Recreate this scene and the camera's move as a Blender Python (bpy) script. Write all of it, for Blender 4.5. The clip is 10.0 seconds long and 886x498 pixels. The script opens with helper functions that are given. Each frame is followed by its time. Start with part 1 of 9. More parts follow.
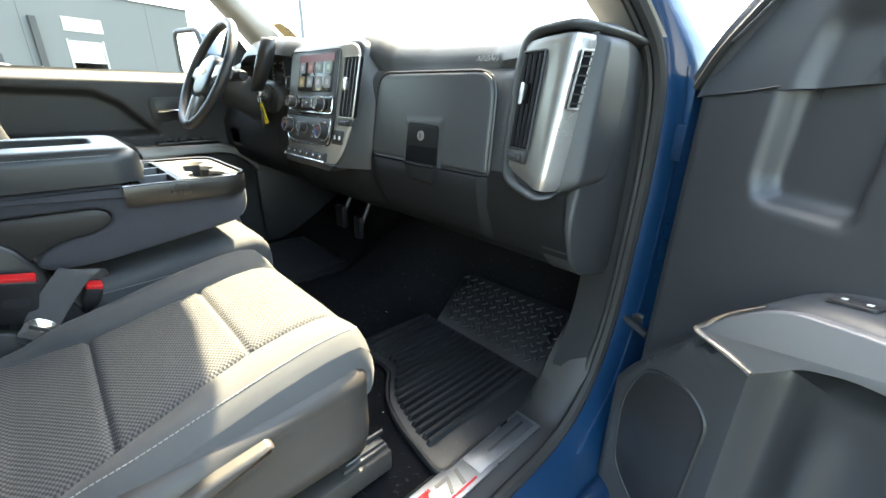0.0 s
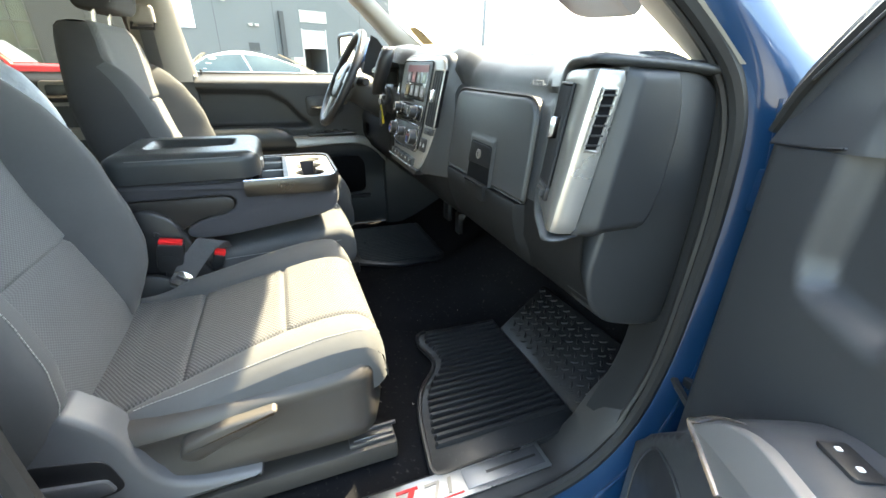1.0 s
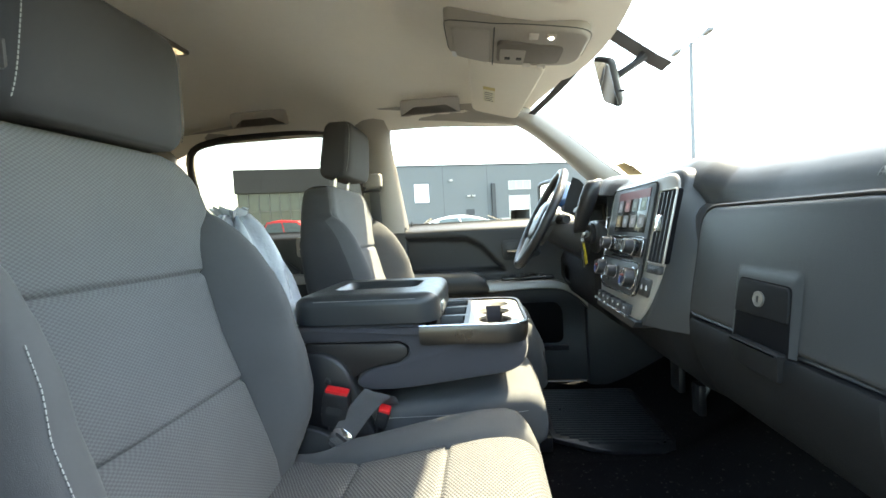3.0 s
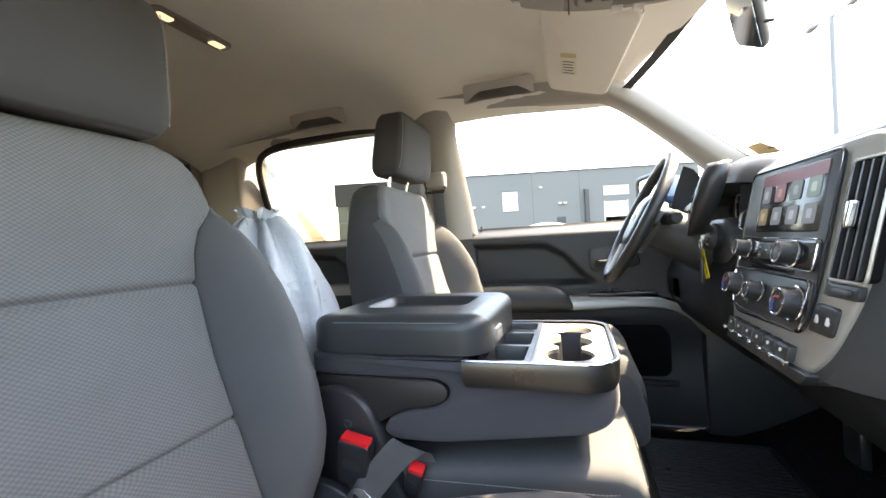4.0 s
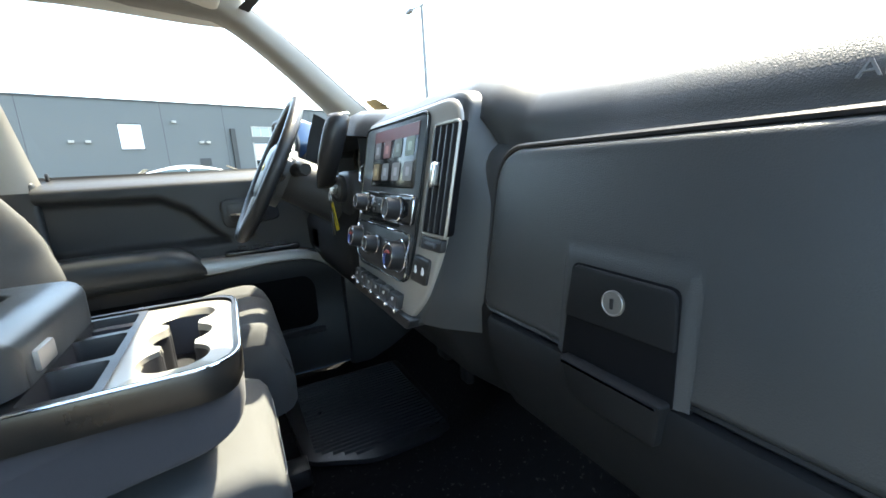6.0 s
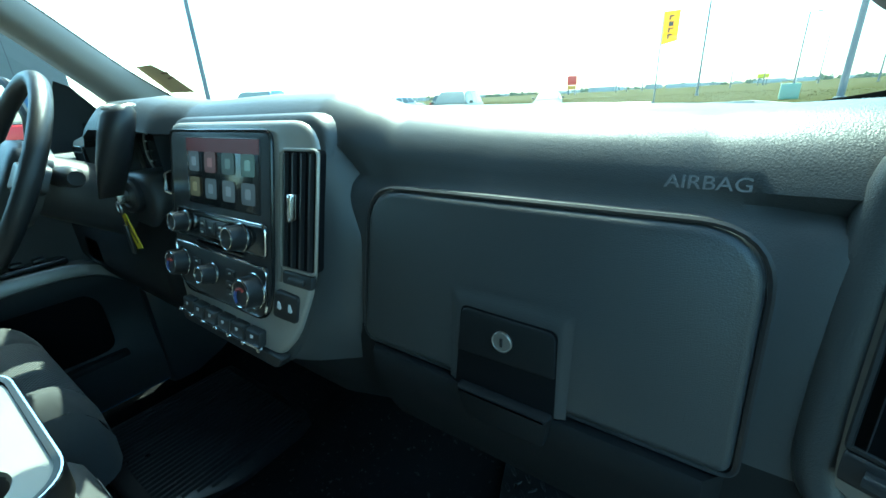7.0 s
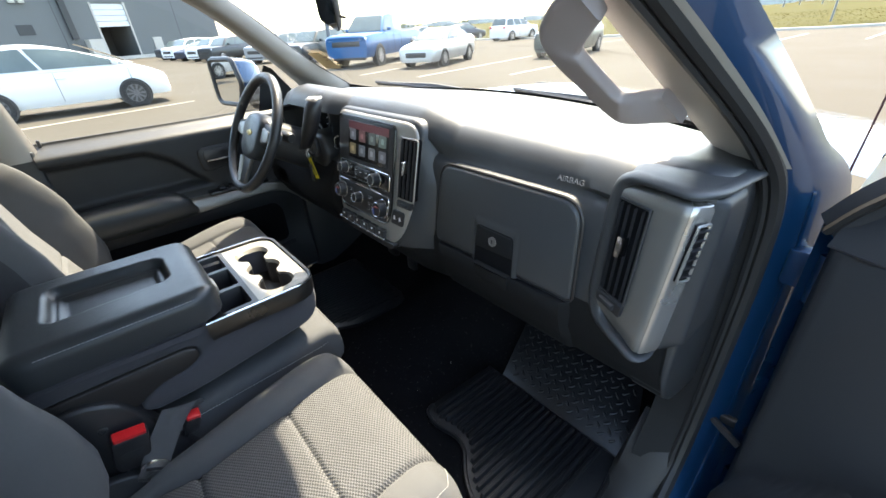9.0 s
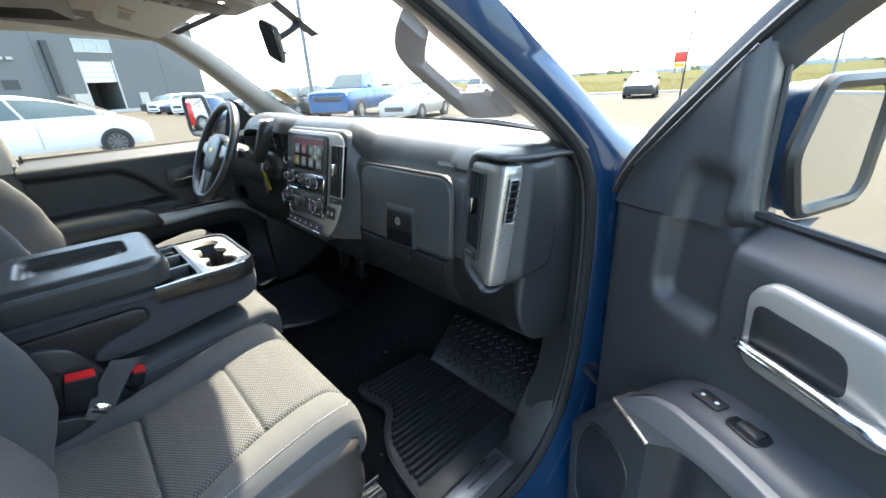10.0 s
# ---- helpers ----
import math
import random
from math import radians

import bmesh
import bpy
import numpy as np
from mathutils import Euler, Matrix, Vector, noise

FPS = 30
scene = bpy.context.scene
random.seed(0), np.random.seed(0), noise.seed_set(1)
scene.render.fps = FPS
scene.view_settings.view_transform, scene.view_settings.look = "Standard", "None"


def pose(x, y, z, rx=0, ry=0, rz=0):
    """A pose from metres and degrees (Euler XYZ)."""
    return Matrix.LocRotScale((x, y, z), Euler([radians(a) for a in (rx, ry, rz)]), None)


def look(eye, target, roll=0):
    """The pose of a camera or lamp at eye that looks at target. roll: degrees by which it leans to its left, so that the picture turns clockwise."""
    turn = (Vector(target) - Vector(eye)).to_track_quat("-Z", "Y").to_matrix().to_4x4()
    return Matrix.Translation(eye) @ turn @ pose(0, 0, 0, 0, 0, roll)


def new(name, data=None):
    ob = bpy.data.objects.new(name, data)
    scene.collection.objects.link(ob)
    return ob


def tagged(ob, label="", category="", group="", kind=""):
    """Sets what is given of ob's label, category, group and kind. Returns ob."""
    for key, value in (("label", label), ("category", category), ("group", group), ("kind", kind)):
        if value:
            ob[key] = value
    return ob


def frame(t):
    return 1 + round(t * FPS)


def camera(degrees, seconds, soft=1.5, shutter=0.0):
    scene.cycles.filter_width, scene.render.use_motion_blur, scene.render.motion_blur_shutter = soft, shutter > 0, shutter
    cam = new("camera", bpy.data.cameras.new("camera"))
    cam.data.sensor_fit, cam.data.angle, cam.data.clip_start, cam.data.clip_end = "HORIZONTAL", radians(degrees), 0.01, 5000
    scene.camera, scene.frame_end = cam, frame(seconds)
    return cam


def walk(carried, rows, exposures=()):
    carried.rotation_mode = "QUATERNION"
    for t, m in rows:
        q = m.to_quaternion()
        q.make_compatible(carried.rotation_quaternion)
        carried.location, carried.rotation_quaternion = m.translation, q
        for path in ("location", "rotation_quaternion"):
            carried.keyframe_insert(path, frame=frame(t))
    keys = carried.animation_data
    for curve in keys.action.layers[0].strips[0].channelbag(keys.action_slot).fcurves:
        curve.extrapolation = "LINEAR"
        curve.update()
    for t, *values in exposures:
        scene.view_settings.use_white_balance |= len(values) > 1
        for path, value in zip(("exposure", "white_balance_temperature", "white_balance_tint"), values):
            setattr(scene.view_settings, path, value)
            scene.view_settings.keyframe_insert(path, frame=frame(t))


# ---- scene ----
cam = camera(95.0, 10.0, soft=1.6)
PATH = [
    (0, (1.175, 0.012, 1.355), (-0.164, 1.31, 0.632), 1.2),
    (0.5, (1.24, 0.161, 1.4), (-0.346, 1.08, 0.6), 0.8),
    (1, (1.307, 0.215, 1.441), (-0.394, 0.88, 0.626), 0.9),
    (1.5, (1.367, 0.247, 1.457), (-0.417, 0.776, 0.724), 0.5),
    (2, (1.381, 0.263, 1.432), (-0.503, 0.661, 0.892), -0.6),
    (2.5, (1.293, 0.264, 1.387), (-0.68, 0.409, 1.092), -2.2),
    (3, (1.05, 0.26, 1.383), (-0.937, 0.058, 1.28), -3.2),
    (4.5, (0.784, 0.328, 1.348), (-1.099, -0.343, 1.3), -3.5),
    (5, (0.805, 0.353, 1.336), (-1.158, -0.003, 1.199), -2.9),
    (5.5, (0.78, 0.361, 1.344), (-1.191, 0.6, 1.103), -2.4),
    (6, (0.673, 0.367, 1.38), (-1.069, 1.262, 0.976), -3.4),
    (7.5, (0.6104, 0.2918, 1.5105), (-0.3781, 1.8636, 0.7676), -2.75),
    (8, (0.6745, 0.2347, 1.5115), (-0.4237, 1.6469, 0.6174), -2.57),
    (8.5, (0.832, 0.1234, 1.5926), (-0.4249, 1.3211, 0.5997), -3.28),
    (9, (0.9835, 0.0727, 1.6738), (-0.3816, 1.1675, 0.7054), -3.86),
    (9.5, (1.128, 0.057, 1.665), (-0.286, 1.153, 0.77), -4.1),
    (10, (1.2962, 0.033, 1.5954), (-0.0806, 1.2692, 0.8363), -3.15),
]
EXPO = [(0.0, 4.08, 8150, 0), (1.5, 4.03, 8150, 1), (2.5, 3.74, 7800, 1), (3.0, 3.84, 7800, -1), (4.5, 4.00, 8300, 15), (5.5, 3.91, 7800, 9), (6.2, 3.31, 6600, -4), (7.3, 2.66, 5100, -38), (8.0, 2.80, 5700, -26), (8.6, 2.96, 7200, 2), (9.0, 3.10, 7200, 6), (10.0, 3.28, 7000, 3)]
walk(cam, [(t, look(eye, target, roll)) for t, eye, target, roll in PATH], EXPO)

# ---- daylight ----
SUN_WAY = Vector((0.35, -0.53, -1.0))
to_sun = -SUN_WAY.normalized()
world = bpy.data.worlds.new("sky")
scene.world = world
world.use_nodes = True
wn = world.node_tree.nodes
sky = wn.new("ShaderNodeTexSky")
sky.sky_type = "NISHITA"
sky.sun_disc = False
sky.sun_elevation = math.asin(to_sun.z)
sky.sun_rotation = math.atan2(to_sun.x, to_sun.y)
sky.air_density, sky.dust_density, sky.ozone_density = 1.0, 1.8, 1.0
world.node_tree.links.new(sky.outputs[0], wn["Background"].inputs[0])
wn["Background"].inputs[1].default_value = 0.14
sun_data = bpy.data.lights.new("sun", "SUN")
sun_data.energy, sun_data.angle, sun_data.color = 2.6, radians(0.8), (1.0, 0.92, 0.79)
sun = new("sun", sun_data)
sun.matrix_world = look((0, 0, 40), Vector((0, 0, 40)) + SUN_WAY)

# ---- small builders ----
ORIGIN = {}


def thing(name, label, category, at=(0, 0, 0), group="", kind=""):
    """An Empty at the thing's base; its parts are given in the same coordinates as at."""
    ob = new(name)
    ob.empty_display_size = 0.05
    ob.location = at
    ORIGIN[ob] = Vector(at)
    return tagged(ob, label, category, group, kind)


def smooth_mesh(me, angle=40):
    for p in me.polygons:
        p.use_smooth = True
    sharp = radians(angle)
    b = bmesh.new()
    b.from_mesh(me)
    for e in b.edges:
        e.smooth = not (len(e.link_faces) == 2 and e.calc_face_angle(0) > sharp)
    b.to_mesh(me)
    b.free()


def part(name, bm, material, parent=None, label="", angle=40, kind=""):
    """Links a bmesh as one mesh object under a thing or a part."""
    at = ORIGIN.get(parent, Vector())
    bmesh.ops.recalc_face_normals(bm, faces=bm.faces[:])
    if at.length:
        bmesh.ops.translate(bm, verts=bm.verts[:], vec=-at)
    me = bpy.data.meshes.new(name)
    bm.to_mesh(me)
    bm.free()
    me.materials.append(material)
    smooth_mesh(me, angle)
    ob = new(name, me)
    if parent:
        ob.parent = parent
        ORIGIN[ob] = at
    if label:
        ob["label"] = label
    if kind:
        ob["kind"] = kind
    return ob


def structure(name, bm, material, label, category, angle=40):
    return tagged(part(name, bm, material, None, label, angle), label, category, kind="structure")


def B():
    return bmesh.new()


def box(bm, lo, hi, r=0.0, seg=2, m=None):
    """A box from corner lo to corner hi with rounded edges."""
    c, s = (Vector(lo) + Vector(hi)) / 2, Vector(hi) - Vector(lo)
    vs = bmesh.ops.create_cube(bm, size=1.0, matrix=Matrix.Translation(c) @ Matrix.Diagonal((*s, 1)))["verts"]
    if r > 0:
        r = min(r, min(abs(v) for v in s) * 0.49)
        es = list({e for v in vs for e in v.link_edges})
        out = bmesh.ops.bevel(bm, geom=es, offset=r, segments=seg, affect="EDGES", profile=0.5)
        vs = list({v for f in out["faces"] for v in f.verts} | {v for v in vs if v.is_valid})
    if m is not None:
        seen, todo = set(vs), list(vs)
        while todo:
            for e in todo.pop().link_edges:
                for v in e.verts:
                    if v not in seen:
                        seen.add(v)
                        todo.append(v)
        bmesh.ops.transform(bm, matrix=m, verts=list(seen))
    return bm


def grid(bm, rows, ring=False, caps=False):
    """Quads over rows of points; ring closes each row, caps close the first and last row."""
    vr = [[bm.verts.new(p) for p in row] for row in rows]
    n = len(rows[0])
    for a, b in zip(vr, vr[1:]):
        for i in range(n if ring else n - 1):
            j = (i + 1) % n
            try:
                bm.faces.new((a[i], a[j], b[j], b[i]))
            except ValueError:
                pass
    if caps:
        for row in (vr[0], vr[-1]):
            try:
                bm.faces.new(row)
            except ValueError:
                pass
    return vr


def rounded(pts, r, seg=4):
    """A 2D outline with its corners rounded by r (one radius, or one for each corner)."""
    out, n = [], len(pts)
    for i in range(n):
        p, a, b = Vector(pts[i]), Vector(pts[i - 1]), Vector(pts[(i + 1) % n])
        ri = r[i] if isinstance(r, (list, tuple)) else r
        if ri <= 0:
            out.append(p)
            continue
        u, v = (a - p), (b - p)
        d = min(ri, u.length * 0.48, v.length * 0.48)
        s, e = p + u.normalized() * d, p + v.normalized() * d
        for k in range(seg + 1):
            t = k / seg
            out.append(s * (1 - t) ** 2 + p * 2 * t * (1 - t) + e * t * t)
    return out


def prism(bm, outline, place, d0, d1, bev=0.0):
    """A plate: a 2D outline between depths d0 and d1; place(u, v, d) gives the point. bev rounds the d1 edge."""
    wind = 1 if sum(outline[i - 1][0] * outline[i][1] - outline[i][0] * outline[i - 1][1] for i in range(len(outline))) > 0 else -1
    sgn = 1 if d1 > d0 else -1

    def ring(d, inset):
        row = []
        n = len(outline)
        for i in range(n):
            p, a, b = Vector(outline[i]), Vector(outline[i - 1]), Vector(outline[(i + 1) % n])
            t = (b - a)
            nrm = Vector((-t.y, t.x))
            nrm = nrm.normalized() * wind if nrm.length > 1e-9 else Vector((0, 0))
            q = p + nrm * inset
            row.append(place(q.x, q.y, d))
        return row

    rows = [ring(d0, 0)]
    if bev > 0:
        rows += [ring(d1 - sgn * bev, 0), ring(d1 - sgn * bev * 0.3, bev * 0.3), ring(d1, bev)]
    else:
        rows += [ring(d1, 0)]
    grid(bm, rows, ring=True, caps=True)
    return bm


def tube(bm, pts, r, n=8, closed=False, caps=True, flat=1.0):
    """A tube along points; r is one radius or one for each point."""
    pts = [Vector(p) for p in pts]
    m = len(pts)
    rows, up = [], None
    for i, p in enumerate(pts):
        a = pts[i - 1] if (i > 0 or closed) else p
        b = pts[(i + 1) % m] if (i < m - 1 or closed) else p
        t = (b - a).normalized() if (b - a).length > 1e-9 else Vector((0, 0, 1))
        if up is None:
            up = Vector((0, 0, 1)) if abs(t.z) < 0.9 else Vector((1, 0, 0))
        side = t.cross(up).normalized()
        up = side.cross(t).normalized()
        ri = r[i] if isinstance(r, (list, tuple)) else r
        rows.append([p + (side * math.cos(k * 2 * math.pi / n) + up * math.sin(k * 2 * math.pi / n) * flat) * ri for k in range(n)])
    if closed:
        rows.append(rows[0])
    grid(bm, rows, ring=True, caps=caps and not closed)
    return bm


def bez(pts, n=24):
    """A smooth curve through points (Catmull-Rom)."""
    pts = [Vector(p) for p in pts]
    out, m = [], len(pts) - 1
    for k in range(n + 1):
        s = k / n * m
        i = min(int(s), m - 1)
        t = s - i
        p1, p2 = pts[i], pts[i + 1]
        p0 = pts[i - 1] if i > 0 else p1 * 2 - p2
        p3 = pts[i + 2] if i + 2 <= m else p2 * 2 - p1
        out.append(0.5 * (2 * p1 + (p2 - p0) * t + (2 * p0 - 5 * p1 + 4 * p2 - p3) * t * t + (3 * p1 - p0 - 3 * p2 + p3) * t ** 3))
    return out


def lerp(a, b, t):
    return a + (b - a) * t


def ease(t):
    t = max(0.0, min(1.0, t))
    return t * t * (3 - 2 * t)


def table(rows, x):
    """Straight interpolation in rows of (x, value)."""
    if x <= rows[0][0]:
        return rows[0][1]
    for (a, va), (b, vb) in zip(rows, rows[1:]):
        if x <= b:
            return lerp(va, vb, (x - a) / (b - a))
    return rows[-1][1]


def lathe(bm, c, axis, prof, n=24):
    """A turned form: prof is rows of (radius, distance along axis)."""
    axis = Vector(axis).normalized()
    q = axis.to_track_quat("Z", "Y")
    rows = [[Vector(c) + q @ Vector((r * math.cos(k * 2 * math.pi / n), r * math.sin(k * 2 * math.pi / n), d)) for k in range(n)] for r, d in prof]
    grid(bm, rows, ring=True, caps=True)
    return bm


def stitches(path, step=0.0065, length=0.0047, r=0.0008, lift=0.0):
    """A row of thread dashes along a curve."""
    bm = B()
    pts = [Vector(p) for p in path]
    cum = [0.0]
    for a, b in zip(pts, pts[1:]):
        cum.append(cum[-1] + (b - a).length)

    def at(s):
        for i in range(len(pts) - 1):
            if s <= cum[i + 1]:
                return pts[i].lerp(pts[i + 1], (s - cum[i]) / max(1e-9, cum[i + 1] - cum[i]))
        return pts[-1]

    s = 0.0
    while s + length < cum[-1]:
        a, b = at(s), at(s + length)
        t = (b - a).normalized()
        side = t.orthogonal().normalized()
        up = side.cross(t)
        ra = [a + (side * math.cos(k * math.pi / 2) + up * math.sin(k * math.pi / 2)) * r for k in range(4)]
        rb = [b + (side * math.cos(k * math.pi / 2) + up * math.sin(k * math.pi / 2)) * r for k in range(4)]
        grid(bm, [ra, rb], ring=True, caps=True)
        s += step
    return bm


# ---- materials ----
def mat(name, col, rough=0.5, metal=0.0, grain=None, weave=None, mottle=(6.0, 0.12), coat=0.0, spec=0.5, rvar=0.1, sheen=0.0, dust=0.0):
    """A node material. grain: (scale, strength, kind) of fine relief; weave: (period in metres, strength); mottle: slow change of tone."""
    m = bpy.data.materials.new(name)
    m.use_nodes = True
    nt = m.node_tree
    N, L = nt.nodes, nt.links
    p = N["Principled BSDF"]
    p.inputs["Metallic"].default_value = metal
    p.inputs["Coat Weight"].default_value = coat
    p.inputs["Coat Roughness"].default_value = 0.04
    p.inputs["Specular IOR Level"].default_value = spec
    p.inputs["Sheen Weight"].default_value = sheen
    tc = N.new("ShaderNodeTexCoord")
    nz = N.new("ShaderNodeTexNoise")
    nz.inputs["Scale"].default_value = mottle[0]
    nz.inputs["Detail"].default_value = 5
    nz.inputs["Roughness"].default_value = 0.62
    L.new(tc.outputs["Object"], nz.inputs["Vector"])
    fine = N.new("ShaderNodeTexNoise")
    fine.inputs["Scale"].default_value = mottle[0] * 28
    fine.inputs["Detail"].default_value = 3
    L.new(tc.outputs["Object"], fine.inputs["Vector"])
    mx = N.new("ShaderNodeMix")
    mx.data_type = "RGBA"
    a = mottle[1]
    mx.inputs[6].default_value = (*[max(0, c * (1 - a)) for c in col], 1)
    mx.inputs[7].default_value = (*[min(1, c * (1 + a)) for c in col], 1)
    add = N.new("ShaderNodeMath")
    add.operation = "MULTIPLY_ADD"
    add.inputs[1].default_value = 0.35
    L.new(fine.outputs[0], add.inputs[0])
    sub = N.new("ShaderNodeMath")
    sub.operation = "MULTIPLY_ADD"
    sub.inputs[1].default_value, sub.inputs[2].default_value = 1.6, -0.48
    L.new(nz.outputs[0], sub.inputs[0])
    L.new(sub.outputs[0], add.inputs[2])
    L.new(add.outputs[0], mx.inputs[0])
    colour = mx.outputs[2]
    if dust:
        dn = N.new("ShaderNodeTexNoise")
        dn.inputs["Scale"].default_value = 90
        dn.inputs["Detail"].default_value = 6
        L.new(tc.outputs["Object"], dn.inputs["Vector"])
        rp = N.new("ShaderNodeMapRange")
        rp.inputs[1].default_value, rp.inputs[2].default_value = 0.62, 0.72
        rp.inputs[4].default_value = dust
        L.new(dn.outputs[0], rp.inputs[0])
        mz = N.new("ShaderNodeMix")
        mz.data_type = "RGBA"
        mz.inputs[7].default_value = (0.3, 0.28, 0.25, 1)
        L.new(rp.outputs[0], mz.inputs[0])
        L.new(colour, mz.inputs[6])
        colour = mz.outputs[2]
    L.new(colour, p.inputs["Base Color"])
    rr = N.new("ShaderNodeMapRange")
    rr.inputs[1].default_value, rr.inputs[2].default_value = 0.3, 0.7
    rr.inputs[3].default_value, rr.inputs[4].default_value = max(0.02, rough - rvar), min(1, rough + rvar)
    L.new(nz.outputs[0], rr.inputs[0])
    L.new(rr.outputs[0], p.inputs["Roughness"])
    height = None
    if grain:
        scale, strength, kind = grain
        if kind == "leather":
            g = N.new("ShaderNodeTexVoronoi")
            g.feature = "DISTANCE_TO_EDGE"
            g.inputs["Scale"].default_value = scale
            L.new(tc.outputs["Object"], g.inputs["Vector"])
            mr = N.new("ShaderNodeMapRange")
            mr.inputs[1].default_value, mr.inputs[2].default_value = 0.0, 0.25
            L.new(g.outputs["Distance"], mr.inputs[0])
            height = mr.outputs[0]
        else:
            g = N.new("ShaderNodeTexNoise")
            g.inputs["Scale"].default_value = scale
            g.inputs["Detail"].default_value = 4
            L.new(tc.outputs["Object"], g.inputs["Vector"])
            height = g.outputs[0]
        bp = N.new("ShaderNodeBump")
        bp.inputs["Strength"].default_value = strength
        bp.inputs["Distance"].default_value = 0.0010 if scale > 100 else 0.01
        L.new(height, bp.inputs["Height"])
        L.new(bp.outputs[0], p.inputs["Normal"])
    if weave:
        period, strength, axes = weave
        waves = []
        for k, ax in enumerate(axes):
            w = N.new("ShaderNodeTexWave")
            w.bands_direction = ax
            w.inputs["Scale"].default_value = 2 * math.pi / (20 * period * (1.0 if k == 0 else 0.72))
            w.inputs["Distortion"].default_value = 0.3
            w.inputs["Detail"].default_value = 1
            w.inputs["Detail Scale"].default_value = 2
            L.new(tc.outputs["Object"], w.inputs["Vector"])
            waves.append(w.outputs["Fac"])
        signed = []
        for w in waves:
            m2 = N.new("ShaderNodeMath")
            m2.operation = "MULTIPLY_ADD"
            m2.inputs[1].default_value, m2.inputs[2].default_value = 2.0, -1.0
            L.new(w, m2.inputs[0])
            signed.append(m2.outputs[0])
        mq = N.new("ShaderNodeMath")
        mq.operation = "MULTIPLY"
        L.new(signed[0], mq.inputs[0])
        L.new(signed[1], mq.inputs[1])
        mu = N.new("ShaderNodeMapRange")
        mu.inputs[1].default_value, mu.inputs[2].default_value = -0.45, 0.45
        L.new(mq.outputs[0], mu.inputs[0])
        bp = N.new("ShaderNodeBump")
        bp.inputs["Strength"].default_value = strength
        bp.inputs["Distance"].default_value = 0.0015
        L.new(mu.outputs[0], bp.inputs["Height"])
        L.new(bp.outputs[0], p.inputs["Normal"])
        dk = N.new("ShaderNodeMix")
        dk.data_type, dk.blend_type = "RGBA", "MULTIPLY"
        dk.inputs[0].default_value = 1.0
        cr = N.new("ShaderNodeMapRange")
        cr.inputs[3].default_value, cr.inputs[4].default_value = 1 - 0.42 * strength, 1 + 0.44 * strength
        L.new(mu.outputs[0], cr.inputs[0])
        cc = N.new("ShaderNodeCombineColor")
        for i in range(3):
            L.new(cr.outputs[0], cc.inputs[i])
        L.new(colour, dk.inputs[6])
        L.new(cc.outputs[0], dk.inputs[7])
        L.new(dk.outputs[2], p.inputs["Base Color"])
    return m


def glass(name, tint, gloss=1.0):
    """A thin pane: clear with tint, and a mirror sheen that grows at a glance."""
    m = bpy.data.materials.new(name)
    m.use_nodes = True
    nt = m.node_tree
    N, L = nt.nodes, nt.links
    N.remove(N["Principled BSDF"])
    tr = N.new("ShaderNodeBsdfTransparent")
    tr.inputs[0].default_value = (*tint, 1)
    gl = N.new("ShaderNodeBsdfGlossy")
    gl.inputs["Roughness"].default_value = 0.02
    fr = N.new("ShaderNodeFresnel")
    fr.inputs[0].default_value = 1.45
    k = N.new("ShaderNodeMath")
    k.operation = "MULTIPLY"
    k.inputs[1].default_value = gloss
    L.new(fr.outputs[0], k.inputs[0])
    ms = N.new("ShaderNodeMixShader")
    L.new(k.outputs[0], ms.inputs[0])
    L.new(tr.outputs[0], ms.inputs[1])
    L.new(gl.outputs[0], ms.inputs[2])
    L.new(ms.outputs[0], N["Material Output"].inputs[0])
    return m


def glow(name, col, strength):
    m = bpy.data.materials.new(name)
    m.use_nodes = True
    p = m.node_tree.nodes["Principled BSDF"]
    p.inputs["Base Color"].default_value = (*col, 1)
    p.inputs["Emission Color"].default_value = (*col, 1)
    p.inputs["Emission Strength"].default_value = strength
    return m


M_PAD = mat("soft_dash_vinyl", (0.039, 0.0415, 0.044), 0.41, grain=(520, 0.17, "leather"), mottle=(5, 0.08), rvar=0.05)
M_LOWER = mat("lower_dash_plastic", (0.011, 0.0115, 0.0125), 0.58, grain=(800, 0.1, "leather"), mottle=(4, 0.1), rvar=0.06, spec=0.16)
M_SILLCOVER = mat("sill_cover_plastic", (0.030, 0.028, 0.027), 0.54, grain=(800, 0.1, "leather"), mottle=(4, 0.1), rvar=0.06, spec=0.4)
M_GRIP = mat("grip_plastic", (0.42, 0.385, 0.345), 0.55, grain=(700, 0.15, "noise"), mottle=(4, 0.05))
# near-black colour standing in for the shade inside vents, slot and pocket
M_RECESS_SHADE = mat("recess_shade", (0.006, 0.006, 0.007), 0.95, spec=0.1)
M_TRIM = mat("dark_trim_plastic", (0.026, 0.0275, 0.030), 0.46, grain=(800, 0.1, "leather"), mottle=(4, 0.1), rvar=0.06, spec=0.45)
# lighter copy of the door trim plastic: daylight on the open door in its colour
M_DOOR_LIT = mat("lit_door_plastic", (0.044, 0.045, 0.048), 0.42, grain=(700, 0.12, "leather"), mottle=(4, 0.08), rvar=0.05, spec=0.5)
M_BLACK = mat("black_plastic", (0.020, 0.020, 0.022), 0.4, grain=(900, 0.15, "noise"), mottle=(8, 0.15))
M_GLOSS = mat("gloss_black_plastic", (0.014, 0.015, 0.017), 0.16, mottle=(9, 0.1), rvar=0.04)
M_SILVER = mat("satin_silver_paint", (0.26, 0.25, 0.235), 0.38, metal=0.7, grain=(1500, 0.04, "noise"), mottle=(3, 0.05), rvar=0.04)
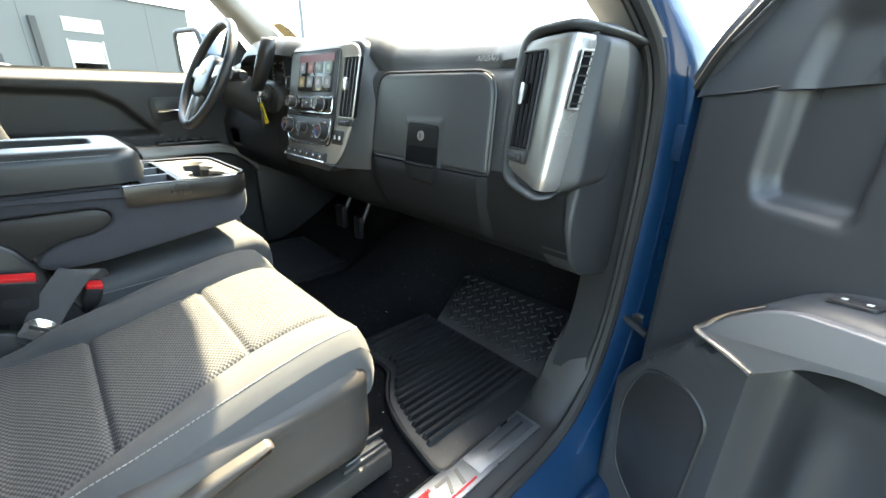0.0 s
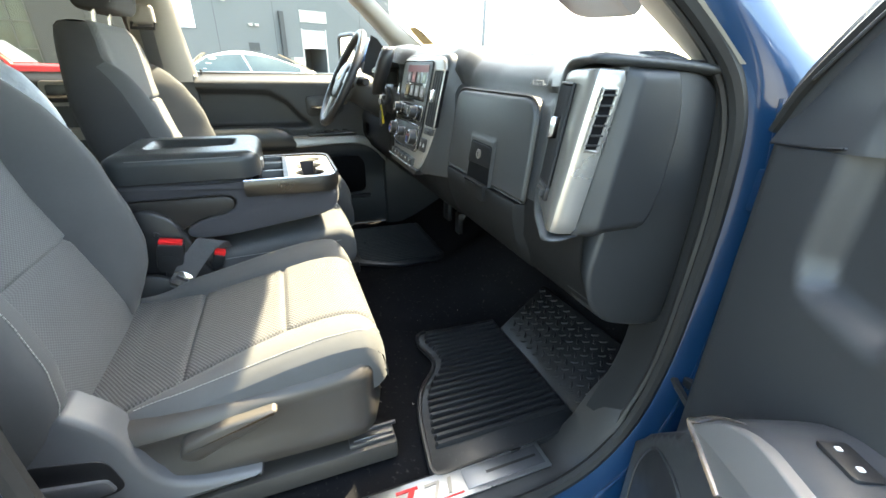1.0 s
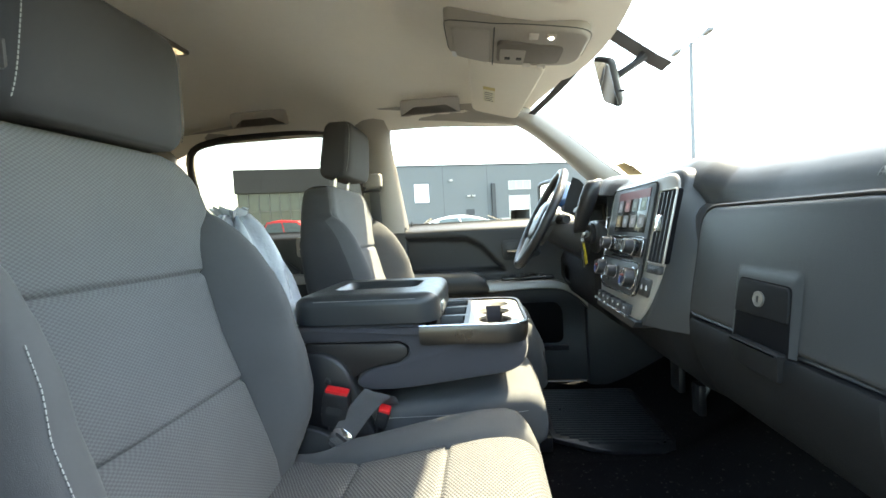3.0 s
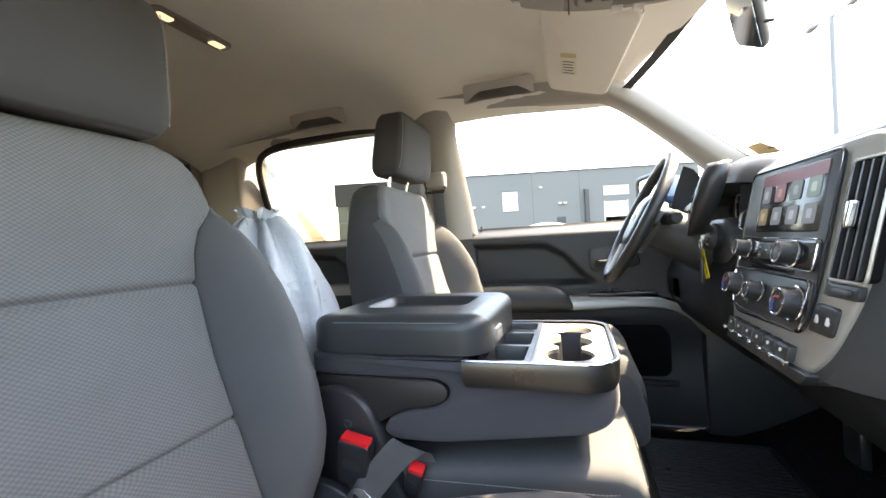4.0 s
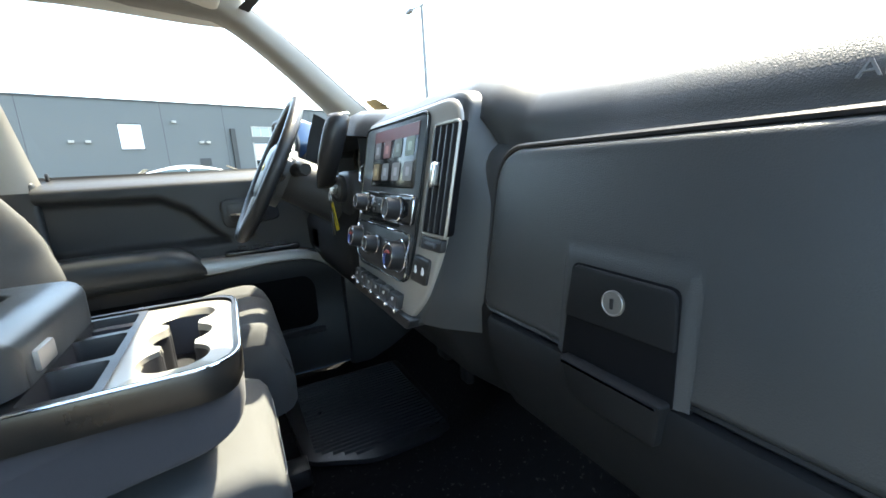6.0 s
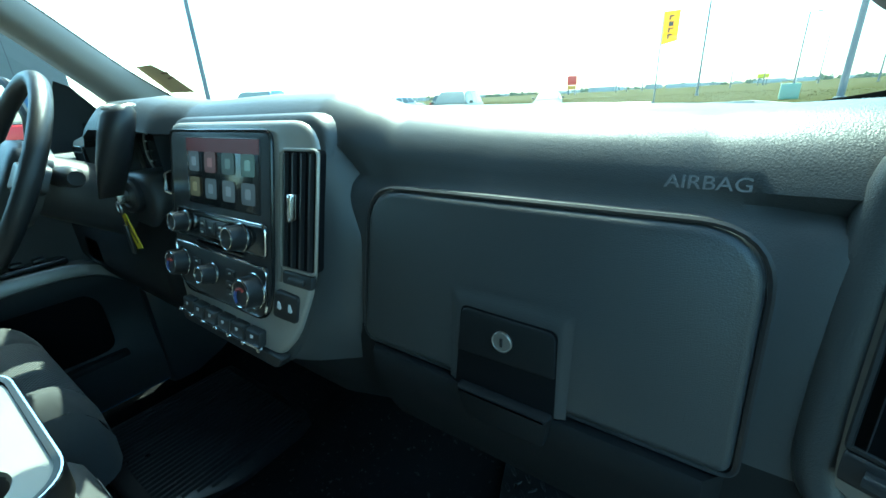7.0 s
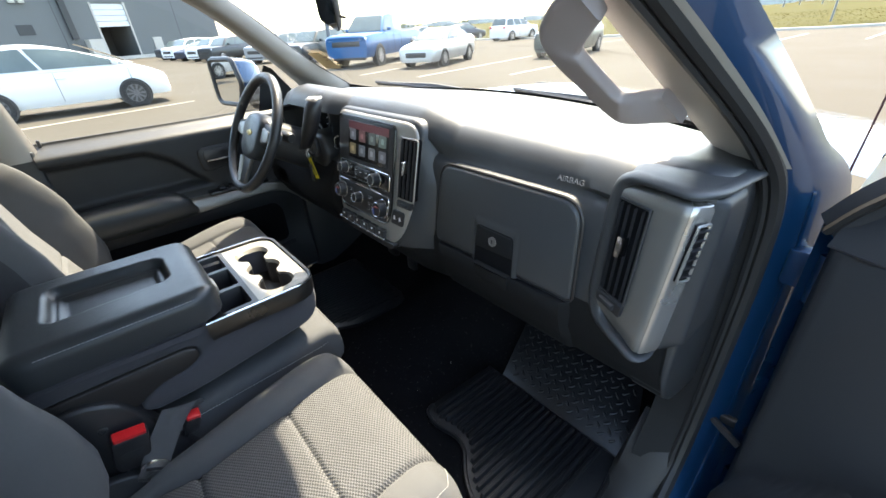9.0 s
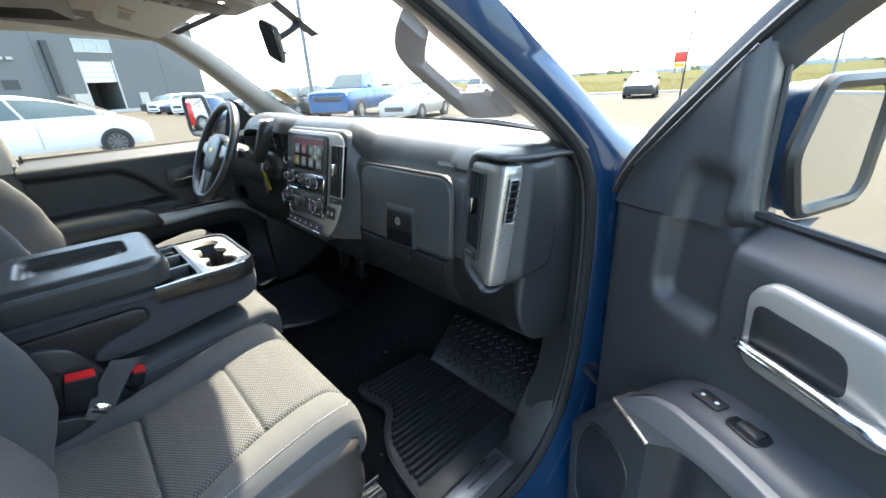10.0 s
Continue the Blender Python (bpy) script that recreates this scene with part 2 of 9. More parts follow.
M_TAUPE = mat("metallic_taupe_paint", (0.34, 0.322, 0.292), 0.34, metal=0.40, grain=(1500, 0.05, "noise"), mottle=(3, 0.05), rvar=0.04)
M_CHROME = mat("chrome", (0.75, 0.75, 0.76), 0.12, metal=1.0, mottle=(8, 0.05), rvar=0.04)
M_CLOTH = mat("plain_seat_cloth", (0.086, 0.087, 0.089), 0.9, grain=(1100, 0.35, "noise"), mottle=(7, 0.10), sheen=0.08, spec=0.12)
M_WEAVE = mat("woven_seat_cloth", (0.092, 0.092, 0.093), 0.92, weave=(0.0088, 0.85, ("X", "Y")), mottle=(7, 0.10), sheen=0.06, spec=0.1)
M_WEAVE_UP = mat("woven_back_cloth", (0.108, 0.110, 0.114), 0.92, weave=(0.0078, 0.34, ("X", "Z")), mottle=(7, 0.10), sheen=0.06, spec=0.1)
M_DARKCLOTH = mat("dark_console_cloth", (0.056, 0.055, 0.062), 0.85, grain=(1100, 0.3, "noise"), mottle=(7, 0.12), sheen=0.15, spec=0.15)
M_LEATHER = mat("console_vinyl", (0.030, 0.034, 0.037), 0.34, grain=(600, 0.14, "leather"), mottle=(6, 0.08), rvar=0.06)
# plain seat cloth darkened: shade of side panels and headrests put into the colour
M_CLOTH_SHADE = mat("shaded_seat_cloth", (0.050, 0.0495, 0.052), 0.85, grain=(1100, 0.3, "noise"), mottle=(7, 0.1), sheen=0.08, spec=0.12)
M_CARPET = mat("black_carpet", (0.0085, 0.0085, 0.0095), 0.97, grain=(350, 0.9, "noise"), mottle=(9, 0.3), dust=0.10, spec=0.04)
M_RUBBER = mat("black_rubber", (0.015, 0.0152, 0.0165), 0.36, grain=(400, 0.15, "noise"), mottle=(14, 0.25), dust=0.10, spec=0.6)
M_LINER = mat("headliner_cloth", (0.78, 0.73, 0.645), 0.95, grain=(900, 0.3, "noise"), mottle=(2.5, 0.06))
M_LINER_TRIM = mat("beige_grey_plastic", (0.32, 0.295, 0.265), 0.6, grain=(700, 0.15, "noise"), mottle=(4, 0.05))
M_BLUE = mat("blue_metallic_paint", (0.0028, 0.033, 0.092), 0.30, metal=0.3, grain=(2500, 0.05, "noise"), mottle=(4, 0.06), coat=1.0, rvar=0.04)
M_SEAL = mat("rubber_seal", (0.022, 0.0215, 0.0215), 0.5, grain=(300, 0.2, "noise"), spec=0.4)
M_VALANCE = mat("seat_base_plastic", (0.050, 0.045, 0.041), 0.46, grain=(800, 0.25, "noise"), mottle=(5, 0.08), spec=0.45)
M_RED = mat("red_plastic", (0.62, 0.015, 0.02), 0.35, mottle=(8, 0.08))
M_WEB = mat("belt_webbing", (0.16, 0.16, 0.165), 0.7, weave=(0.0022, 0.5, ("X", "Z")), mottle=(8, 0.1))
M_THREAD = mat("pale_thread", (0.3, 0.3, 0.29), 0.8)
M_WHEEL = mat("wheel_leather", (0.02, 0.02, 0.021), 0.33, grain=(450, 0.25, "leather"), mottle=(6, 0.15), rvar=0.07)
M_DULLSTEEL = mat("dull_rail_steel", (0.12, 0.12, 0.125), 0.45, metal=0.8, grain=(300, 0.1, "noise"))
M_STEEL = mat("bare_steel", (0.5, 0.5, 0.5), 0.3, metal=1.0, grain=(300, 0.1, "noise"))
M_BAG = mat("white_plastic_film", (0.36, 0.385, 0.415), 0.3, grain=(16, 1.0, "noise"), mottle=(5, 0.06))
M_YELLOW = mat("yellow_tag", (0.75, 0.6, 0.03), 0.5)
M_WHITE = mat("white_mark", (0.75, 0.75, 0.75), 0.5)
M_PAPER = mat("cream_label", (0.7, 0.66, 0.52), 0.7)
M_KRAFT = mat("brown_card", (0.45, 0.34, 0.18), 0.8)
M_SILLPLATE = mat("brushed_sill_plate", (0.42, 0.43, 0.45), 0.32, metal=0.9, grain=(240, 0.12, "noise"), mottle=(5, 0.08))
G_WIND = glass("windshield_glass", (0.97, 0.985, 0.975), 0.12)
G_CLEAR = glass("side_glass", (0.95, 0.97, 0.96), 0.6)
G_TINT = glass("tinted_glass", (0.46, 0.41, 0.34), 0.7)

# ---- the truck's shell: floor, roof, pillars, sill, glass ----
FLOOR, GROUND = 0.655, 0.10
V = Vector

bm = B()
rows = []
for x in [-0.84 + 0.056 * i for i in range(31)]:
    row = []
    for y, z in [(-1.35, 0.70), (-0.62, 0.70), (-0.5, 0.67), (-0.1, 0.66), (0.3, FLOOR), (0.78, FLOOR), (0.86, 0.685), (0.98, 0.75), (1.1, 0.82), (1.18, 0.95), (1.2, 1.2)]:
        hump = 0.09 * math.exp(-((x + 0.02) / 0.17) ** 4) * ease((y - 0.3) / 0.7)
        row.append(V((x, y, z - 0.012 + hump * (1 if y > 0.3 else 0) + 0.004 * noise.noise(V((x * 9, y * 9, 0))))))
    rows.append(row)
grid(bm, rows)
structure("floor", bm, M_CARPET, "black cut-pile carpet with pale crumbs on the cab floor", "carpet", 60)


def crumbs():
    """Pale specks of grit on the carpet."""
    b = B()
    rng = random.Random(5)
    for _ in range(30):
        x, y = rng.uniform(-0.05, 0.62), rng.uniform(0.3, 0.75)
        s = rng.uniform(0.001, 0.002)
        box(b, (x, y, FLOOR), (x + s * rng.uniform(1, 2), y + s, FLOOR + s))
    return tagged(part("grit", b, M_WHITE, None, "pale grit scattered on the black carpet"), "pale grit scattered on the black carpet", "grit", kind="stuff")


crumbs()

# headliner: a shallow dome, lower at the rails
def liner(x, y):
    across = 1.945 - 0.126 * (abs(x) / 0.72) ** 5
    front = -0.115 * ease((y - 0.02) / 0.42) * (1 - 0.8 * (x / 0.72) ** 2)
    rear = -0.10 * ease((-0.9 - y) / 0.45)
    swell = 0.012 * math.exp(-((y + 0.32) / 0.12) ** 2)
    return across + front + rear - swell


def header_y(x):
    return 0.60 - 0.30 * (x / 0.6) ** 2 * 0.40


bm = B()
rows = []
for i in range(37):
    x = -0.72 + 1.44 * i / 36
    e = header_y(x)
    rows.append([V((x, lerp(-1.35, e, j / 30), liner(x, lerp(-1.35, e, j / 30)))) for j in range(31)])
grid(bm, rows)
structure("ceiling", bm, M_LINER, "beige grey cloth headliner", "headliner", 60)

body = thing("pickup_truck", "blue metallic crew cab pickup truck, passenger door open", "truck", (0, 0, GROUND))

# roof skin above the headliner
bm = B()
rows = [[V((x, y, 1.99 - 0.10 * (abs(x) / 0.76) ** 3 - 0.14 * ease((y - 0.25) / 0.42) ** 1.6 - 0.05 * ease((-1.0 - y) / 0.4))) for y in [-1.42 + 0.1 * j for j in range(20)] + [header_y(x) + 0.01]] for x in [-0.76 + 0.076 * i for i in range(21)]]
grid(bm, rows)
part("roof", bm, M_BLUE, body)

# rear wall and rear window
bm = B()
box(bm, (-0.86, -1.40, 0.6), (0.86, -1.36, 1.43), 0.01)
box(bm, (-0.86, -1.40, 1.43), (-0.62, -1.36, 1.96), 0.01)
box(bm, (0.62, -1.40, 1.43), (0.86, -1.36, 1.96), 0.01)
box(bm, (-0.62, -1.40, 1.78), (0.62, -1.36, 1.96), 0.01)
part("back_wall", bm, M_LINER_TRIM, body)
bm = B()
box(bm, (-0.62, -1.395, 1.43), (0.62, -1.39, 1.78))
part("rear_window", bm, G_TINT, body, "tinted rear glass")
bm = B()
for s in (-1, 1):
    tube(bm, [(s * 0.615, -1.35, 1.44), (s * 0.6, -1.35, 1.77)], 0.012, 6)
tube(bm, [(-0.6, -1.35, 1.775), (0.6, -1.35, 1.775)], 0.012, 6)
part("rear_window_seal", bm, M_SEAL, body)


def strip(name, sections, material, parent, label="", angle=40, smooth=0):
    """A skin over rows of points, each row a cross-section."""
    b = B()
    if smooth:
        cols = [bez([s[i] for s in sections], smooth) for i in range(len(sections[0]))]
        sections = [[c[k] for c in cols] for k in range(smooth + 1)]
    grid(b, sections)
    return part(name, b, material, parent, label, angle)


# inner A-pillar trim, from the dash to the header; s = side
A_IN = [((0.735, 0.985, 1.455), (0.848, 0.835, 1.452)), ((0.70, 0.80, 1.57), (0.808, 0.722, 1.560)), ((0.655, 0.62, 1.71), (0.745, 0.565, 1.692)), ((0.61, 0.47, 1.815), (0.690, 0.42, 1.790)), ((0.585, 0.36, 1.865), (0.660, 0.28, 1.835))]
for s in (-1, 1):
    secs = []
    for (a, c) in A_IN:
        a, c = V((s * a[0], a[1], a[2])), V((s * c[0], c[1], c[2]))
        mid = a.lerp(c, 0.42) + V((-s * 0.034, -0.020, -0.006))
        secs.append([a + V((s * 0.012, 0.02, 0.01)), a, a.lerp(mid, 0.6) + V((-s * 0.004, -0.004, 0)), mid, c.lerp(mid, 0.55) + V((-s * 0.004, -0.008, 0)), c, c + V((s * 0.02, 0.012, 0.0))])
    strip("windshield_pillar_trim", secs, M_LINER_TRIM, body, "beige grey pillar trim", 60, 16)
    # black ceramic edge and seal along the glass
    b = B()
    tube(b, bez([V((s * (a[0] + 0.012), a[1] + 0.012, a[2] + 0.012)) for a, c in A_IN[:4]], 16), 0.004, 6)
    part("windshield_seal", b, M_SEAL, body)

# windshield
bm = B()
rows = []
for i in range(25):
    k = -1 + 2 * i / 24
    base = V((0.79 * k, 1.20 - 0.19 * k * k, 1.455 - 0.02 * k * k))
    top = V((0.61 * k, header_y(0.61 * k) + 0.01, 1.868 - 0.05 * k * k))
    rows.append([base.lerp(top, j / 10) + V((0, 0.03 * math.sin(math.pi * j / 10), 0.012 * math.sin(math.pi * j / 10))) for j in range(11)])
grid(bm, rows)
ws = part("windshield", bm, G_WIND, body, "clear windshield glass")
bm = B()
frit = []
for i in range(49):
    k = -1 + 2 * i / 48
    base = V((0.79 * k, 1.20 - 0.19 * k * k, 1.455 - 0.02 * k * k))
    top = V((0.61 * k, header_y(0.61 * k) + 0.01, 1.868 - 0.05 * k * k))
    w = 0.022 + 0.11 * max(0, abs(k) - 0.78) ** 1.2 * 5
    frit.append([base.lerp(top, q * w) + V((0, 0.03 * math.sin(math.pi * q * w) - 0.004, 0.012 * math.sin(math.pi * q * w) - 0.003)) for q in (0, 0.5, 1)])
grid(bm, frit)
part("ceramic_band", bm, M_BLACK, ws, "black printed band along the glass foot")
ws.visible_shadow = False
# dark band along the header and the sensor mount at its middle
bm = B()
rows = []
for i in range(25):
    k = -1 + 2 * i / 24
    w = 0.006
    y, z = header_y(0.61 * k) + 0.004, 1.862 - 0.05 * k * k
    rows.append([V((0.61 * k, y - 0.02, z + 0.004)), V((0.61 * k, y + w * 0.9, z - w * 0.55))])
grid(bm, rows)
part("glass_edge_band", bm, M_BLACK, body, "black ceramic edge of the windshield")

# rails over the doors
for s in (-1, 1):
    secs = []
    for y, x, z in [(0.42, 0.625, 1.81), (0.2, 0.665, 1.845), (-0.1, 0.68, 1.86), (-0.6, 0.685, 1.86), (-1.15, 0.68, 1.835), (-1.36, 0.67, 1.80)]:
        secs.append([V((s * (x - 0.07), y, liner(x - 0.07, min(y, header_y(x))) - 0.004)), V((s * (x - 0.02), y, z + 0.012)), V((s * (x + 0.01), y, z - 0.012)), V((s * (x + 0.035), y, z - 0.02)), V((s * (x + 0.06), y, z))])
    strip("roof_rail_trim", secs, M_LINER_TRIM, body, "", 60, 20)

# B-pillars: beige above the belt, dark below
for s in (-1, 1):
    b = B()
    secs = []
    for z, x, y0, y1 in [(1.37, 0.83, -0.10, -0.31), (1.5, 0.80, -0.115, -0.29), (1.65, 0.755, -0.13, -0.27), (1.78, 0.705, -0.14, -0.27), (1.88, 0.66, -0.12, -0.29)]:
        secs.append([V((s * (x + 0.04), y0 + 0.012, z)), V((s * x, y0 - 0.012, z)), V((s * (x - 0.012), lerp(y0, y1, 0.35), z)), V((s * (x - 0.012), lerp(y0, y1, 0.65), z)), V((s * x, y1 + 0.012, z)), V((s * (x + 0.04), y1 - 0.01, z))])
    cols = [bez([r[i] for r in secs], 16) for i in range(6)]
    grid(b, [[c[k] for c in cols] for k in range(17)])
    part("door_pillar_trim", b, M_LINER_TRIM, body, "beige grey pillar trim", 60)
    b = B()
    box(b, (min(s * 0.835, s * 0.93), -0.30, 0.66), (max(s * 0.835, s * 0.93), -0.112 if s > 0 else -0.098, 1.40), 0.012, 3)
    part("door_pillar_lower_trim", b, M_TRIM, body)

# painted rim of the open doorway (right): hinge pillar, A-pillar, sill, rear post
RIM = [
    # inner edge, then outwards
    ((0.655, 0.30, 1.845), (0.675, 0.31, 1.872), (0.70, 0.33, 1.895), (0.70, 0.36, 1.91)),
    ((0.70, 0.47, 1.765), (0.725, 0.49, 1.79), (0.75, 0.53, 1.805), (0.73, 0.57, 1.81)),
    ((0.765, 0.635, 1.635), (0.793, 0.66, 1.655), (0.815, 0.715, 1.66), (0.79, 0.77, 1.655)),
    ((0.828, 0.79, 1.50), (0.857, 0.812, 1.513), (0.88, 0.875, 1.51), (0.86, 0.94, 1.50)),
    ((0.855, 0.862, 1.40), (0.882, 0.878, 1.405), (0.915, 0.93, 1.41), (0.925, 1.0, 1.41)),
    ((0.86, 0.885, 1.25), (0.887, 0.897, 1.25), (0.922, 0.945, 1.25), (0.94, 1.02, 1.25)),
    ((0.858, 0.882, 1.05), (0.885, 0.893, 1.05), (0.922, 0.945, 1.05), (0.945, 1.02, 1.05)),
    ((0.856, 0.862, 0.88), (0.884, 0.872, 0.87), (0.922, 0.925, 0.86), (0.945, 1.0, 0.85)),
    ((0.858, 0.80, 0.745), (0.886, 0.808, 0.725), (0.922, 0.85, 0.70), (0.945, 0.92, 0.68)),
    ((0.862, 0.68, 0.665), (0.89, 0.685, 0.645), (0.928, 0.70, 0.60), (0.945, 0.72, 0.53)),
    ((0.862, 0.50, 0.648), (0.89, 0.50, 0.63), (0.928, 0.50, 0.59), (0.945, 0.50, 0.52)),
    ((0.862, 0.12, 0.648), (0.89, 0.12, 0.63), (0.928, 0.12, 0.59), (0.945, 0.12, 0.52)),
    ((0.868, -0.04, 0.70), (0.893, -0.048, 0.69), (0.928, -0.09, 0.67), (0.955, -0.14, 0.62)),
    ((0.872, -0.085, 0.86), (0.892, -0.098, 0.86), (0.93, -0.13, 0.86), (0.965, -0.17, 0.86)),
    ((0.872, -0.10, 1.15), (0.892, -0.115, 1.15), (0.935, -0.14, 1.15), (0.97, -0.18, 1.15)),
    ((0.852, -0.11, 1.40), (0.872, -0.125, 1.40), (0.915, -0.15, 1.40), (0.945, -0.19, 1.40)),
    ((0.78, -0.105, 1.64), (0.805, -0.115, 1.65), (0.835, -0.14, 1.655), (0.845, -0.19, 1.66)),
    ((0.70, -0.09, 1.82), (0.72, -0.10, 1.845), (0.745, -0.12, 1.86), (0.75, -0.17, 1.865)),
    ((0.685, 0.05, 1.86), (0.705, 0.05, 1.885), (0.735, 0.05, 1.905), (0.735, 0.05, 1.93)),
    ((0.655, 0.30, 1.845), (0.675, 0.31, 1.872), (0.70, 0.33, 1.895), (0.70, 0.36, 1.91)),
]
strip("doorway_rim", [[V(p) for p in row] for row in RIM], M_BLUE, body, "blue painted door frame", 60, 90)
b = B()
tube(b, bez([V(r[0]) + (V(r[1]) - V(r[0])) * 0.15 for r in RIM], 120), 0.013, 8)
part("door_seal", b, M_SEAL, body, "black rubber door seal")
b = B()
tube(b, bez([V(r[0]) + V((-0.010, -0.006, -0.004)) for r in RIM[1:9]], 60), 0.006, 6)
part("door_seal_lip", b, M_SEAL, body, "inner lip of the door seal")
b = B()
tube(b, bez([V(r[1]).lerp(V(r[2]), 0.45) for r in RIM[4:10]], 30), 0.0035, 5)
part("weld_bead", b, M_BLUE, body)
# rear door skin (closed) and its seam
b = B()
secs = [[V((x, y, z)) for y in (-0.17, -0.5, -1.2)] for x, z in [(0.95, 0.50), (0.972, 0.8), (0.972, 1.15), (0.95, 1.40)]]
grid(b, secs)
part("rear_side_door", b, M_BLUE, body, "blue painted rear door")
b = B()
box(b, (0.80, -1.30, 0.62), (0.90, -0.30, 1.39), 0.02)
part("rear_door_panel_shut", b, M_TRIM, body)
b = B()
grid(b, [[V((0.93, -0.2, 1.40)), V((0.93, -1.2, 1.40))], [V((0.72, -0.25, 1.84)), V((0.72, -1.1, 1.84))]])
g = part("rear_side_glass", b, G_TINT, body)
# striker on the rear post
b = B()
tube(b, bez([V((0.93, -0.145, 1.045)), V((0.925, -0.112, 1.045)), V((0.925, -0.107, 1.033)), V((0.925, -0.112, 1.02)), V((0.93, -0.145, 1.02))], 14), 0.0045, 6)
part("door_striker", b, M_STEEL, body)

# inner sill cover and the kick panel
secs = []
for y in [0.86, 0.80, 0.72, 0.62, 0.5, 0.3, 0.1, -0.08]:
    up = ease((y - 0.71) / 0.15) * 0.17
    secs.append([V((0.742, y + 0.0, FLOOR - 0.012 + up * 0.55)), V((0.757, y, 0.656 + up)), V((0.80, y, 0.659 + up)), V((0.845, y, 0.656 + up)), V((0.862, y, 0.640 + up))])
strip("sill_cover", secs, M_SILLCOVER, body, "dark grey plastic sill cover", 50, 40)
secs = []
for z, y0 in [(0.66, 0.80), (0.74, 0.83), (0.85, 0.855), (1.0, 0.87)]:
    secs.append([V((0.752, 1.06, z)), V((0.762, 0.93, z)), V((0.785, y0 + 0.02, z)), V((0.82, y0, z)), V((0.86, y0 + 0.015, z))])
strip("kick_panel", secs, M_SILLCOVER, body, "dark grey plastic kick panel", 60, 12)
# cover between the dash end and the door seal
secs = []
for row in [((0.845, 0.835, 1.447),)] + RIM[4:9]:
    p = V(row[0])
    secs.append([V((0.775, p.y - 0.022, p.z)), V((0.812, p.y - 0.012, p.z)), V((0.838, p.y - 0.006, p.z)), p + V((0.004, 0.004, 0))])
strip("dash_side_cover", secs, M_LOWER, body, "dark grey cover beside the dash end", 60, 20)
# left kick area
b = B()
box(b, (-0.86, 0.70, 0.62), (-0.80, 1.15, 1.1), 0.02)
part("left_kick_panel", b, M_TRIM, body)
# firewall carpet and the closing of the cab below the dash
b = B()
box(b, (-0.88, 1.19, 0.6), (0.88, 1.23, 1.20), 0.01)
box(b, (-0.77, 1.19, 1.19), (0.77, 1.23, 1.425), 0.01)
part("firewall", b, M_CARPET, body)

# sill plate with its mark, drawn as plain shapes
plate = thing("sill_plate", "brushed metal sill plate with a red and grey mark", "sill plate", (0.795, 0.5, 0.659))
b = B()
box(b, (0.762, 0.18, 0.6625), (0.828, 0.662, 0.667), 0.0015)
part("plate", b, M_SILLPLATE, plate)
b = B()
box(b, (0.772, 0.47, 0.667), (0.818, 0.652, 0.6685), 0.0006)
part("panel", b, mat("darker_brushed_metal", (0.24, 0.25, 0.27), 0.38, metal=0.9, grain=(240, 0.12, "noise")), plate)
b = B()
box(b, (0.792, 0.52, 0.6685), (0.798, 0.64, 0.6692), 0.0003)
part("line", b, M_BLACK, plate)
b = B()
for pts in ([(0.775, 0.33), (0.781, 0.33), (0.781, 0.375), (0.775, 0.375)], [(0.809, 0.335), (0.815, 0.335), (0.815, 0.385), (0.809, 0.385)], [(0.779, 0.37), (0.779, 0.356), (0.811, 0.34), (0.811, 0.352)], [(0.8165, 0.335), (0.8195, 0.335), (0.8195, 0.46), (0.8165, 0.46)]):
    prism(b, pts, lambda u, v, d: V((u, v, d)), 0.6665, 0.6695)
part("red_mark", b, M_RED, plate, "red slanted mark")
b = B()
for pts in ([(0.778, 0.388), (0.784, 0.388), (0.784, 0.42), (0.778, 0.42)], [(0.784, 0.413), (0.784, 0.42), (0.812, 0.406), (0.812, 0.398)], [(0.778, 0.438), (0.812, 0.43), (0.812, 0.438), (0.778, 0.446)]):
    prism(b, pts, lambda u, v, d: V((u, v, d)), 0.6665, 0.6690)
part("grey_mark", b, M_SILVER, plate)

# rocker, running board, hood, wings
b = B()
box(b, (0.93, -0.2, 0.42), (0.985, 0.86, 0.56), 0.02, 3)
part("rocker", b, M_BLUE, body)
step_bar = thing("running_board", "chrome and black side step below the doorway", "running board", (1.05, 0.3, 0.40))
b = B()
box(b, (0.99, -0.9, 0.36), (1.12, 1.0, 0.42), 0.025, 3)
part("bar", b, M_CHROME, step_bar)
b = B()
for k in range(5):
    box(b, (1.005 + 0.021 * k, -0.8, 0.42), (1.017 + 0.021 * k, 0.9, 0.4265), 0.003, 1)
part("tread", b, M_RUBBER, step_bar)

b = B()
secs = []
for y, z in [(1.33, 1.375), (1.5, 1.392), (1.9, 1.37), (2.3, 1.31), (2.55, 1.22), (2.62, 1.1)]:
    secs.append([V((x, y, z - 0.05 * (abs(x) / 0.9) ** 2.5 + 0.022 * math.exp(-((abs(x) - 0.30) / 0.17) ** 4))) for x in [-0.93 + 0.0775 * i for i in range(25)]])
grid(b, secs)
part("hood", b, M_BLUE, body, "blue metallic hood")
for s in (-1, 1):
    b = B()
    secs = [[V((s * 0.93, y, 1.325 - d)), V((s * 0.965, y, 1.29 - d)), V((s * 0.995, y, 1.15 - d)), V((s * 1.0, y, 0.75)), V((s * 0.985, y, 0.5))] for y, d in [(0.98, -0.02), (1.4, 0.0), (2.0, 0.03), (2.5, 0.1)]]
    grid(b, secs)
    part("front_wing", b, M_BLUE, body)
b = B()
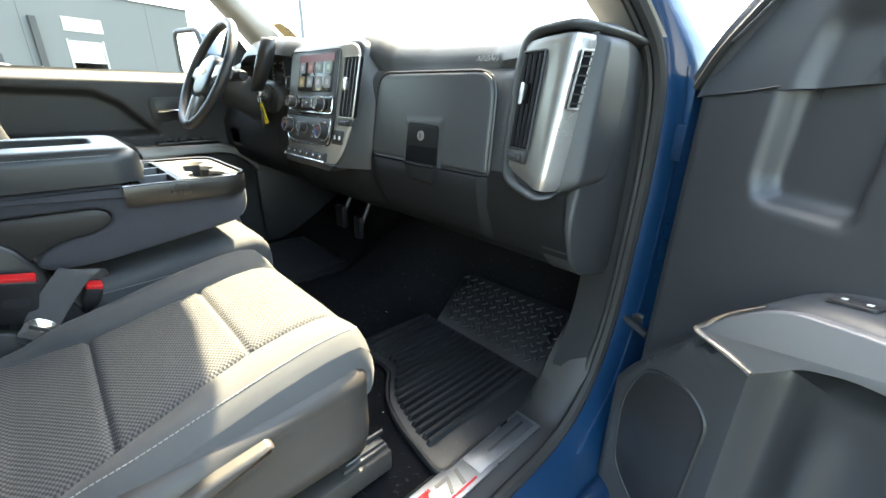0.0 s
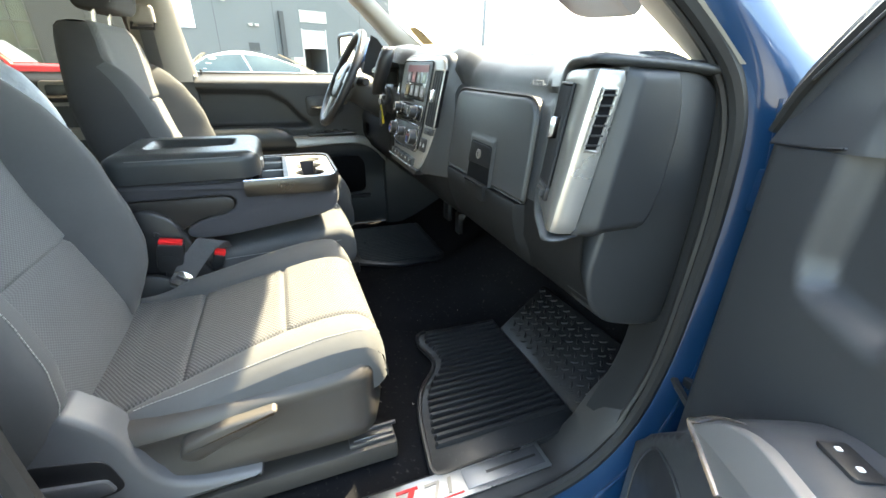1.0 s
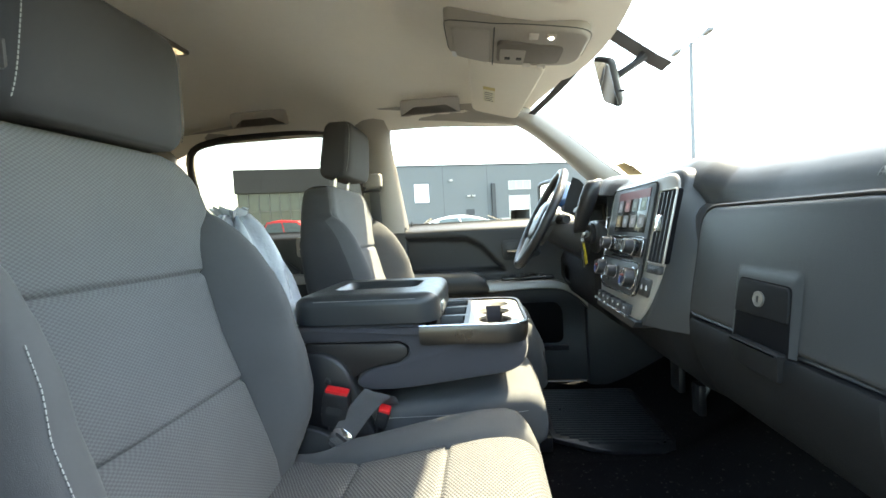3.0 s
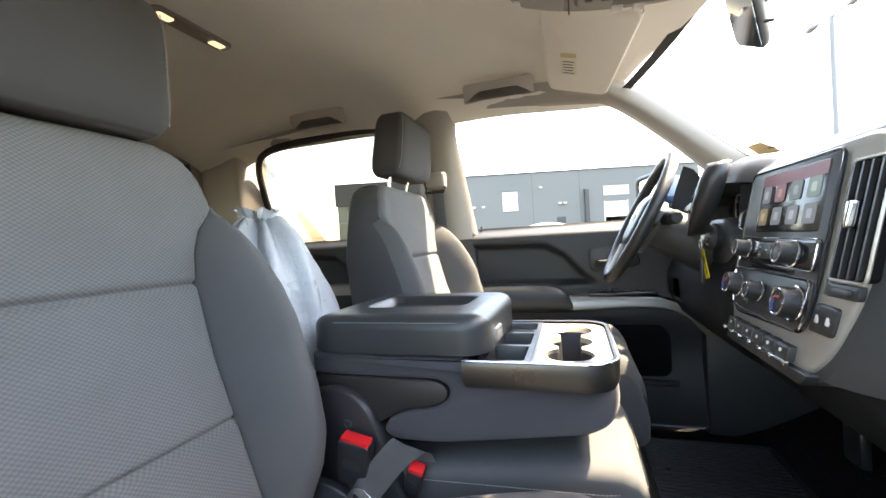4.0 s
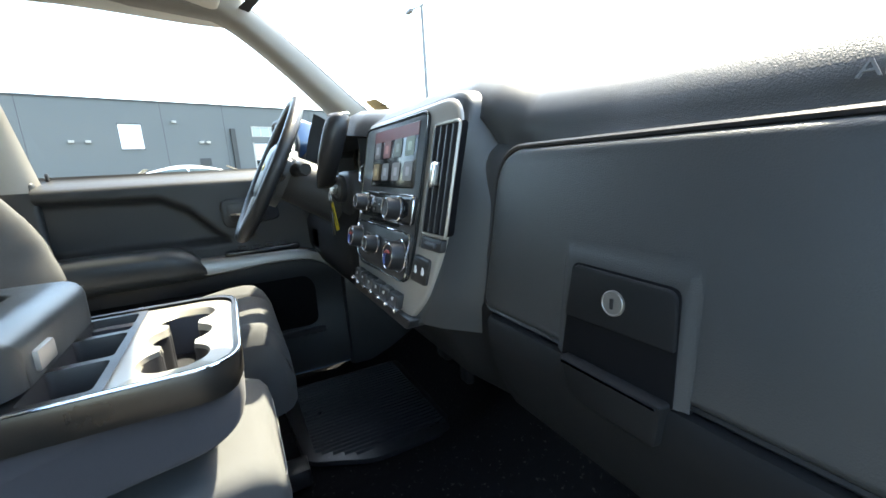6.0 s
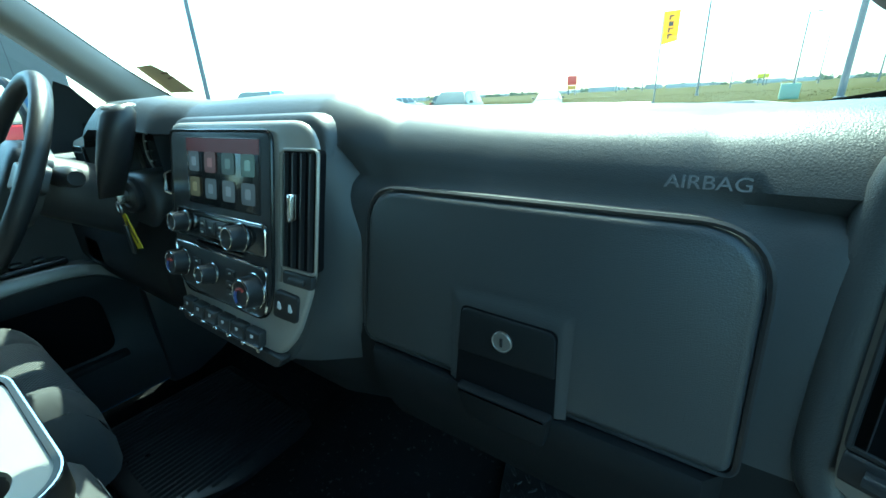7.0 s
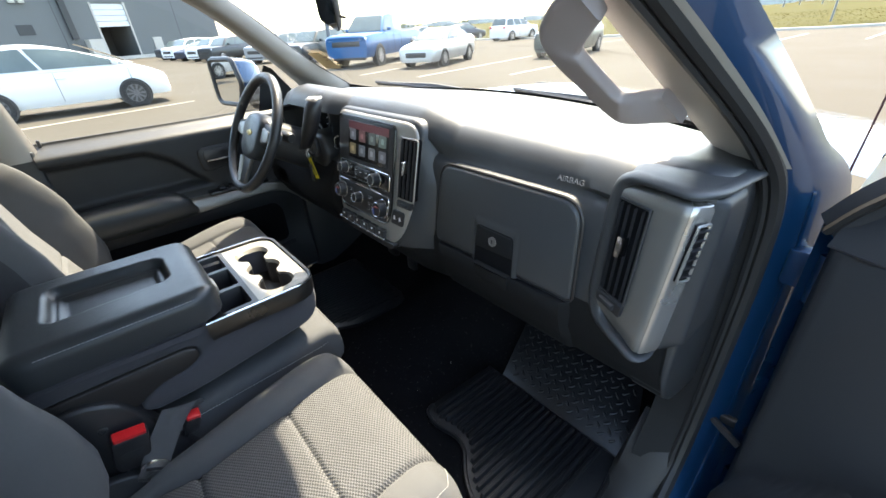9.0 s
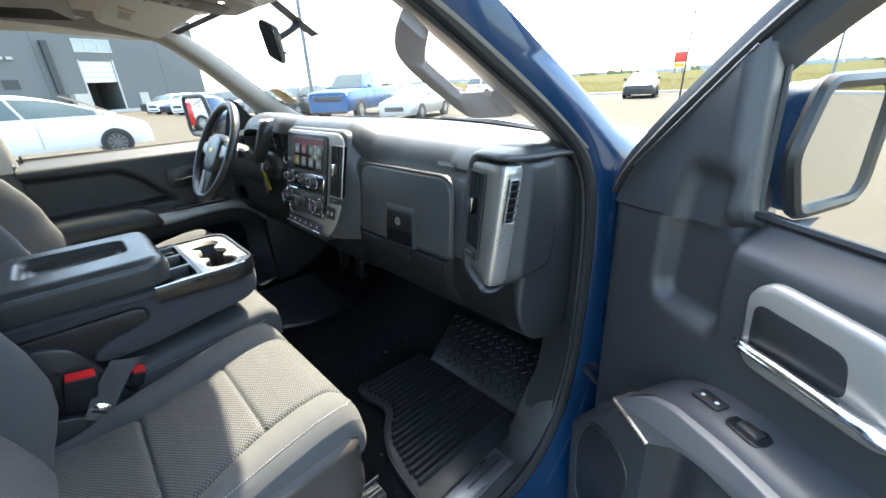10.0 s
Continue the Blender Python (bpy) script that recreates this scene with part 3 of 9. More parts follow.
grid(b, [[V((x, 1.19 - 0.17 * (x / 0.8) ** 2, 1.445)), V((x, 1.27 - 0.14 * (x / 0.8) ** 2, 1.40)), V((x, 1.34 - 0.1 * (x / 0.8) ** 2, 1.372))] for x in [-0.78 + 0.078 * i for i in range(21)]])
part("cowl", b, M_BLACK, body, "black plastic cowl below the glass")
for a, c in (((0.62, 1.20, 1.425), (-0.02, 1.26, 1.452)), ((-0.10, 1.27, 1.425), (-0.72, 1.13, 1.455))):
    b = B()
    tube(b, [V(a), V(a).lerp(V(c), 0.5) + V((0, 0, 0.014)), V(c)], 0.009, 6)
    tube(b, [V(a) + V((0, -0.02, 0.008)), V(c) + V((0, -0.015, 0.008))], 0.006, 4)
    part("wiper", b, M_BLACK, body)
# antenna on the right wing
b = B()
tube(b, [(0.90, 1.20, 1.31), (0.905, 1.20, 1.36), (0.93, 1.18, 2.1)], [0.010, 0.0024, 0.0013], 6)
part("antenna", b, mat("dark_red_mast", (0.05, 0.012, 0.014), 0.5), body, "thin dark red mast")

# side lamps and grips in the headliner
def grip(at, yaw=0):
    """A folding roof grip: two feet and a flat bar."""
    th = thing("grab_handle", "beige grey folding roof grab handle", "grab handle", at, "roof grab handles")
    b = B()
    down, face = V((-0.40, 0, -0.917)), V((0.917, 0, -0.40))
    prism(b, rounded([(-0.116, -0.026), (0.116, -0.026), (0.118, 0.034), (0.078, 0.034), (0.068, 0.004), (-0.068, 0.004), (-0.078, 0.034), (-0.118, 0.034)], [0.012, 0.012, 0.004, 0.004, 0.01, 0.01, 0.004, 0.004], 4), lambda u, v, d: V(at) + V((0, u, 0)) + down * v + face * d, -0.004, 0.024, 0.004)
    part("bar", b, M_GRIP, th)
    return th


grip((-0.574, 0.075, 1.872))
grip((-0.584, -0.64, 1.884))

# ---- dashboard ----
dash = thing("dashboard", "charcoal grained dashboard with taupe and silver trim", "dashboard", (0, 0.8, 1.0))
BROW = [(-0.84, (0.72, 1.43)), (-0.66, (0.665, 1.475)), (-0.6, (0.645, 1.495)), (-0.5, (0.632, 1.512)), (-0.3, (0.632, 1.512)), (-0.24, (0.645, 1.505)), (-0.19, (0.672, 1.498)), (0.0, (0.676, 1.500)), (0.17, (0.678, 1.497)), (0.225, (0.684, 1.485)), (0.27, (0.700, 1.468)), (0.4, (0.708, 1.463)), (0.6, (0.705, 1.461)), (0.66, (0.690, 1.464)), (0.70, (0.680, 1.466)), (0.80, (0.678, 1.464)), (0.815, (0.690, 1.461)), (0.83, (0.70, 1.455)), (0.845, (0.72, 1.440))]


def brow(x):
    return table([(a, b[0]) for a, b in BROW], x), table([(a, b[1]) for a, b in BROW], x)


BODY = {
    "p": [(0.683, 1.401), (0.669, 1.391), (0.663, 1.378), (0.648, 1.21), (0.646, 1.19), (0.652, 1.13), (0.682, 1.06), (0.72, 1.022), (0.80, 1.0), (1.18, 0.995)],
    "c": [(0.70, 1.44), (0.70, 1.40), (0.69, 1.38), (0.66, 1.25), (0.64, 1.17), (0.63, 1.13), (0.66, 1.06), (0.71, 1.02), (0.80, 1.0), (1.18, 0.99)],
    "d": [(0.80, 1.44), (0.76, 1.36), (0.70, 1.33), (0.64, 1.30), (0.60, 1.22), (0.60, 1.14), (0.63, 1.08), (0.70, 1.03), (0.80, 1.0), (1.18, 0.99)],
}
xs = [-0.84 + 0.01 * i for i in range(169)]
bm = B()
rows = []
for x in xs:
    y, z = brow(x)
    k = x / 0.79
    yb, zb = 1.205 - 0.19 * min(1, k * k), 1.452 - 0.022 * k * k
    flat = 1.472 - 0.018 * k * k
    pts = [(yb, zb - 0.03), (yb, zb), (lerp(yb, 0.9, 0.5), flat), (0.88, lerp(flat, z, 0.25)), (0.80, lerp(flat, z, 0.55)), (y + 0.07, z + 0.006), (y + 0.04, z + 0.003), (y + 0.018, z - 0.006), (y + 0.004, z - 0.02), (y - 0.006, z - 0.034), (y - 0.013, z - 0.050)]
    wp, wd = ease((x - 0.16) / 0.08), ease((-0.20 - x) / 0.05)
    under = []
    for i in range(10):
        p, c, d = V(BODY["p"][i]), V(BODY["c"][i]), V(BODY["d"][i])
        under.append(c.lerp(p, wp).lerp(d, wd))
    groove = ease((x - 0.225) / 0.05) * ease((0.685 - x) / 0.05)
    for i, q in enumerate([(0.692, 1.402), (0.684, 1.391), (0.668, 1.376)]):
        under[i] = under[i].lerp(V(q), groove)
    rows.append([V((min(x, 0.826), a, c)) for a, c in pts] + [V((min(x, 0.826), q.x, q.y)) for q in under])
grid(bm, [r[:15] for r in rows])
part("dash_pad", bm, M_PAD, dash, "soft charcoal grained dash top and face", 60)
bm = B()
grid(bm, [r[14:] for r in rows])
part("lower_dash", bm, M_LOWER, dash, "black lower dash panel", 60)
# defroster slot and the speaker mesh line along the glass
b = B()
for x0, x1 in ((-0.55, -0.08), (0.0, 0.5)):
    tube(b, bez([V((lerp(x0, x1, i / 6), 1.08 - 0.17 * (lerp(x0, x1, i / 6) / 0.79) ** 2, 1.468 - 0.01 * (lerp(x0, x1, i / 6) / 0.79) ** 2)) for i in range(7)], 12), 0.006, 5, flat=0.5)
part("defroster_slot", b, M_BLACK, dash)

def on_glove(u, v, d):
    """A point on the glove door's face."""
    return V((u, 0.660 - (1.39 - v) * 0.098 - d - 0.004 * math.cos((u - 0.45) / 0.2 * 1.4), v))


glove = part("glove_door", prism(B(), rounded([(0.252, 1.2), (0.272, 1.393), (0.643, 1.393), (0.648, 1.2)], [0.02, 0.045, 0.05, 0.012], 8), on_glove, -0.03, 0.005, 0.007), M_PAD, dash, "charcoal grained glove box door", 50)
b = B()
rows = []
for i in range(37):
    u = lerp(0.390, 0.521, i / 36)
    row = []
    for j in range(25):
        v = lerp(1.196, 1.306, j / 24)
        e = min(ease((u - 0.391) / 0.009), ease((0.520 - u) / 0.009), ease((1.304 - v) / 0.014))
        row.append(on_glove(u, v, 0.0035 + 0.0035 * e))
    rows.append([on_glove(u, 1.196, -0.01)] + row)
grid(b, rows)
part("handle_swell", b, M_PAD, glove, "", 80)
b = B()
prism(b, rounded([(0.402, 1.236), (0.407, 1.285), (0.506, 1.283), (0.509, 1.238)], [0.003, 0.008, 0.008, 0.003], 4), on_glove, 0.0, 0.0105, 0.002)
part("handle", b, M_LOWER, glove, "flush black glove box pull")
# no real slot: a near-black plate paints the shade under the pull
b = B()
prism(b, rounded([(0.400, 1.1955), (0.405, 1.287), (0.508, 1.285), (0.511, 1.1955)], [0.002, 0.009, 0.009, 0.002], 4), on_glove, 0.0, 0.0078, 0.0004)
part("slot_shade", b, M_RECESS_SHADE, glove, "near-black plate for the shade of the finger slot")
b = B()
lathe(b, on_glove(0.455, 1.261, 0.0098), (0, -1, 0.1), [(0.0108, 0), (0.0108, 0.0025), (0.0098, 0.0032), (0.0092, 0.0026), (0.0, 0.0028)], 24)
lock_ob = part("lock", b, M_SILVER, glove, "round satin metal lock")
b = B()
box(b, on_glove(0.4537, 1.2655, 0.0125), on_glove(0.4563, 1.2565, 0.0132))
part("keyhole", b, M_BLACK, lock_ob)

b = B()
tube(b, [on_glove(p[0], p[1], -0.001) for p in rounded([(0.249, 1.198), (0.269, 1.3955), (0.646, 1.3955), (0.651, 1.198)], [0.02, 0.045, 0.05, 0.012], 8)], 0.0028, 6, closed=True)
part("glove_gap", b, M_BLACK, dash)

# lower glove bin
def on_bin(u, v, d):
    y = table([(1.03, 0.705), (1.07, 0.668), (1.12, 0.648), (1.16, 0.638), (1.195, 0.634)], v)
    return V((u, y - d, v))


b = B()
rows = []
for i in range(21):
    u = lerp(0.256, 0.652, i / 20)
    e = 0.007 if 0 < i < 20 else -0.02
    rows.append([on_bin(u, v, d * (1 if e > 0 else 0) + (e if e < 0 else 0)) for v, d in [(1.194, -0.02), (1.194, 0.004), (1.190, 0.0075), (1.16, 0.009), (1.12, 0.008), (1.09, 0.007), (1.065, 0.006), (1.045, 0.002), (1.035, -0.02)]])
grid(b, rows)
lower = part("lower_glove_bin", b, M_LOWER, dash, "drop-down lower bin door", 50)
b = B()
prism(b, rounded([(0.416, 1.158), (0.406, 1.200), (0.510, 1.200), (0.504, 1.158)], [0.016, 0.004, 0.004, 0.010], 5), on_bin, 0.0, 0.0160, 0.005)
part("bin_pull", b, M_LOWER, lower)

# raised letters on the pad
def letters(text, size, m, material, parent, name, depth=0.001):
    cu = bpy.data.curves.new(name, "FONT")
    cu.body, cu.size, cu.extrude = text, size, depth
    cu.align_x, cu.align_y = "CENTER", "CENTER"
    tmp = bpy.data.objects.new(name, cu)
    me = bpy.data.meshes.new_from_object(tmp)
    bpy.data.objects.remove(tmp)
    b2 = B()
    b2.from_mesh(me)
    bmesh.ops.transform(b2, matrix=m, verts=b2.verts[:])
    bpy.data.meshes.remove(me)
    return part(name, b2, material, parent)


letters("AIRBAG", 0.0145, pose(0.598, 0.6822, 1.4175, 78, 0, 0) @ Matrix.Diagonal((1.12, 1, 1, 1)), mat("embossed_vinyl", (0.15, 0.153, 0.158), 0.4), dash, "airbag_lettering")

# ---- centre stack ----
def on_stack(u, v, d):
    return V((u, 0.590 + (v - 1.165) * 0.205 - d + 0.10 * max(0, abs(u) - 0.05) ** 1.6, v))


stack = part("control_tower", prism(B(), rounded([(-0.150, 1.135), (-0.19, 1.19), (-0.212, 1.478), (0.212, 1.478), (0.208, 1.3), (0.178, 1.19), (0.135, 1.135)], [0.03, 0.03, 0.05, 0.05, 0.05, 0.05, 0.03], 6), on_stack, -0.13, -0.002, 0.009), M_PAD, dash, "", 50)
part("stack_face", prism(B(), rounded([(-0.135, 1.15), (-0.172, 1.19), (-0.196, 1.470), (0.204, 1.470), (0.199, 1.28), (0.166, 1.19), (0.125, 1.15)], [0.02, 0.04, 0.035, 0.055, 0.05, 0.05, 0.02], 6), on_stack, -0.03, 0.005, 0.006), M_TAUPE, stack, "metallic taupe face plate", 50)
part("screen_bezel", prism(B(), rounded([(-0.150, 1.195), (-0.182, 1.25), (-0.182, 1.458), (0.116, 1.458), (0.116, 1.25), (0.105, 1.205)], [0.03, 0.02, 0.016, 0.016, 0.02, 0.02], 5), on_stack, 0.0, 0.0075, 0.003), M_BLACK, stack, "black control panel", 50)
b = B()
tube(b, [on_stack(p[0], p[1], 0.0065) for p in rounded([(-0.150, 1.195), (-0.183, 1.25), (-0.183, 1.459), (0.117, 1.459), (0.117, 1.25), (0.105, 1.204)], [0.03, 0.02, 0.016, 0.016, 0.02, 0.02], 6)], 0.0022, 6, closed=True)
part("bezel_edge", b, M_GLOSS, stack)
b = B()
prism(b, rounded([(-0.118, 1.347), (-0.118, 1.449), (0.092, 1.449), (0.092, 1.347)], 0.005, 3), on_stack, 0.004, 0.0082, 0.001)
M_SCREEN = mat("screen_glass", (0.02, 0.021, 0.024), 0.16, mottle=(10, 0.1), rvar=0.03)
display = part("display", b, M_SCREEN, stack, "touch screen with eight pale app icons")
b = B()
prism(b, [(-0.117, 1.428), (-0.117, 1.448), (0.091, 1.448), (0.091, 1.428)], on_stack, 0.0082, 0.0087)
part("screen_banner", b, glow("screen_red", (0.09, 0.02, 0.026), 0.05), display)
ICON = [(0.45, 0.5, 0.65), (0.5, 0.12, 0.14), (0.2, 0.3, 0.3), (0.35, 0.55, 0.5), (0.55, 0.42, 0.15), (0.3, 0.35, 0.45), (0.4, 0.42, 0.5), (0.3, 0.32, 0.4)]
for i, c in enumerate(ICON):
    u, v = -0.092 + 0.052 * (i % 4), 1.413 - 0.039 * (i // 4)
    b = B()
    prism(b, rounded([(u - 0.017, v - 0.015), (u - 0.017, v + 0.015), (u + 0.017, v + 0.015), (u + 0.017, v - 0.015)], 0.005, 3), on_stack, 0.0082, 0.0089)
    part("app_icon", b, glow("icon_glow", tuple(k * 0.16 + 0.03 for k in c), 0.05), display)
    b = B()
    prism(b, rounded([(u - 0.007, v - 0.007), (u - 0.007, v + 0.007), (u + 0.007, v + 0.007), (u + 0.007, v - 0.007)], 0.003, 2), on_stack, 0.0089, 0.0093)
    part("icon_mark", b, glow("icon_mark_glow", tuple(k * 0.35 + 0.08 for k in c), 0.06), display)

b = B()
rows = []
for k in range(25):
    z = lerp(1.150, 1.444, k / 24)
    x0 = table([(1.150, 0.128), (1.19, 0.165), (1.22, 0.182), (1.30, 0.198), (1.42, 0.205), (1.478, 0.200)], z)
    y0 = on_stack(x0, z, -0.004).y
    x1 = table([(1.15, 0.235), (1.20, 0.245), (1.34, 0.250), (1.40, 0.238), (1.444, 0.218)], z)
    y1 = table([(1.15, 0.655), (1.20, 0.654), (1.33, 0.664), (1.38, 0.690), (1.444, 0.715)], z)
    rows.append([V((x0, y0 + 0.02, z)), V((x0 + 0.004, y0, z)), V((lerp(x0, x1, 0.25), lerp(y0, y1, 0.10), z)), V((lerp(x0, x1, 0.5), lerp(y0, y1, 0.32), z)), V((lerp(x0, x1, 0.75), lerp(y0, y1, 0.66), z)), V((x1, y1, z)), V((x1 + 0.01, y1 + 0.02, z))])
grid(b, rows)
part("stack_cheek", b, M_PAD, dash, "", 80)
# radio row and climate row
radio = part("radio_panel", prism(B(), rounded([(-0.160, 1.292), (-0.160, 1.337), (0.108, 1.337), (0.108, 1.292)], 0.01, 4), on_stack, 0.004, 0.0125, 0.003), M_GLOSS, stack, "gloss black radio controls")
climate = part("climate_panel", prism(B(), rounded([(-0.150, 1.212), (-0.170, 1.279), (0.110, 1.279), (0.110, 1.205), (-0.1, 1.205)], [0.02, 0.012, 0.012, 0.025, 0.01], 5), on_stack, 0.004, 0.0125, 0.003), M_BLACK, stack, "black climate controls")
b = B()
tube(b, [on_stack(p[0], p[1], 0.0125) for p in rounded([(-0.150, 1.212), (-0.170, 1.279), (0.110, 1.279), (0.110, 1.205), (-0.1, 1.205)], [0.02, 0.012, 0.012, 0.025, 0.01], 6)], 0.0018, 6, closed=True)
part("chrome_line", b, M_CHROME, climate)
b = B()
tube(b, [on_stack(p[0], p[1], 0.012) for p in rounded([(-0.160, 1.292), (-0.160, 1.337), (0.108, 1.337), (0.108, 1.292)], 0.01, 5)], 0.0013, 6, closed=True)
part("chrome_line", b, M_CHROME, radio)
b = B()
prism(b, rounded([(-0.07, 1.302), (-0.07, 1.329), (0.012, 1.329), (0.012, 1.302)], 0.004, 3), on_stack, 0.012, 0.0145, 0.001)
part("button_block", b, M_BLACK, radio)
for k, (u0, u1, v0, v1) in enumerate([(-0.066, -0.05, 1.316, 1.327), (-0.045, -0.02, 1.308, 1.327), (-0.014, 0.008, 1.316, 1.327), (-0.066, -0.05, 1.303, 1.313), (-0.014, 0.008, 1.303, 1.313)]):
    b = B()
    prism(b, rounded([(u0, v0), (u0, v1), (u1, v1), (u1, v0)], 0.002, 2), on_stack, 0.014, 0.0160, 0.0007)
    rb = part("button", b, M_TRIM, radio)
    b = B()
    um, vm = (u0 + u1) / 2, (v0 + v1) / 2
    prism(b, [(um - 0.004, vm - 0.001), (um - 0.004, vm + 0.001), (um + 0.004, vm + 0.001), (um + 0.004, vm - 0.001)], on_stack, 0.0160, 0.0162)
    part("button_mark", b, M_WHITE, rb)
b = B()
box(b, on_stack(-0.09, 1.284, 0.012), on_stack(0.05, 1.288, 0.002))
part("disc_slot", b, M_GLOSS, stack)


def knob(u, v, r, parent, ringed=True, h=0.024):
    """A knurled dial with a chrome collar."""
    axis = (0, -0.98, 0.2)
    c = on_stack(u, v, 0.0115)
    b = B()
    n = 36
    q = V(axis).normalized().to_track_quat("Z", "Y")
    rows = []
    for rr, d, kn in [(r, 0, 0), (r, 0.003, 1), (r * 0.96, h - 0.003, 1), (r * 0.90, h, 0), (r * 0.72, h, 0), (r * 0.68, h - 0.0015, 0)]:
        rows.append([c + q @ V(((rr * (1 - 0.045 * kn * (k % 2))) * math.cos(k * 2 * math.pi / n), (rr * (1 - 0.045 * kn * (k % 2))) * math.sin(k * 2 * math.pi / n), d)) for k in range(n)])
    grid(b, rows, ring=True, caps=True)
    k = part("knob", b, M_BLACK, parent, "knurled black dial", 25)
    if ringed:
        b = B()
        tube(b, [c + q @ V((r * 1.06 * math.cos(a * 2 * math.pi / 28), r * 1.06 * math.sin(a * 2 * math.pi / 28), 0.003)) for a in range(28)], 0.0016, 6, closed=True)
        tube(b, [c + q @ V((r * 0.80 * math.cos(a * 2 * math.pi / 28), r * 0.80 * math.sin(a * 2 * math.pi / 28), h)) for a in range(28)], 0.0011, 6, closed=True)
        part("chrome_ring", b, M_CHROME, k)
    return k


knob(-0.122, 1.316, 0.0165, radio)
knob(0.052, 1.314, 0.0185, radio)
M_BLUEMARK = glow("blue_mark", (0.04, 0.06, 0.2), 0.02)
M_REDMARK = glow("red_mark", (0.2, 0.035, 0.03), 0.02)
for u, v, r in ((-0.135, 1.247, 0.022), (0.084, 1.243, 0.024)):
    kb = knob(u, v, r, climate)
    for s, mm in ((0, M_BLUEMARK), (1, M_REDMARK)):
        b = B()
        tube(b, [on_stack(u + r * 0.5 * math.sin(a), v + r * 0.5 * math.cos(a), 0.0365) for a in [(-2.4 if s == 0 else -0.8) + 0.18 * i for i in range(9)]], 0.002, 5)
        part("dial_arc", b, mm, kb)
knob(-0.034, 1.246, 0.0155, climate)
for u in (-0.088, 0.018):
    for v in (1.256, 1.238, 1.224):
        b = B()
        prism(b, rounded([(u - 0.012, v - 0.005), (u - 0.012, v + 0.005), (u + 0.012, v + 0.005), (u + 0.012, v - 0.005)], 0.002, 2), on_stack, 0.012, 0.0145, 0.0008)
        cb = part("button", b, M_TRIM, climate)
        b = B()
        prism(b, [(u - 0.003, v - 0.001), (u - 0.003, v + 0.001), (u + 0.003, v + 0.001), (u + 0.003, v - 0.001)], on_stack, 0.0145, 0.0147)
        part("button_mark", b, M_WHITE, cb)
# row of toggle keys with chrome tips
for k in range(6):
    u = -0.128 + 0.041 * k
    b = B()
    prism(b, rounded([(u - 0.018, 1.160), (u - 0.018, 1.183), (u + 0.018, 1.183), (u + 0.018, 1.160)], 0.003, 2), on_stack, 0.0, 0.016, 0.003)
    key = part("toggle_key", b, M_BLACK, stack)
    b = B()
    tube(b, [on_stack(u - 0.018, 1.161, 0.016), on_stack(u + 0.018, 1.161, 0.016)], 0.0026, 6)
    part("chrome_tip", b, M_CHROME, key)
    b = B()
    prism(b, [(u - 0.004, 1.172), (u - 0.004, 1.177), (u + 0.004, 1.177), (u + 0.002, 1.172)], on_stack, 0.016, 0.0164)
    part("key_mark", b, M_WHITE, key)
for k in range(7):
    b = B()
    lathe(b, on_stack(-0.1485 + 0.041 * k, 1.161, 0.014), (0, -1, 0), [(0.0042, 0), (0.0042, 0.006), (0.002, 0.0075)], 10)
    part("chrome_bead", b, M_CHROME, stack)
b = B()
prism(b, rounded([(-0.155, 1.138), (-0.155, 1.158), (0.145, 1.158), (0.13, 1.138)], 0.008, 3), on_stack, -0.02, 0.012, 0.005)
part("key_shelf", b, M_BLACK, stack)
# seat heater keys
hs = part("seat_heater_panel", prism(B(), rounded([(0.117, 1.213), (0.123, 1.252), (0.172, 1.250), (0.168, 1.212)], 0.007, 4), on_stack, 0.002, 0.009, 0.002), M_BLACK, stack, "black seat heater keys")
for u in (0.133, 0.156):
    b = B()
    prism(b, rounded([(u - 0.004, 1.227), (u - 0.003, 1.237), (u + 0.001, 1.237), (u + 0.005, 1.229), (u + 0.003, 1.226)], 0.001, 2), on_stack, 0.009, 0.0096)
    part("seat_mark", b, M_WHITE, hs)


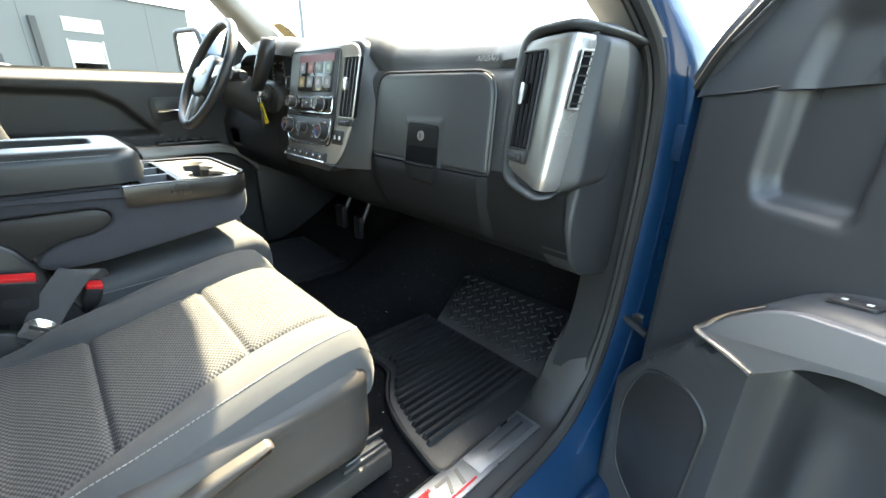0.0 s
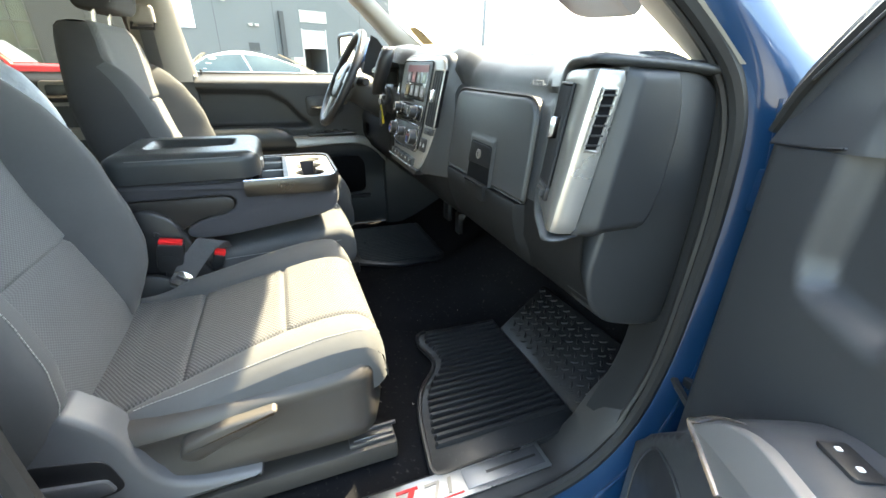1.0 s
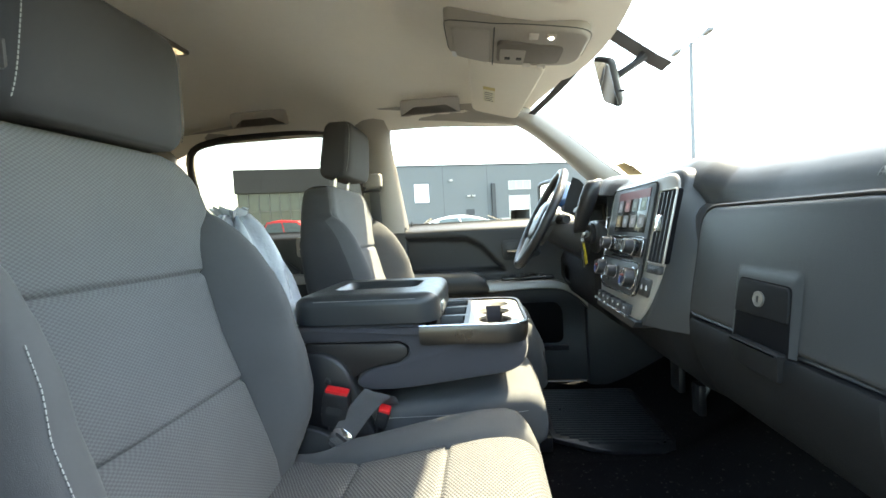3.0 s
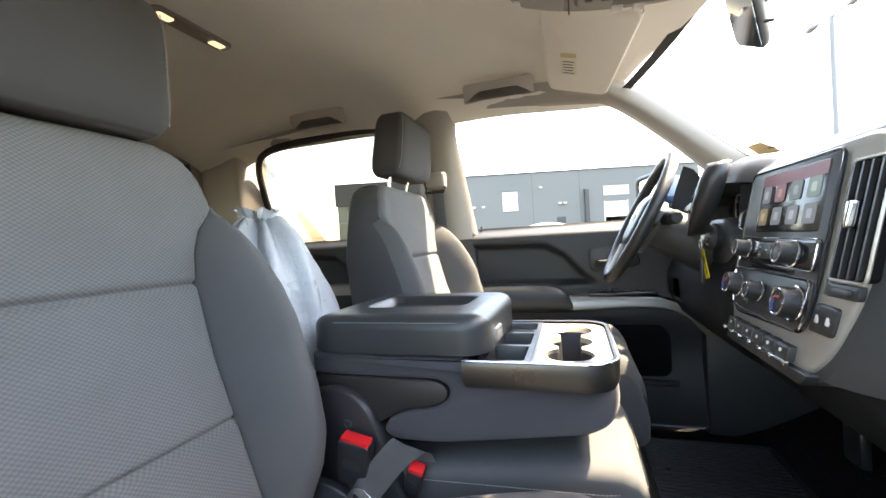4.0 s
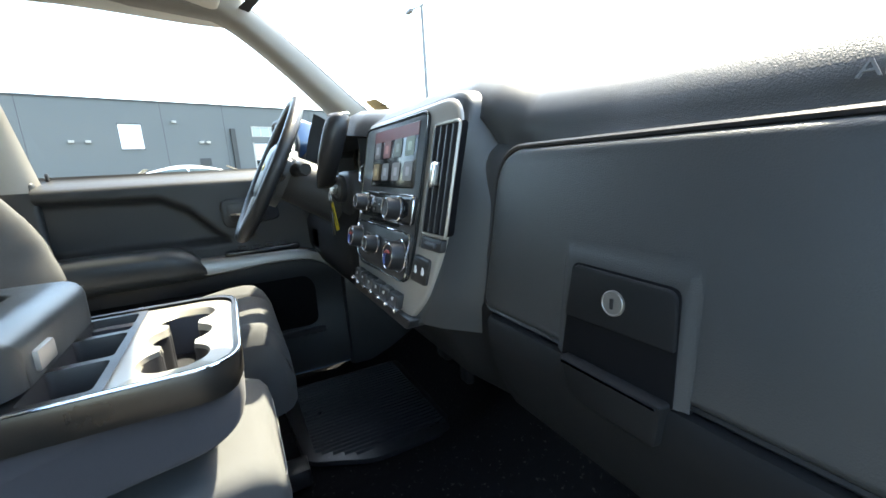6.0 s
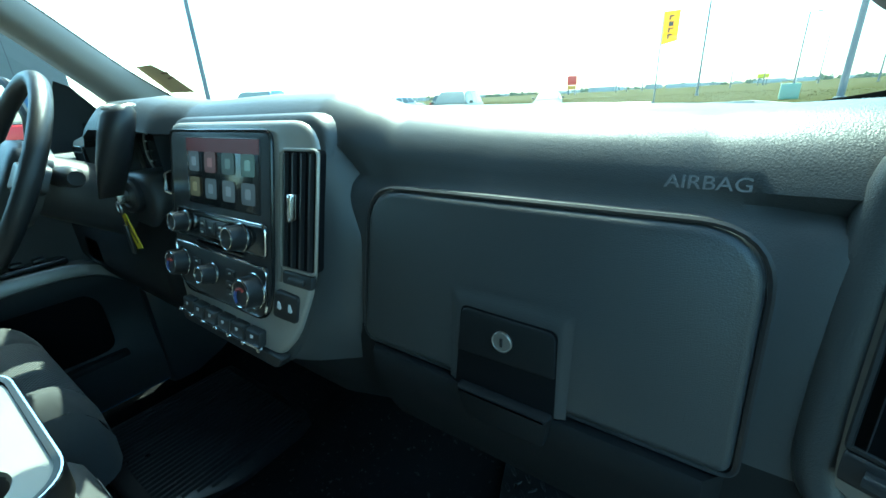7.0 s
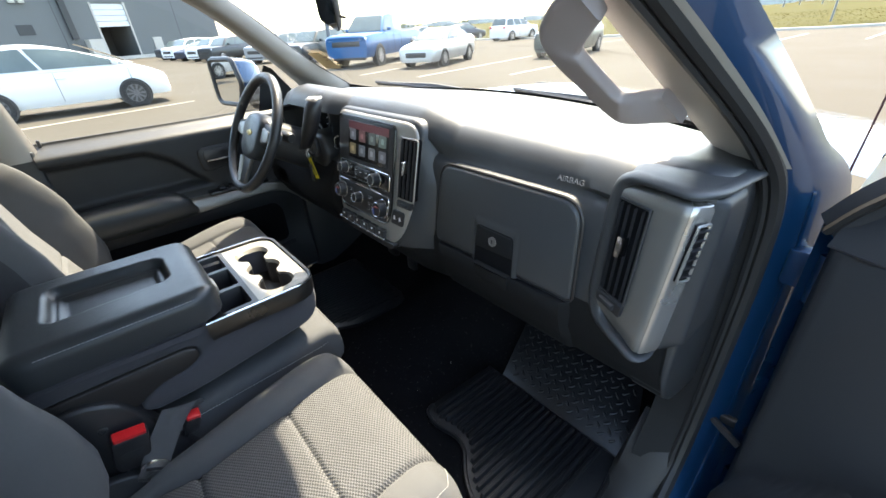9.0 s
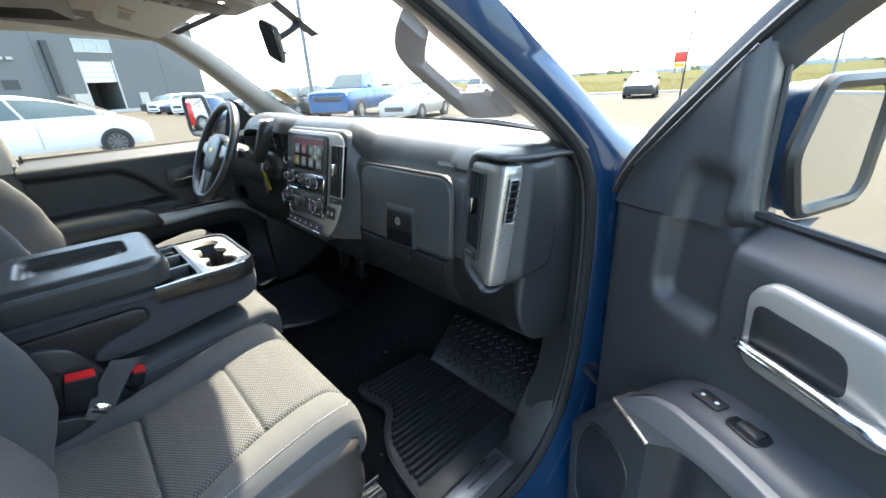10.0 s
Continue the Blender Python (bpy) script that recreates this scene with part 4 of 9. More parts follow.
def air_vent(place, u0, u1, v0, v1, parent, slats, tab, frame_mat, skew=0.0, horizontal=False):
    """A dash air outlet: a solid well coloured near-black for its inner shade, blades, a chrome tab and a thin frame.
    place(u, v, d).
    """
    sk = lambda u, v: u + skew * (v - v0)
    outline = rounded([(sk(u0, v0), v0), (sk(u0, v1), v1), (sk(u1, v1), v1), (sk(u1, v0), v0)], 0.008, 4)
    b = B()
    prism(b, outline, place, -0.03, 0.006)
    well = part("air_vent", b, M_RECESS_SHADE, parent, "black air outlet")
    for k in range(slats):
        f = (k + 0.6) / (slats + 0.2)
        b = B()
        if horizontal:
            v = lerp(v0, v1, f)
            prism(b, [(sk(u0, v) + 0.002, v - 0.0012), (sk(u0, v) + 0.002, v + 0.0012), (sk(u1, v) - 0.002, v + 0.0012), (sk(u1, v) - 0.002, v - 0.0012)], place, 0.006, 0.0105)
        else:
            u = lerp(u0, u1, f)
            prism(b, [(sk(u, v0) - 0.0016, v0 + 0.004), (sk(u, v1) - 0.0016, v1 - 0.004), (sk(u, v1) + 0.0016, v1 - 0.004), (sk(u, v0) + 0.0016, v0 + 0.004)], place, 0.006, 0.012)
        part("blade", b, M_BLACK, well)
    b = B()
    tube(b, [place(p[0], p[1], 0.0075) for p in outline], 0.0022, 6, closed=True)
    part("vent_frame", b, frame_mat, well)
    if frame_mat is M_TAUPE:
        b = B()
        tube(b, [place(sk(u0, v) - 0.002, v, 0.008) for v in (v0 - 0.02, v0, (v0 + v1) / 2, v1 - 0.004)], 0.0024, 6)
        part("vent_edge", b, M_SILVER, well, "bright edge strip")
    if tab:
        b = B()
        u, v = tab
        wide = 0.0045 if abs(place(u + 0.01, v, 0).x - place(u, v, 0).x) > 0.008 else 0.045
        prism(b, rounded([(u - wide, v - 0.017), (u - wide, v + 0.017), (u + wide, v + 0.017), (u + wide, v - 0.017)], wide * 0.9, 4), place, 0.008, 0.022, 0.002 if wide < 0.01 else 0.0)
        part("vent_tab", b, M_CHROME, well, "chrome tab")
    return well


air_vent(on_stack, 0.137, 0.2045, 1.285, 1.436, stack, 4, (0.170, 1.368), M_TAUPE, 0.02)
b = B()
prism(b, rounded([(0.138, 1.263), (0.138, 1.281), (0.197, 1.281), (0.197, 1.263)], 0.004, 3), on_stack, 0.0, 0.008, 0.002)
wheel_ob = part("vent_dial_panel", b, M_BLACK, stack)
b = B()
prism(b, rounded([(0.155, 1.268), (0.155, 1.276), (0.186, 1.276), (0.186, 1.268)], 0.003, 3), on_stack, 0.007, 0.013, 0.002)
part("vent_dial", b, M_TRIM, wheel_ob)
b = B()
tube(b, [on_stack(-0.200, 1.352, 0.003), on_stack(-0.204, 1.358, 0.012), on_stack(-0.204, 1.385, 0.012), on_stack(-0.200, 1.391, 0.003)], 0.003, 6)
part("chrome_loop", b, M_CHROME, stack)

# ---- right-hand vent pod and end cap ----
def on_pod(u, v, d):
    """u runs 0..1 across the pod's face, v is the height."""
    x = 0.690 + 0.112 * u
    y = 0.660 - 0.047 * u + (v - 1.33) * 0.13
    return V((x - 0.38 * d, y - 0.92 * d, v))


def on_wrap(u, v, d):
    """The vent surround in one sweep: u 0..1 across its face, 1..2 round the corner and over the blade, past 2 along the cap."""
    i = max(0, min(119, int(u * 40)))
    p = WRAP[i].lerp(WRAP[i + 1], u * 40 - i) if u > 0 else WRAP[0] + (WRAP[1] - WRAP[0]) * u * 40
    t = (WRAP[min(i + 4, 120)] - WRAP[max(i - 3, 0)]).normalized()
    k = ease(u - 0.3)
    h = v - 1.33
    return V((p.x + 0.06 * k * h + t.y * d, p.y + (0.13 + 0.03 * k) * h - t.x * d, v))


WRAP = bez([V((x, y, 0)) for x, y in ((0.690, 0.660), (0.718, 0.6485), (0.746, 0.637), (0.774, 0.6265), (0.796, 0.6185), (0.808, 0.6215), (0.8135, 0.631), (0.818, 0.642), (0.821, 0.653), (0.826, 0.678), (0.829, 0.722), (0.831, 0.777), (0.832, 0.835))], 120)

pod_shape = rounded([(-0.05, 1.215), (-0.05, 1.430), (0.80, 1.436), (0.80, 1.20), (0.45, 1.20)], [0.10, 0.10, 0.02, 0.02, 0.15], 8)
pod = part("vent_pod", prism(B(), pod_shape, on_pod, -0.06, -0.004, 0.003), M_BLACK, dash, "", 50)


def wrap_sheet(u0, u1, low, high, lift, n=28):
    """A curved plate on the surround with turned-in edges; low and high give its heights along u."""
    bm = B()
    rows = []
    us = [u0] + [lerp(u0, u1, (1 - math.cos(math.pi * (k + 0.5) / n)) / 2) for k in range(n)] + [u1]
    for k, u in enumerate([u0] + us + [u1]):
        edge = k == 0 or k == len(us) + 1
        z0, z1 = table(low, u), table(high, u)
        drop = -0.016 if edge else lift
        soft = 0.003 if edge else 0
        vs = [z0 - 0.001, z0 + soft, z0 + 0.0025] + [lerp(z0, z1, f) for f in (0.1, 0.25, 0.4, 0.55, 0.7, 0.85, 0.93)] + [z1 - 0.0025, z1 - soft, z1 + 0.001]
        ds = [-0.016, lift - 0.0025, lift] + [lift] * 7 + [lift, lift - 0.0025, -0.016]
        rows.append([on_wrap(u, v, min(d, drop)) for v, d in zip(vs, ds)])
    grid(bm, rows)
    return bm


M_POD = mat("satin_pod_silver", (0.47, 0.45, 0.425), 0.28, metal=0.75, grain=(1500, 0.04, "noise"), mottle=(3, 0.05), rvar=0.04)
LOW = [(0.0, 1.262), (0.03, 1.243), (0.10, 1.227), (0.25, 1.219), (0.55, 1.211), (1.0, 1.202), (1.5, 1.199), (1.93, 1.199), (2.0, 1.206)]
HIGH = [(0.0, 1.405), (0.03, 1.421), (0.10, 1.434), (0.25, 1.440), (0.6, 1.443), (1.2, 1.444), (1.9, 1.442), (2.0, 1.434)]
face = part("pod_face", wrap_sheet(0.0, 1.20, LOW, HIGH, 0.0035), mat("dark_taupe_paint", (0.21, 0.20, 0.185), 0.34, metal=0.5, grain=(1500, 0.05, "noise"), mottle=(3, 0.05), rvar=0.04), pod, "metallic taupe vent surround", 50)
blade = part("silver_blade", wrap_sheet(1.20, 2.0, LOW, HIGH, 0.0045), M_POD, pod, "satin silver blade with a slim vent", 50)
lip = bez([V((2.3, 1.196, 0)), V((2.0, 1.193, 0)), V((1.5, 1.190, 0)), V((1.0, 1.191, 0)), V((0.45, 1.196, 0)), V((0.20, 1.205, 0)), V((0.07, 1.226, 0)), V((0.035, 1.27, 0)), V((0.035, 1.36, 0)), V((0.05, 1.41, 0)), V((0.10, 1.436, 0)), V((0.20, 1.447, 0)), V((0.36, 1.453, 0)), V((0.7, 1.455, 0)), V((1.2, 1.455, 0)), V((1.8, 1.453, 0)), V((2.2, 1.451, 0)), V((2.6, 1.448, 0)), V((3.0, 1.440, 0))], 126)
secs, crest = [], []
for i, p in enumerate(lip):
    t = lip[min(i + 1, 126)] - lip[max(i - 1, 0)]
    o = V((-t.y, t.x * 0.112)).normalized()
    if o.dot(V(((p.x - 0.5) * 0.112, p.y - 1.32))) < 0:
        o = -o
    if p.x > 0.7:
        o = V((0, 1 if p.y > 1.32 else -1))
    k = 0.6 + 0.5 * max(0, -o.x) - 0.1 * max(0, o.y)
    k *= 0.40 + 0.60 * ease((i - 6) / 26)
    sink = 0.012 * (1 - ease(i / 16))
    row = [on_wrap(p.x + o.x * a * k / 0.112, p.y + o.y * a * k, e) for a, e in ((-0.012, -0.014), (-0.009, 0.001 - sink), (-0.003, 0.006 - sink), (0.004, 0.008 - sink), (0.011, 0.006 - sink), (0.016, 0.0 - sink), (0.019, -0.010 - sink))]
    if p.y > 1.445 and p.x > 0.0:
        crest.append((p.x, row[-1]))
    secs.append(row + [on_wrap(p.x + o.x * 0.018 * k / 0.112, p.y + o.y * 0.018 * k, -0.028), on_wrap(p.x + o.x * 0.004 * k / 0.112, p.y + o.y * 0.004 * k, -0.05)])
b = B()
grid(b, secs)
part("pod_frame", b, M_PAD, dash, "soft charcoal frame round the vent pod", 70)
b = B()
rows = []
for u, e in crest:
    inner = V((lerp(0.69, 0.76, ease(u / 1.6)), lerp(0.755, 0.825, ease((u - 0.6) / 2.2)), 1.460))
    rows.append([e.lerp(inner, f) + V((0, 0, 0.004 * math.sin(f * math.pi))) for f in (0.0, 0.12, 0.3, 0.55, 0.8, 1.0)])
grid(b, rows)
part("pod_top", b, M_PAD, dash, "", 70)
air_vent(on_wrap, 0.13, 0.63, 1.262, 1.422, face, 4, (0.42, 1.355), M_TRIM, 0.12)
b = B()
prism(b, rounded([(0.12, 1.238), (0.12, 1.260), (0.63, 1.260), (0.61, 1.238)], 0.02, 3), on_wrap, 0.0, 0.010, 0.002)
vp = part("vent_dial_panel", b, M_BLACK, face)
b = B()
prism(b, rounded([(0.22, 1.244), (0.22, 1.254), (0.50, 1.254), (0.50, 1.244)], 0.01, 3), on_wrap, 0.009, 0.016, 0.002)
part("vent_dial", b, M_TRIM, vp)
air_vent(lambda u, v, d: on_wrap(u, v, d + 0.0035), 1.38, 1.78, 1.333, 1.418, blade, 6, None, M_POD, 0.3, True)

CAP = rounded([(0.700, 1.43), (0.72, 1.447), (0.80, 1.447), (0.862, 1.415), (0.875, 1.25), (0.872, 1.08), (0.858, 0.985), (0.80, 0.992), (0.725, 1.015), (0.682, 1.055), (0.660, 1.12), (0.676, 1.20)], [0.01, 0.03, 0.03, 0.05, 0.05, 0.05, 0.02, 0.03, 0.05, 0.05, 0.05, 0.02], 5)
cap = part("dash_end_cap", prism(B(), CAP, lambda u, v, d: V((d, u, v)), 0.77, 0.833, 0.008), M_TRIM, dash, "dark grey dash end cap", 50)
b = B()
rows = []
for j in range(33):
    v = lerp(1.1965, 1.4465, j / 32)
    p = on_wrap(2.0, v, 0.0015)
    seam = table([(1.196, 0.735), (1.205, 0.742), (1.23, 0.758), (1.28, 0.770), (1.36, 0.775), (1.41, 0.768), (1.447, 0.750)], v)
    row = []
    for k in range(33):
        y = lerp(p.y, seam + 0.016, k / 32)
        e = min((seam + 0.010 - y) / 0.012, (v - 1.1965) / 0.016, (1.4465 - v) / 0.010)
        x = 0.827 + 0.017 * ease(e)
        row.append(V((lerp(p.x, x, ease(0.12 + (y - p.y) / 0.026) if k else 0.0), y, v)))
    rows.append([V((p.x - 0.03, p.y + 0.002, v))] + row)
rows = [[V((0.79, q.y, q.z)) for q in rows[0]]] + rows + [[V((0.79, q.y, q.z)) for q in rows[-1]]]
grid(b, rows)
part("cap_swell", b, M_TRIM, cap, "smooth dark panel beside the silver blade", 80)
b = B()
tube(b, [on_wrap(2.0, lerp(1.200, 1.440, k / 10), 0.002) for k in range(11)], 0.0014, 5)
part("blade_joint", b, M_BLACK, cap)
# instrument cluster under the hood
b = B()
prism(b, rounded([(-0.585, 1.33), (-0.60, 1.47), (-0.27, 1.475), (-0.255, 1.36), (-0.30, 1.33)], 0.03, 5), lambda u, v, d: V((u, 0.735 - d, v)), -0.02, 0.0)
cl = part("gauge_panel", b, M_GLOSS, dash, "dark instrument cluster under a hood")
for u, v, r in ((-0.36, 1.405, 0.055), (-0.50, 1.405, 0.055), (-0.43, 1.445, 0.022), (-0.30, 1.43, 0.022)):
    b = B()
    tube(b, [V((u + r * math.cos(a * math.pi / 14), 0.732, v + r * math.sin(a * math.pi / 14))) for a in range(28)], 0.003, 6, closed=True)
    dial = part("gauge", b, M_SILVER, cl)
    b = B()
    for a in range(9):
        t = -0.6 + a * 0.54
        box(b, (u + r * 0.82 * math.cos(t) - 0.0018, 0.729, v + r * 0.82 * math.sin(t) - 0.0018), (u + r * 0.82 * math.cos(t) + 0.0018, 0.733, v + r * 0.82 * math.sin(t) + 0.0018))
    part("gauge_ticks", b, M_WHITE, dial)
# side walls of the hood
b = B()
grid(b, [[V((x, 0.64, z)), V((x + 0.015 * s, 0.735, z))] for x, z, s in [(-0.63, 1.33, 1), (-0.645, 1.42, 1), (-0.60, 1.475, 1), (-0.45, 1.49, 0), (-0.30, 1.485, 0), (-0.24, 1.45, -1), (-0.235, 1.36, -1)]])
part("cluster_shroud", b, M_TRIM, dash)
# left air outlet
def on_left(u, v, d):
    return V((u, 0.655 - d, v))


b = B()
prism(b, rounded([(-0.79, 1.26), (-0.80, 1.43), (-0.66, 1.45), (-0.65, 1.27)], 0.03, 5), on_left, -0.1, 0.0, 0.004)
lp = part("left_vent_pod", b, M_TAUPE, dash)
air_vent(on_left, -0.765, -0.695, 1.30, 1.42, lp, 5, None, M_GLOSS, 0.0, True)
# headlamp switch panel and knee bolster
b = B()
box(b, (-0.76, 0.60, 1.12), (-0.62, 0.70, 1.22), 0.02, 3)
part("switch_panel", b, M_BLACK, dash)

# ---- steering ----
WC, WN = V((-0.465, 0.467, 1.395)), V((0, -0.885, 0.466)).normalized()
WU = V((0, 0.466, 0.885)).normalized()
WR = V((1, 0, 0))
wheel = thing("steering_wheel", "black leather steering wheel with silver spokes", "steering wheel", WC)


def on_wheel(u, v, d):
    return WC + WR * u + WU * v + WN * d


b = B()
tube(b, [on_wheel(0.183 * math.cos(a * 2 * math.pi / 56), 0.183 * math.sin(a * 2 * math.pi / 56), 0) for a in range(56)], 0.0155, 12, closed=True)
part("rim", b, M_WHEEL, wheel, "worn black leather rim", 60)
b = B()
prism(b, rounded([(-0.075, -0.06), (-0.085, 0.045), (-0.03, 0.07), (0.03, 0.07), (0.085, 0.045), (0.075, -0.06), (0.03, -0.085), (-0.03, -0.085)], 0.03, 5), on_wheel, -0.045, 0.012, 0.018)
hub = part("hub", b, M_LEATHER, wheel, "grained horn pad", 60)
b = B()
prism(b, [(-0.024, -0.004), (-0.022, 0.006), (-0.008, 0.006), (-0.006, 0.011), (0.008, 0.011), (0.009, 0.006), (0.024, 0.006), (0.022, -0.004), (0.008, -0.004), (0.006, -0.009), (-0.008, -0.009), (-0.009, -0.004)], on_wheel, 0.011, 0.0145, 0.001)
part("emblem", b, mat("gold_emblem", (0.5, 0.36, 0.12), 0.3, metal=0.8), hub, "small plain gold emblem")
for s in (-1, 1):
    b = B()
    prism(b, rounded([(s * 0.07, -0.03), (s * 0.07, 0.045), (s * 0.175, 0.03), (s * 0.178, -0.012)], 0.012, 4), on_wheel, -0.025, 0.0, 0.008)
    sp = part("side_spoke", b, M_TRIM, wheel, "", 50)
    b = B()
    prism(b, rounded([(s * 0.085, -0.018), (s * 0.085, 0.03), (s * 0.14, 0.022), (s * 0.145, -0.01)], 0.008, 4), on_wheel, -0.005, 0.006, 0.003)
    part("spoke_keys", b, M_SILVER, sp, "silver framed keys")
b = B()
prism(b, rounded([(-0.05, -0.075), (0.05, -0.075), (0.035, -0.172), (-0.035, -0.172)], 0.015, 4), on_wheel, -0.025, 0.0, 0.008)
part("lower_spoke", b, M_TRIM, wheel, "", 50)
for s in (-1, 1):
    b = B()
    tube(b, [on_wheel(s * 0.047, -0.08, 0.002), on_wheel(s * 0.033, -0.168, 0.002)], 0.007, 6)
    part("spoke_trim", b, M_SILVER, wheel, "silver spoke trim")

column = thing("steering_column", "dark plastic steering column shroud with shift lever and ignition", "steering column", (-0.46, 0.58, 1.32))
b = B()
secs = []
for t in [0, 0.15, 0.4, 0.7, 1.0]:
    c = WC - WN * lerp(0.04, 0.26, t)
    w, h = lerp(0.062, 0.085, t), lerp(0.058, 0.075, t)
    secs.append([c + WR * w * math.cos(a * math.pi / 8) * (1 if abs(math.cos(a * math.pi / 8)) < 0.8 else 0.95) + WU * h * math.sin(a * math.pi / 8) for a in range(16)])
grid(b, secs, ring=True, caps=True)
part("shroud", b, M_TRIM, column, "", 60)
b = B()
tube(b, bez([V((-0.40, 0.52, 1.385)), V((-0.345, 0.525, 1.392)), V((-0.30, 0.53, 1.39))], 10), [0.012, 0.014, 0.016, 0.017, 0.017, 0.018, 0.018, 0.018, 0.018, 0.017, 0.013], 10)
part("left_stalk_end", b, M_TRIM, column, "dark stalk end")
b = B()
secs = []
for t, r1, r2 in [(0, 0.021, 0.019), (0.2, 0.025, 0.022), (0.45, 0.029, 0.026), (0.75, 0.031, 0.027), (0.93, 0.030, 0.026), (1.0, 0.024, 0.020)]:
    c = V((-0.325, 0.575, 1.345)).lerp(V((-0.252, 0.606, 1.50)), t) + V((0.03 * math.sin(t * math.pi) , -0.01 * math.sin(t * math.pi), 0))
    secs.append([c + V((r1 * math.cos(a * math.pi / 7), r2 * math.sin(a * math.pi / 7), 0.15 * r1 * math.cos(a * math.pi / 7))) for a in range(14)])
grid(b, secs, ring=True, caps=True)
lever = part("shift_lever", b, M_BLACK, column, "fat black column shift lever", 60)
b = B()
lathe(b, V((-0.252, 0.606, 1.499)), (0.05, -0.1, 1), [(0.025, 0), (0.025, 0.003), (0.020, 0.006), (0.018, 0.004)], 20)
part("lever_cap", b, M_SILVER, lever, "chrome ring on the lever top")
b = B()
lathe(b, V((-0.353, 0.622, 1.336)), (0.15, -1, 0.1), [(0.034, 0), (0.034, 0.012), (0.03, 0.016), (0.022, 0.016), (0.02, 0.012)], 24)
ign = part("ignition_barrel", b, M_BLACK, column)
b = B()
box(b, (-0.356, 0.590, 1.325), (-0.350, 0.61, 1.348), 0.002)
part("ignition_key", b, M_STEEL, ign)
b = B()
prism(b, rounded([(-0.42, 1.27), (-0.42, 1.38), (-0.30, 1.38), (-0.275, 1.31), (-0.31, 1.26)], 0.03, 5), lambda u, v, d: V((u, 0.665 - d, v)), -0.05, 0.04, 0.012)
part("ignition_panel", b, M_TRIM, column, "", 60)
fob = thing("key_ring", "yellow paper tag and black fob on a steel key ring", "key tag", (-0.345, 0.585, 1.25))
b = B()
tube(b, [V((-0.351 + 0.011 * math.cos(a * math.pi / 8), 0.588, 1.318 + 0.013 * math.sin(a * math.pi / 8))) for a in range(16)], 0.0013, 5, closed=True)
part("ring", b, M_STEEL, fob)
b = B()
prism(b, rounded([(-0.362, 1.300), (-0.340, 1.309), (-0.302, 1.243), (-0.332, 1.236)], 0.003, 3), lambda u, v, d: V((u, 0.592 - d, v)), 0, 0.001)
tag = part("tag", b, M_YELLOW, fob, "yellow tag with a hand-written bar")
b = B()
prism(b, [(-0.347, 1.292), (-0.342, 1.294), (-0.317, 1.252), (-0.322, 1.250)], lambda u, v, d: V((u, 0.5908 - d, v)), 0, 0.0004)
part("tag_bar", b, M_BLACK, tag)
b = B()
box(b, (-0.352, 0.584, 1.225), (-0.338, 0.590, 1.285), 0.003, 2)
part("fob", b, M_BLACK, fob)

# pedals
for x, w, z in ((-0.42, 0.07, 0.82), (-0.28, 0.05, 0.80)):
    pd = thing("pedal", "black rubber faced pedal", "pedal", (x, 0.93, z), "pedals")
    b = B()
    box(b, (x - w / 2, 0.90, z - 0.05), (x + w / 2, 0.925, z + 0.05), 0.008, 2)
    part("pad", b, M_RUBBER, pd)
    b = B()
    tube(b, [(x, 0.92, z), (x, 1.0, z + 0.15), (x, 1.1, z + 0.3)], 0.01, 6)
    part("arm", b, M_BLACK, pd)

# ---- driver's door (shut) ----
def door_shut(name, y0, y1, label, front):
    th = thing(name, label, "door", (-0.85, (y0 + y1) / 2, 0.6))
    b = B()
    rows = []
    ny, zs = 110, [0.66, 0.70, 0.76, 0.82, 0.88, 0.94, 1.0, 1.03, 1.06, 1.09, *[1.11 + 0.007 * k for k in range(40)], 1.39, 1.395, 1.402, 1.405, 1.40]
    for i in range(ny + 1):
        y = lerp(y0, y1, i / ny)
        row = []
        for z in zs:
            x = -0.815
            x -= 0.075 * ease((z - 1.362) / 0.043) ** 1.3          # roll to the glass
            if front:
                edge = table([(-0.2, 1.352), (0.18, 1.34), (0.25, 1.30), (0.32, 1.22), (0.38, 1.165), (0.75, 1.15)], y)
                x -= 0.042 * ease((edge - z) / 0.026) * ease((z - 1.165) / 0.03) * ease((0.40 - y) / 0.03)
            else:
                edge = table([(-1.2, 1.33), (-0.9, 1.345), (-0.76, 1.33), (-0.68, 1.26), (-0.60, 1.2), (-0.4, 1.17)], y)
                x -= 0.042 * ease((edge - z) / 0.026) * ease((z - 1.165) / 0.03) * ease((-0.62 - y) / 0.03)
            x -= 0.03 * ease((1.02 - z) / 0.04) * ease((z - 0.80) / 0.05)   # map pocket
            row.append(V((x, y, z)))
        rows.append(row)
    grid(b, rows)
    part("door_panel", b, M_TRIM, th, "charcoal door panel with a scooped inset", 60)
    # outer skin, frame
    b = B()
    grid(b, [[V((-0.95, y, 1.40)), V((-0.985, y, 1.2)), V((-0.985, y, 0.8)), V((-0.95, y, 0.5))] for y in (y0, y1)])
    part("outer_skin", b, M_BLUE, th)
    return th


ldoor = door_shut("driver_door", -0.105, 0.86, "shut driver door with charcoal panel and silver trim", True)
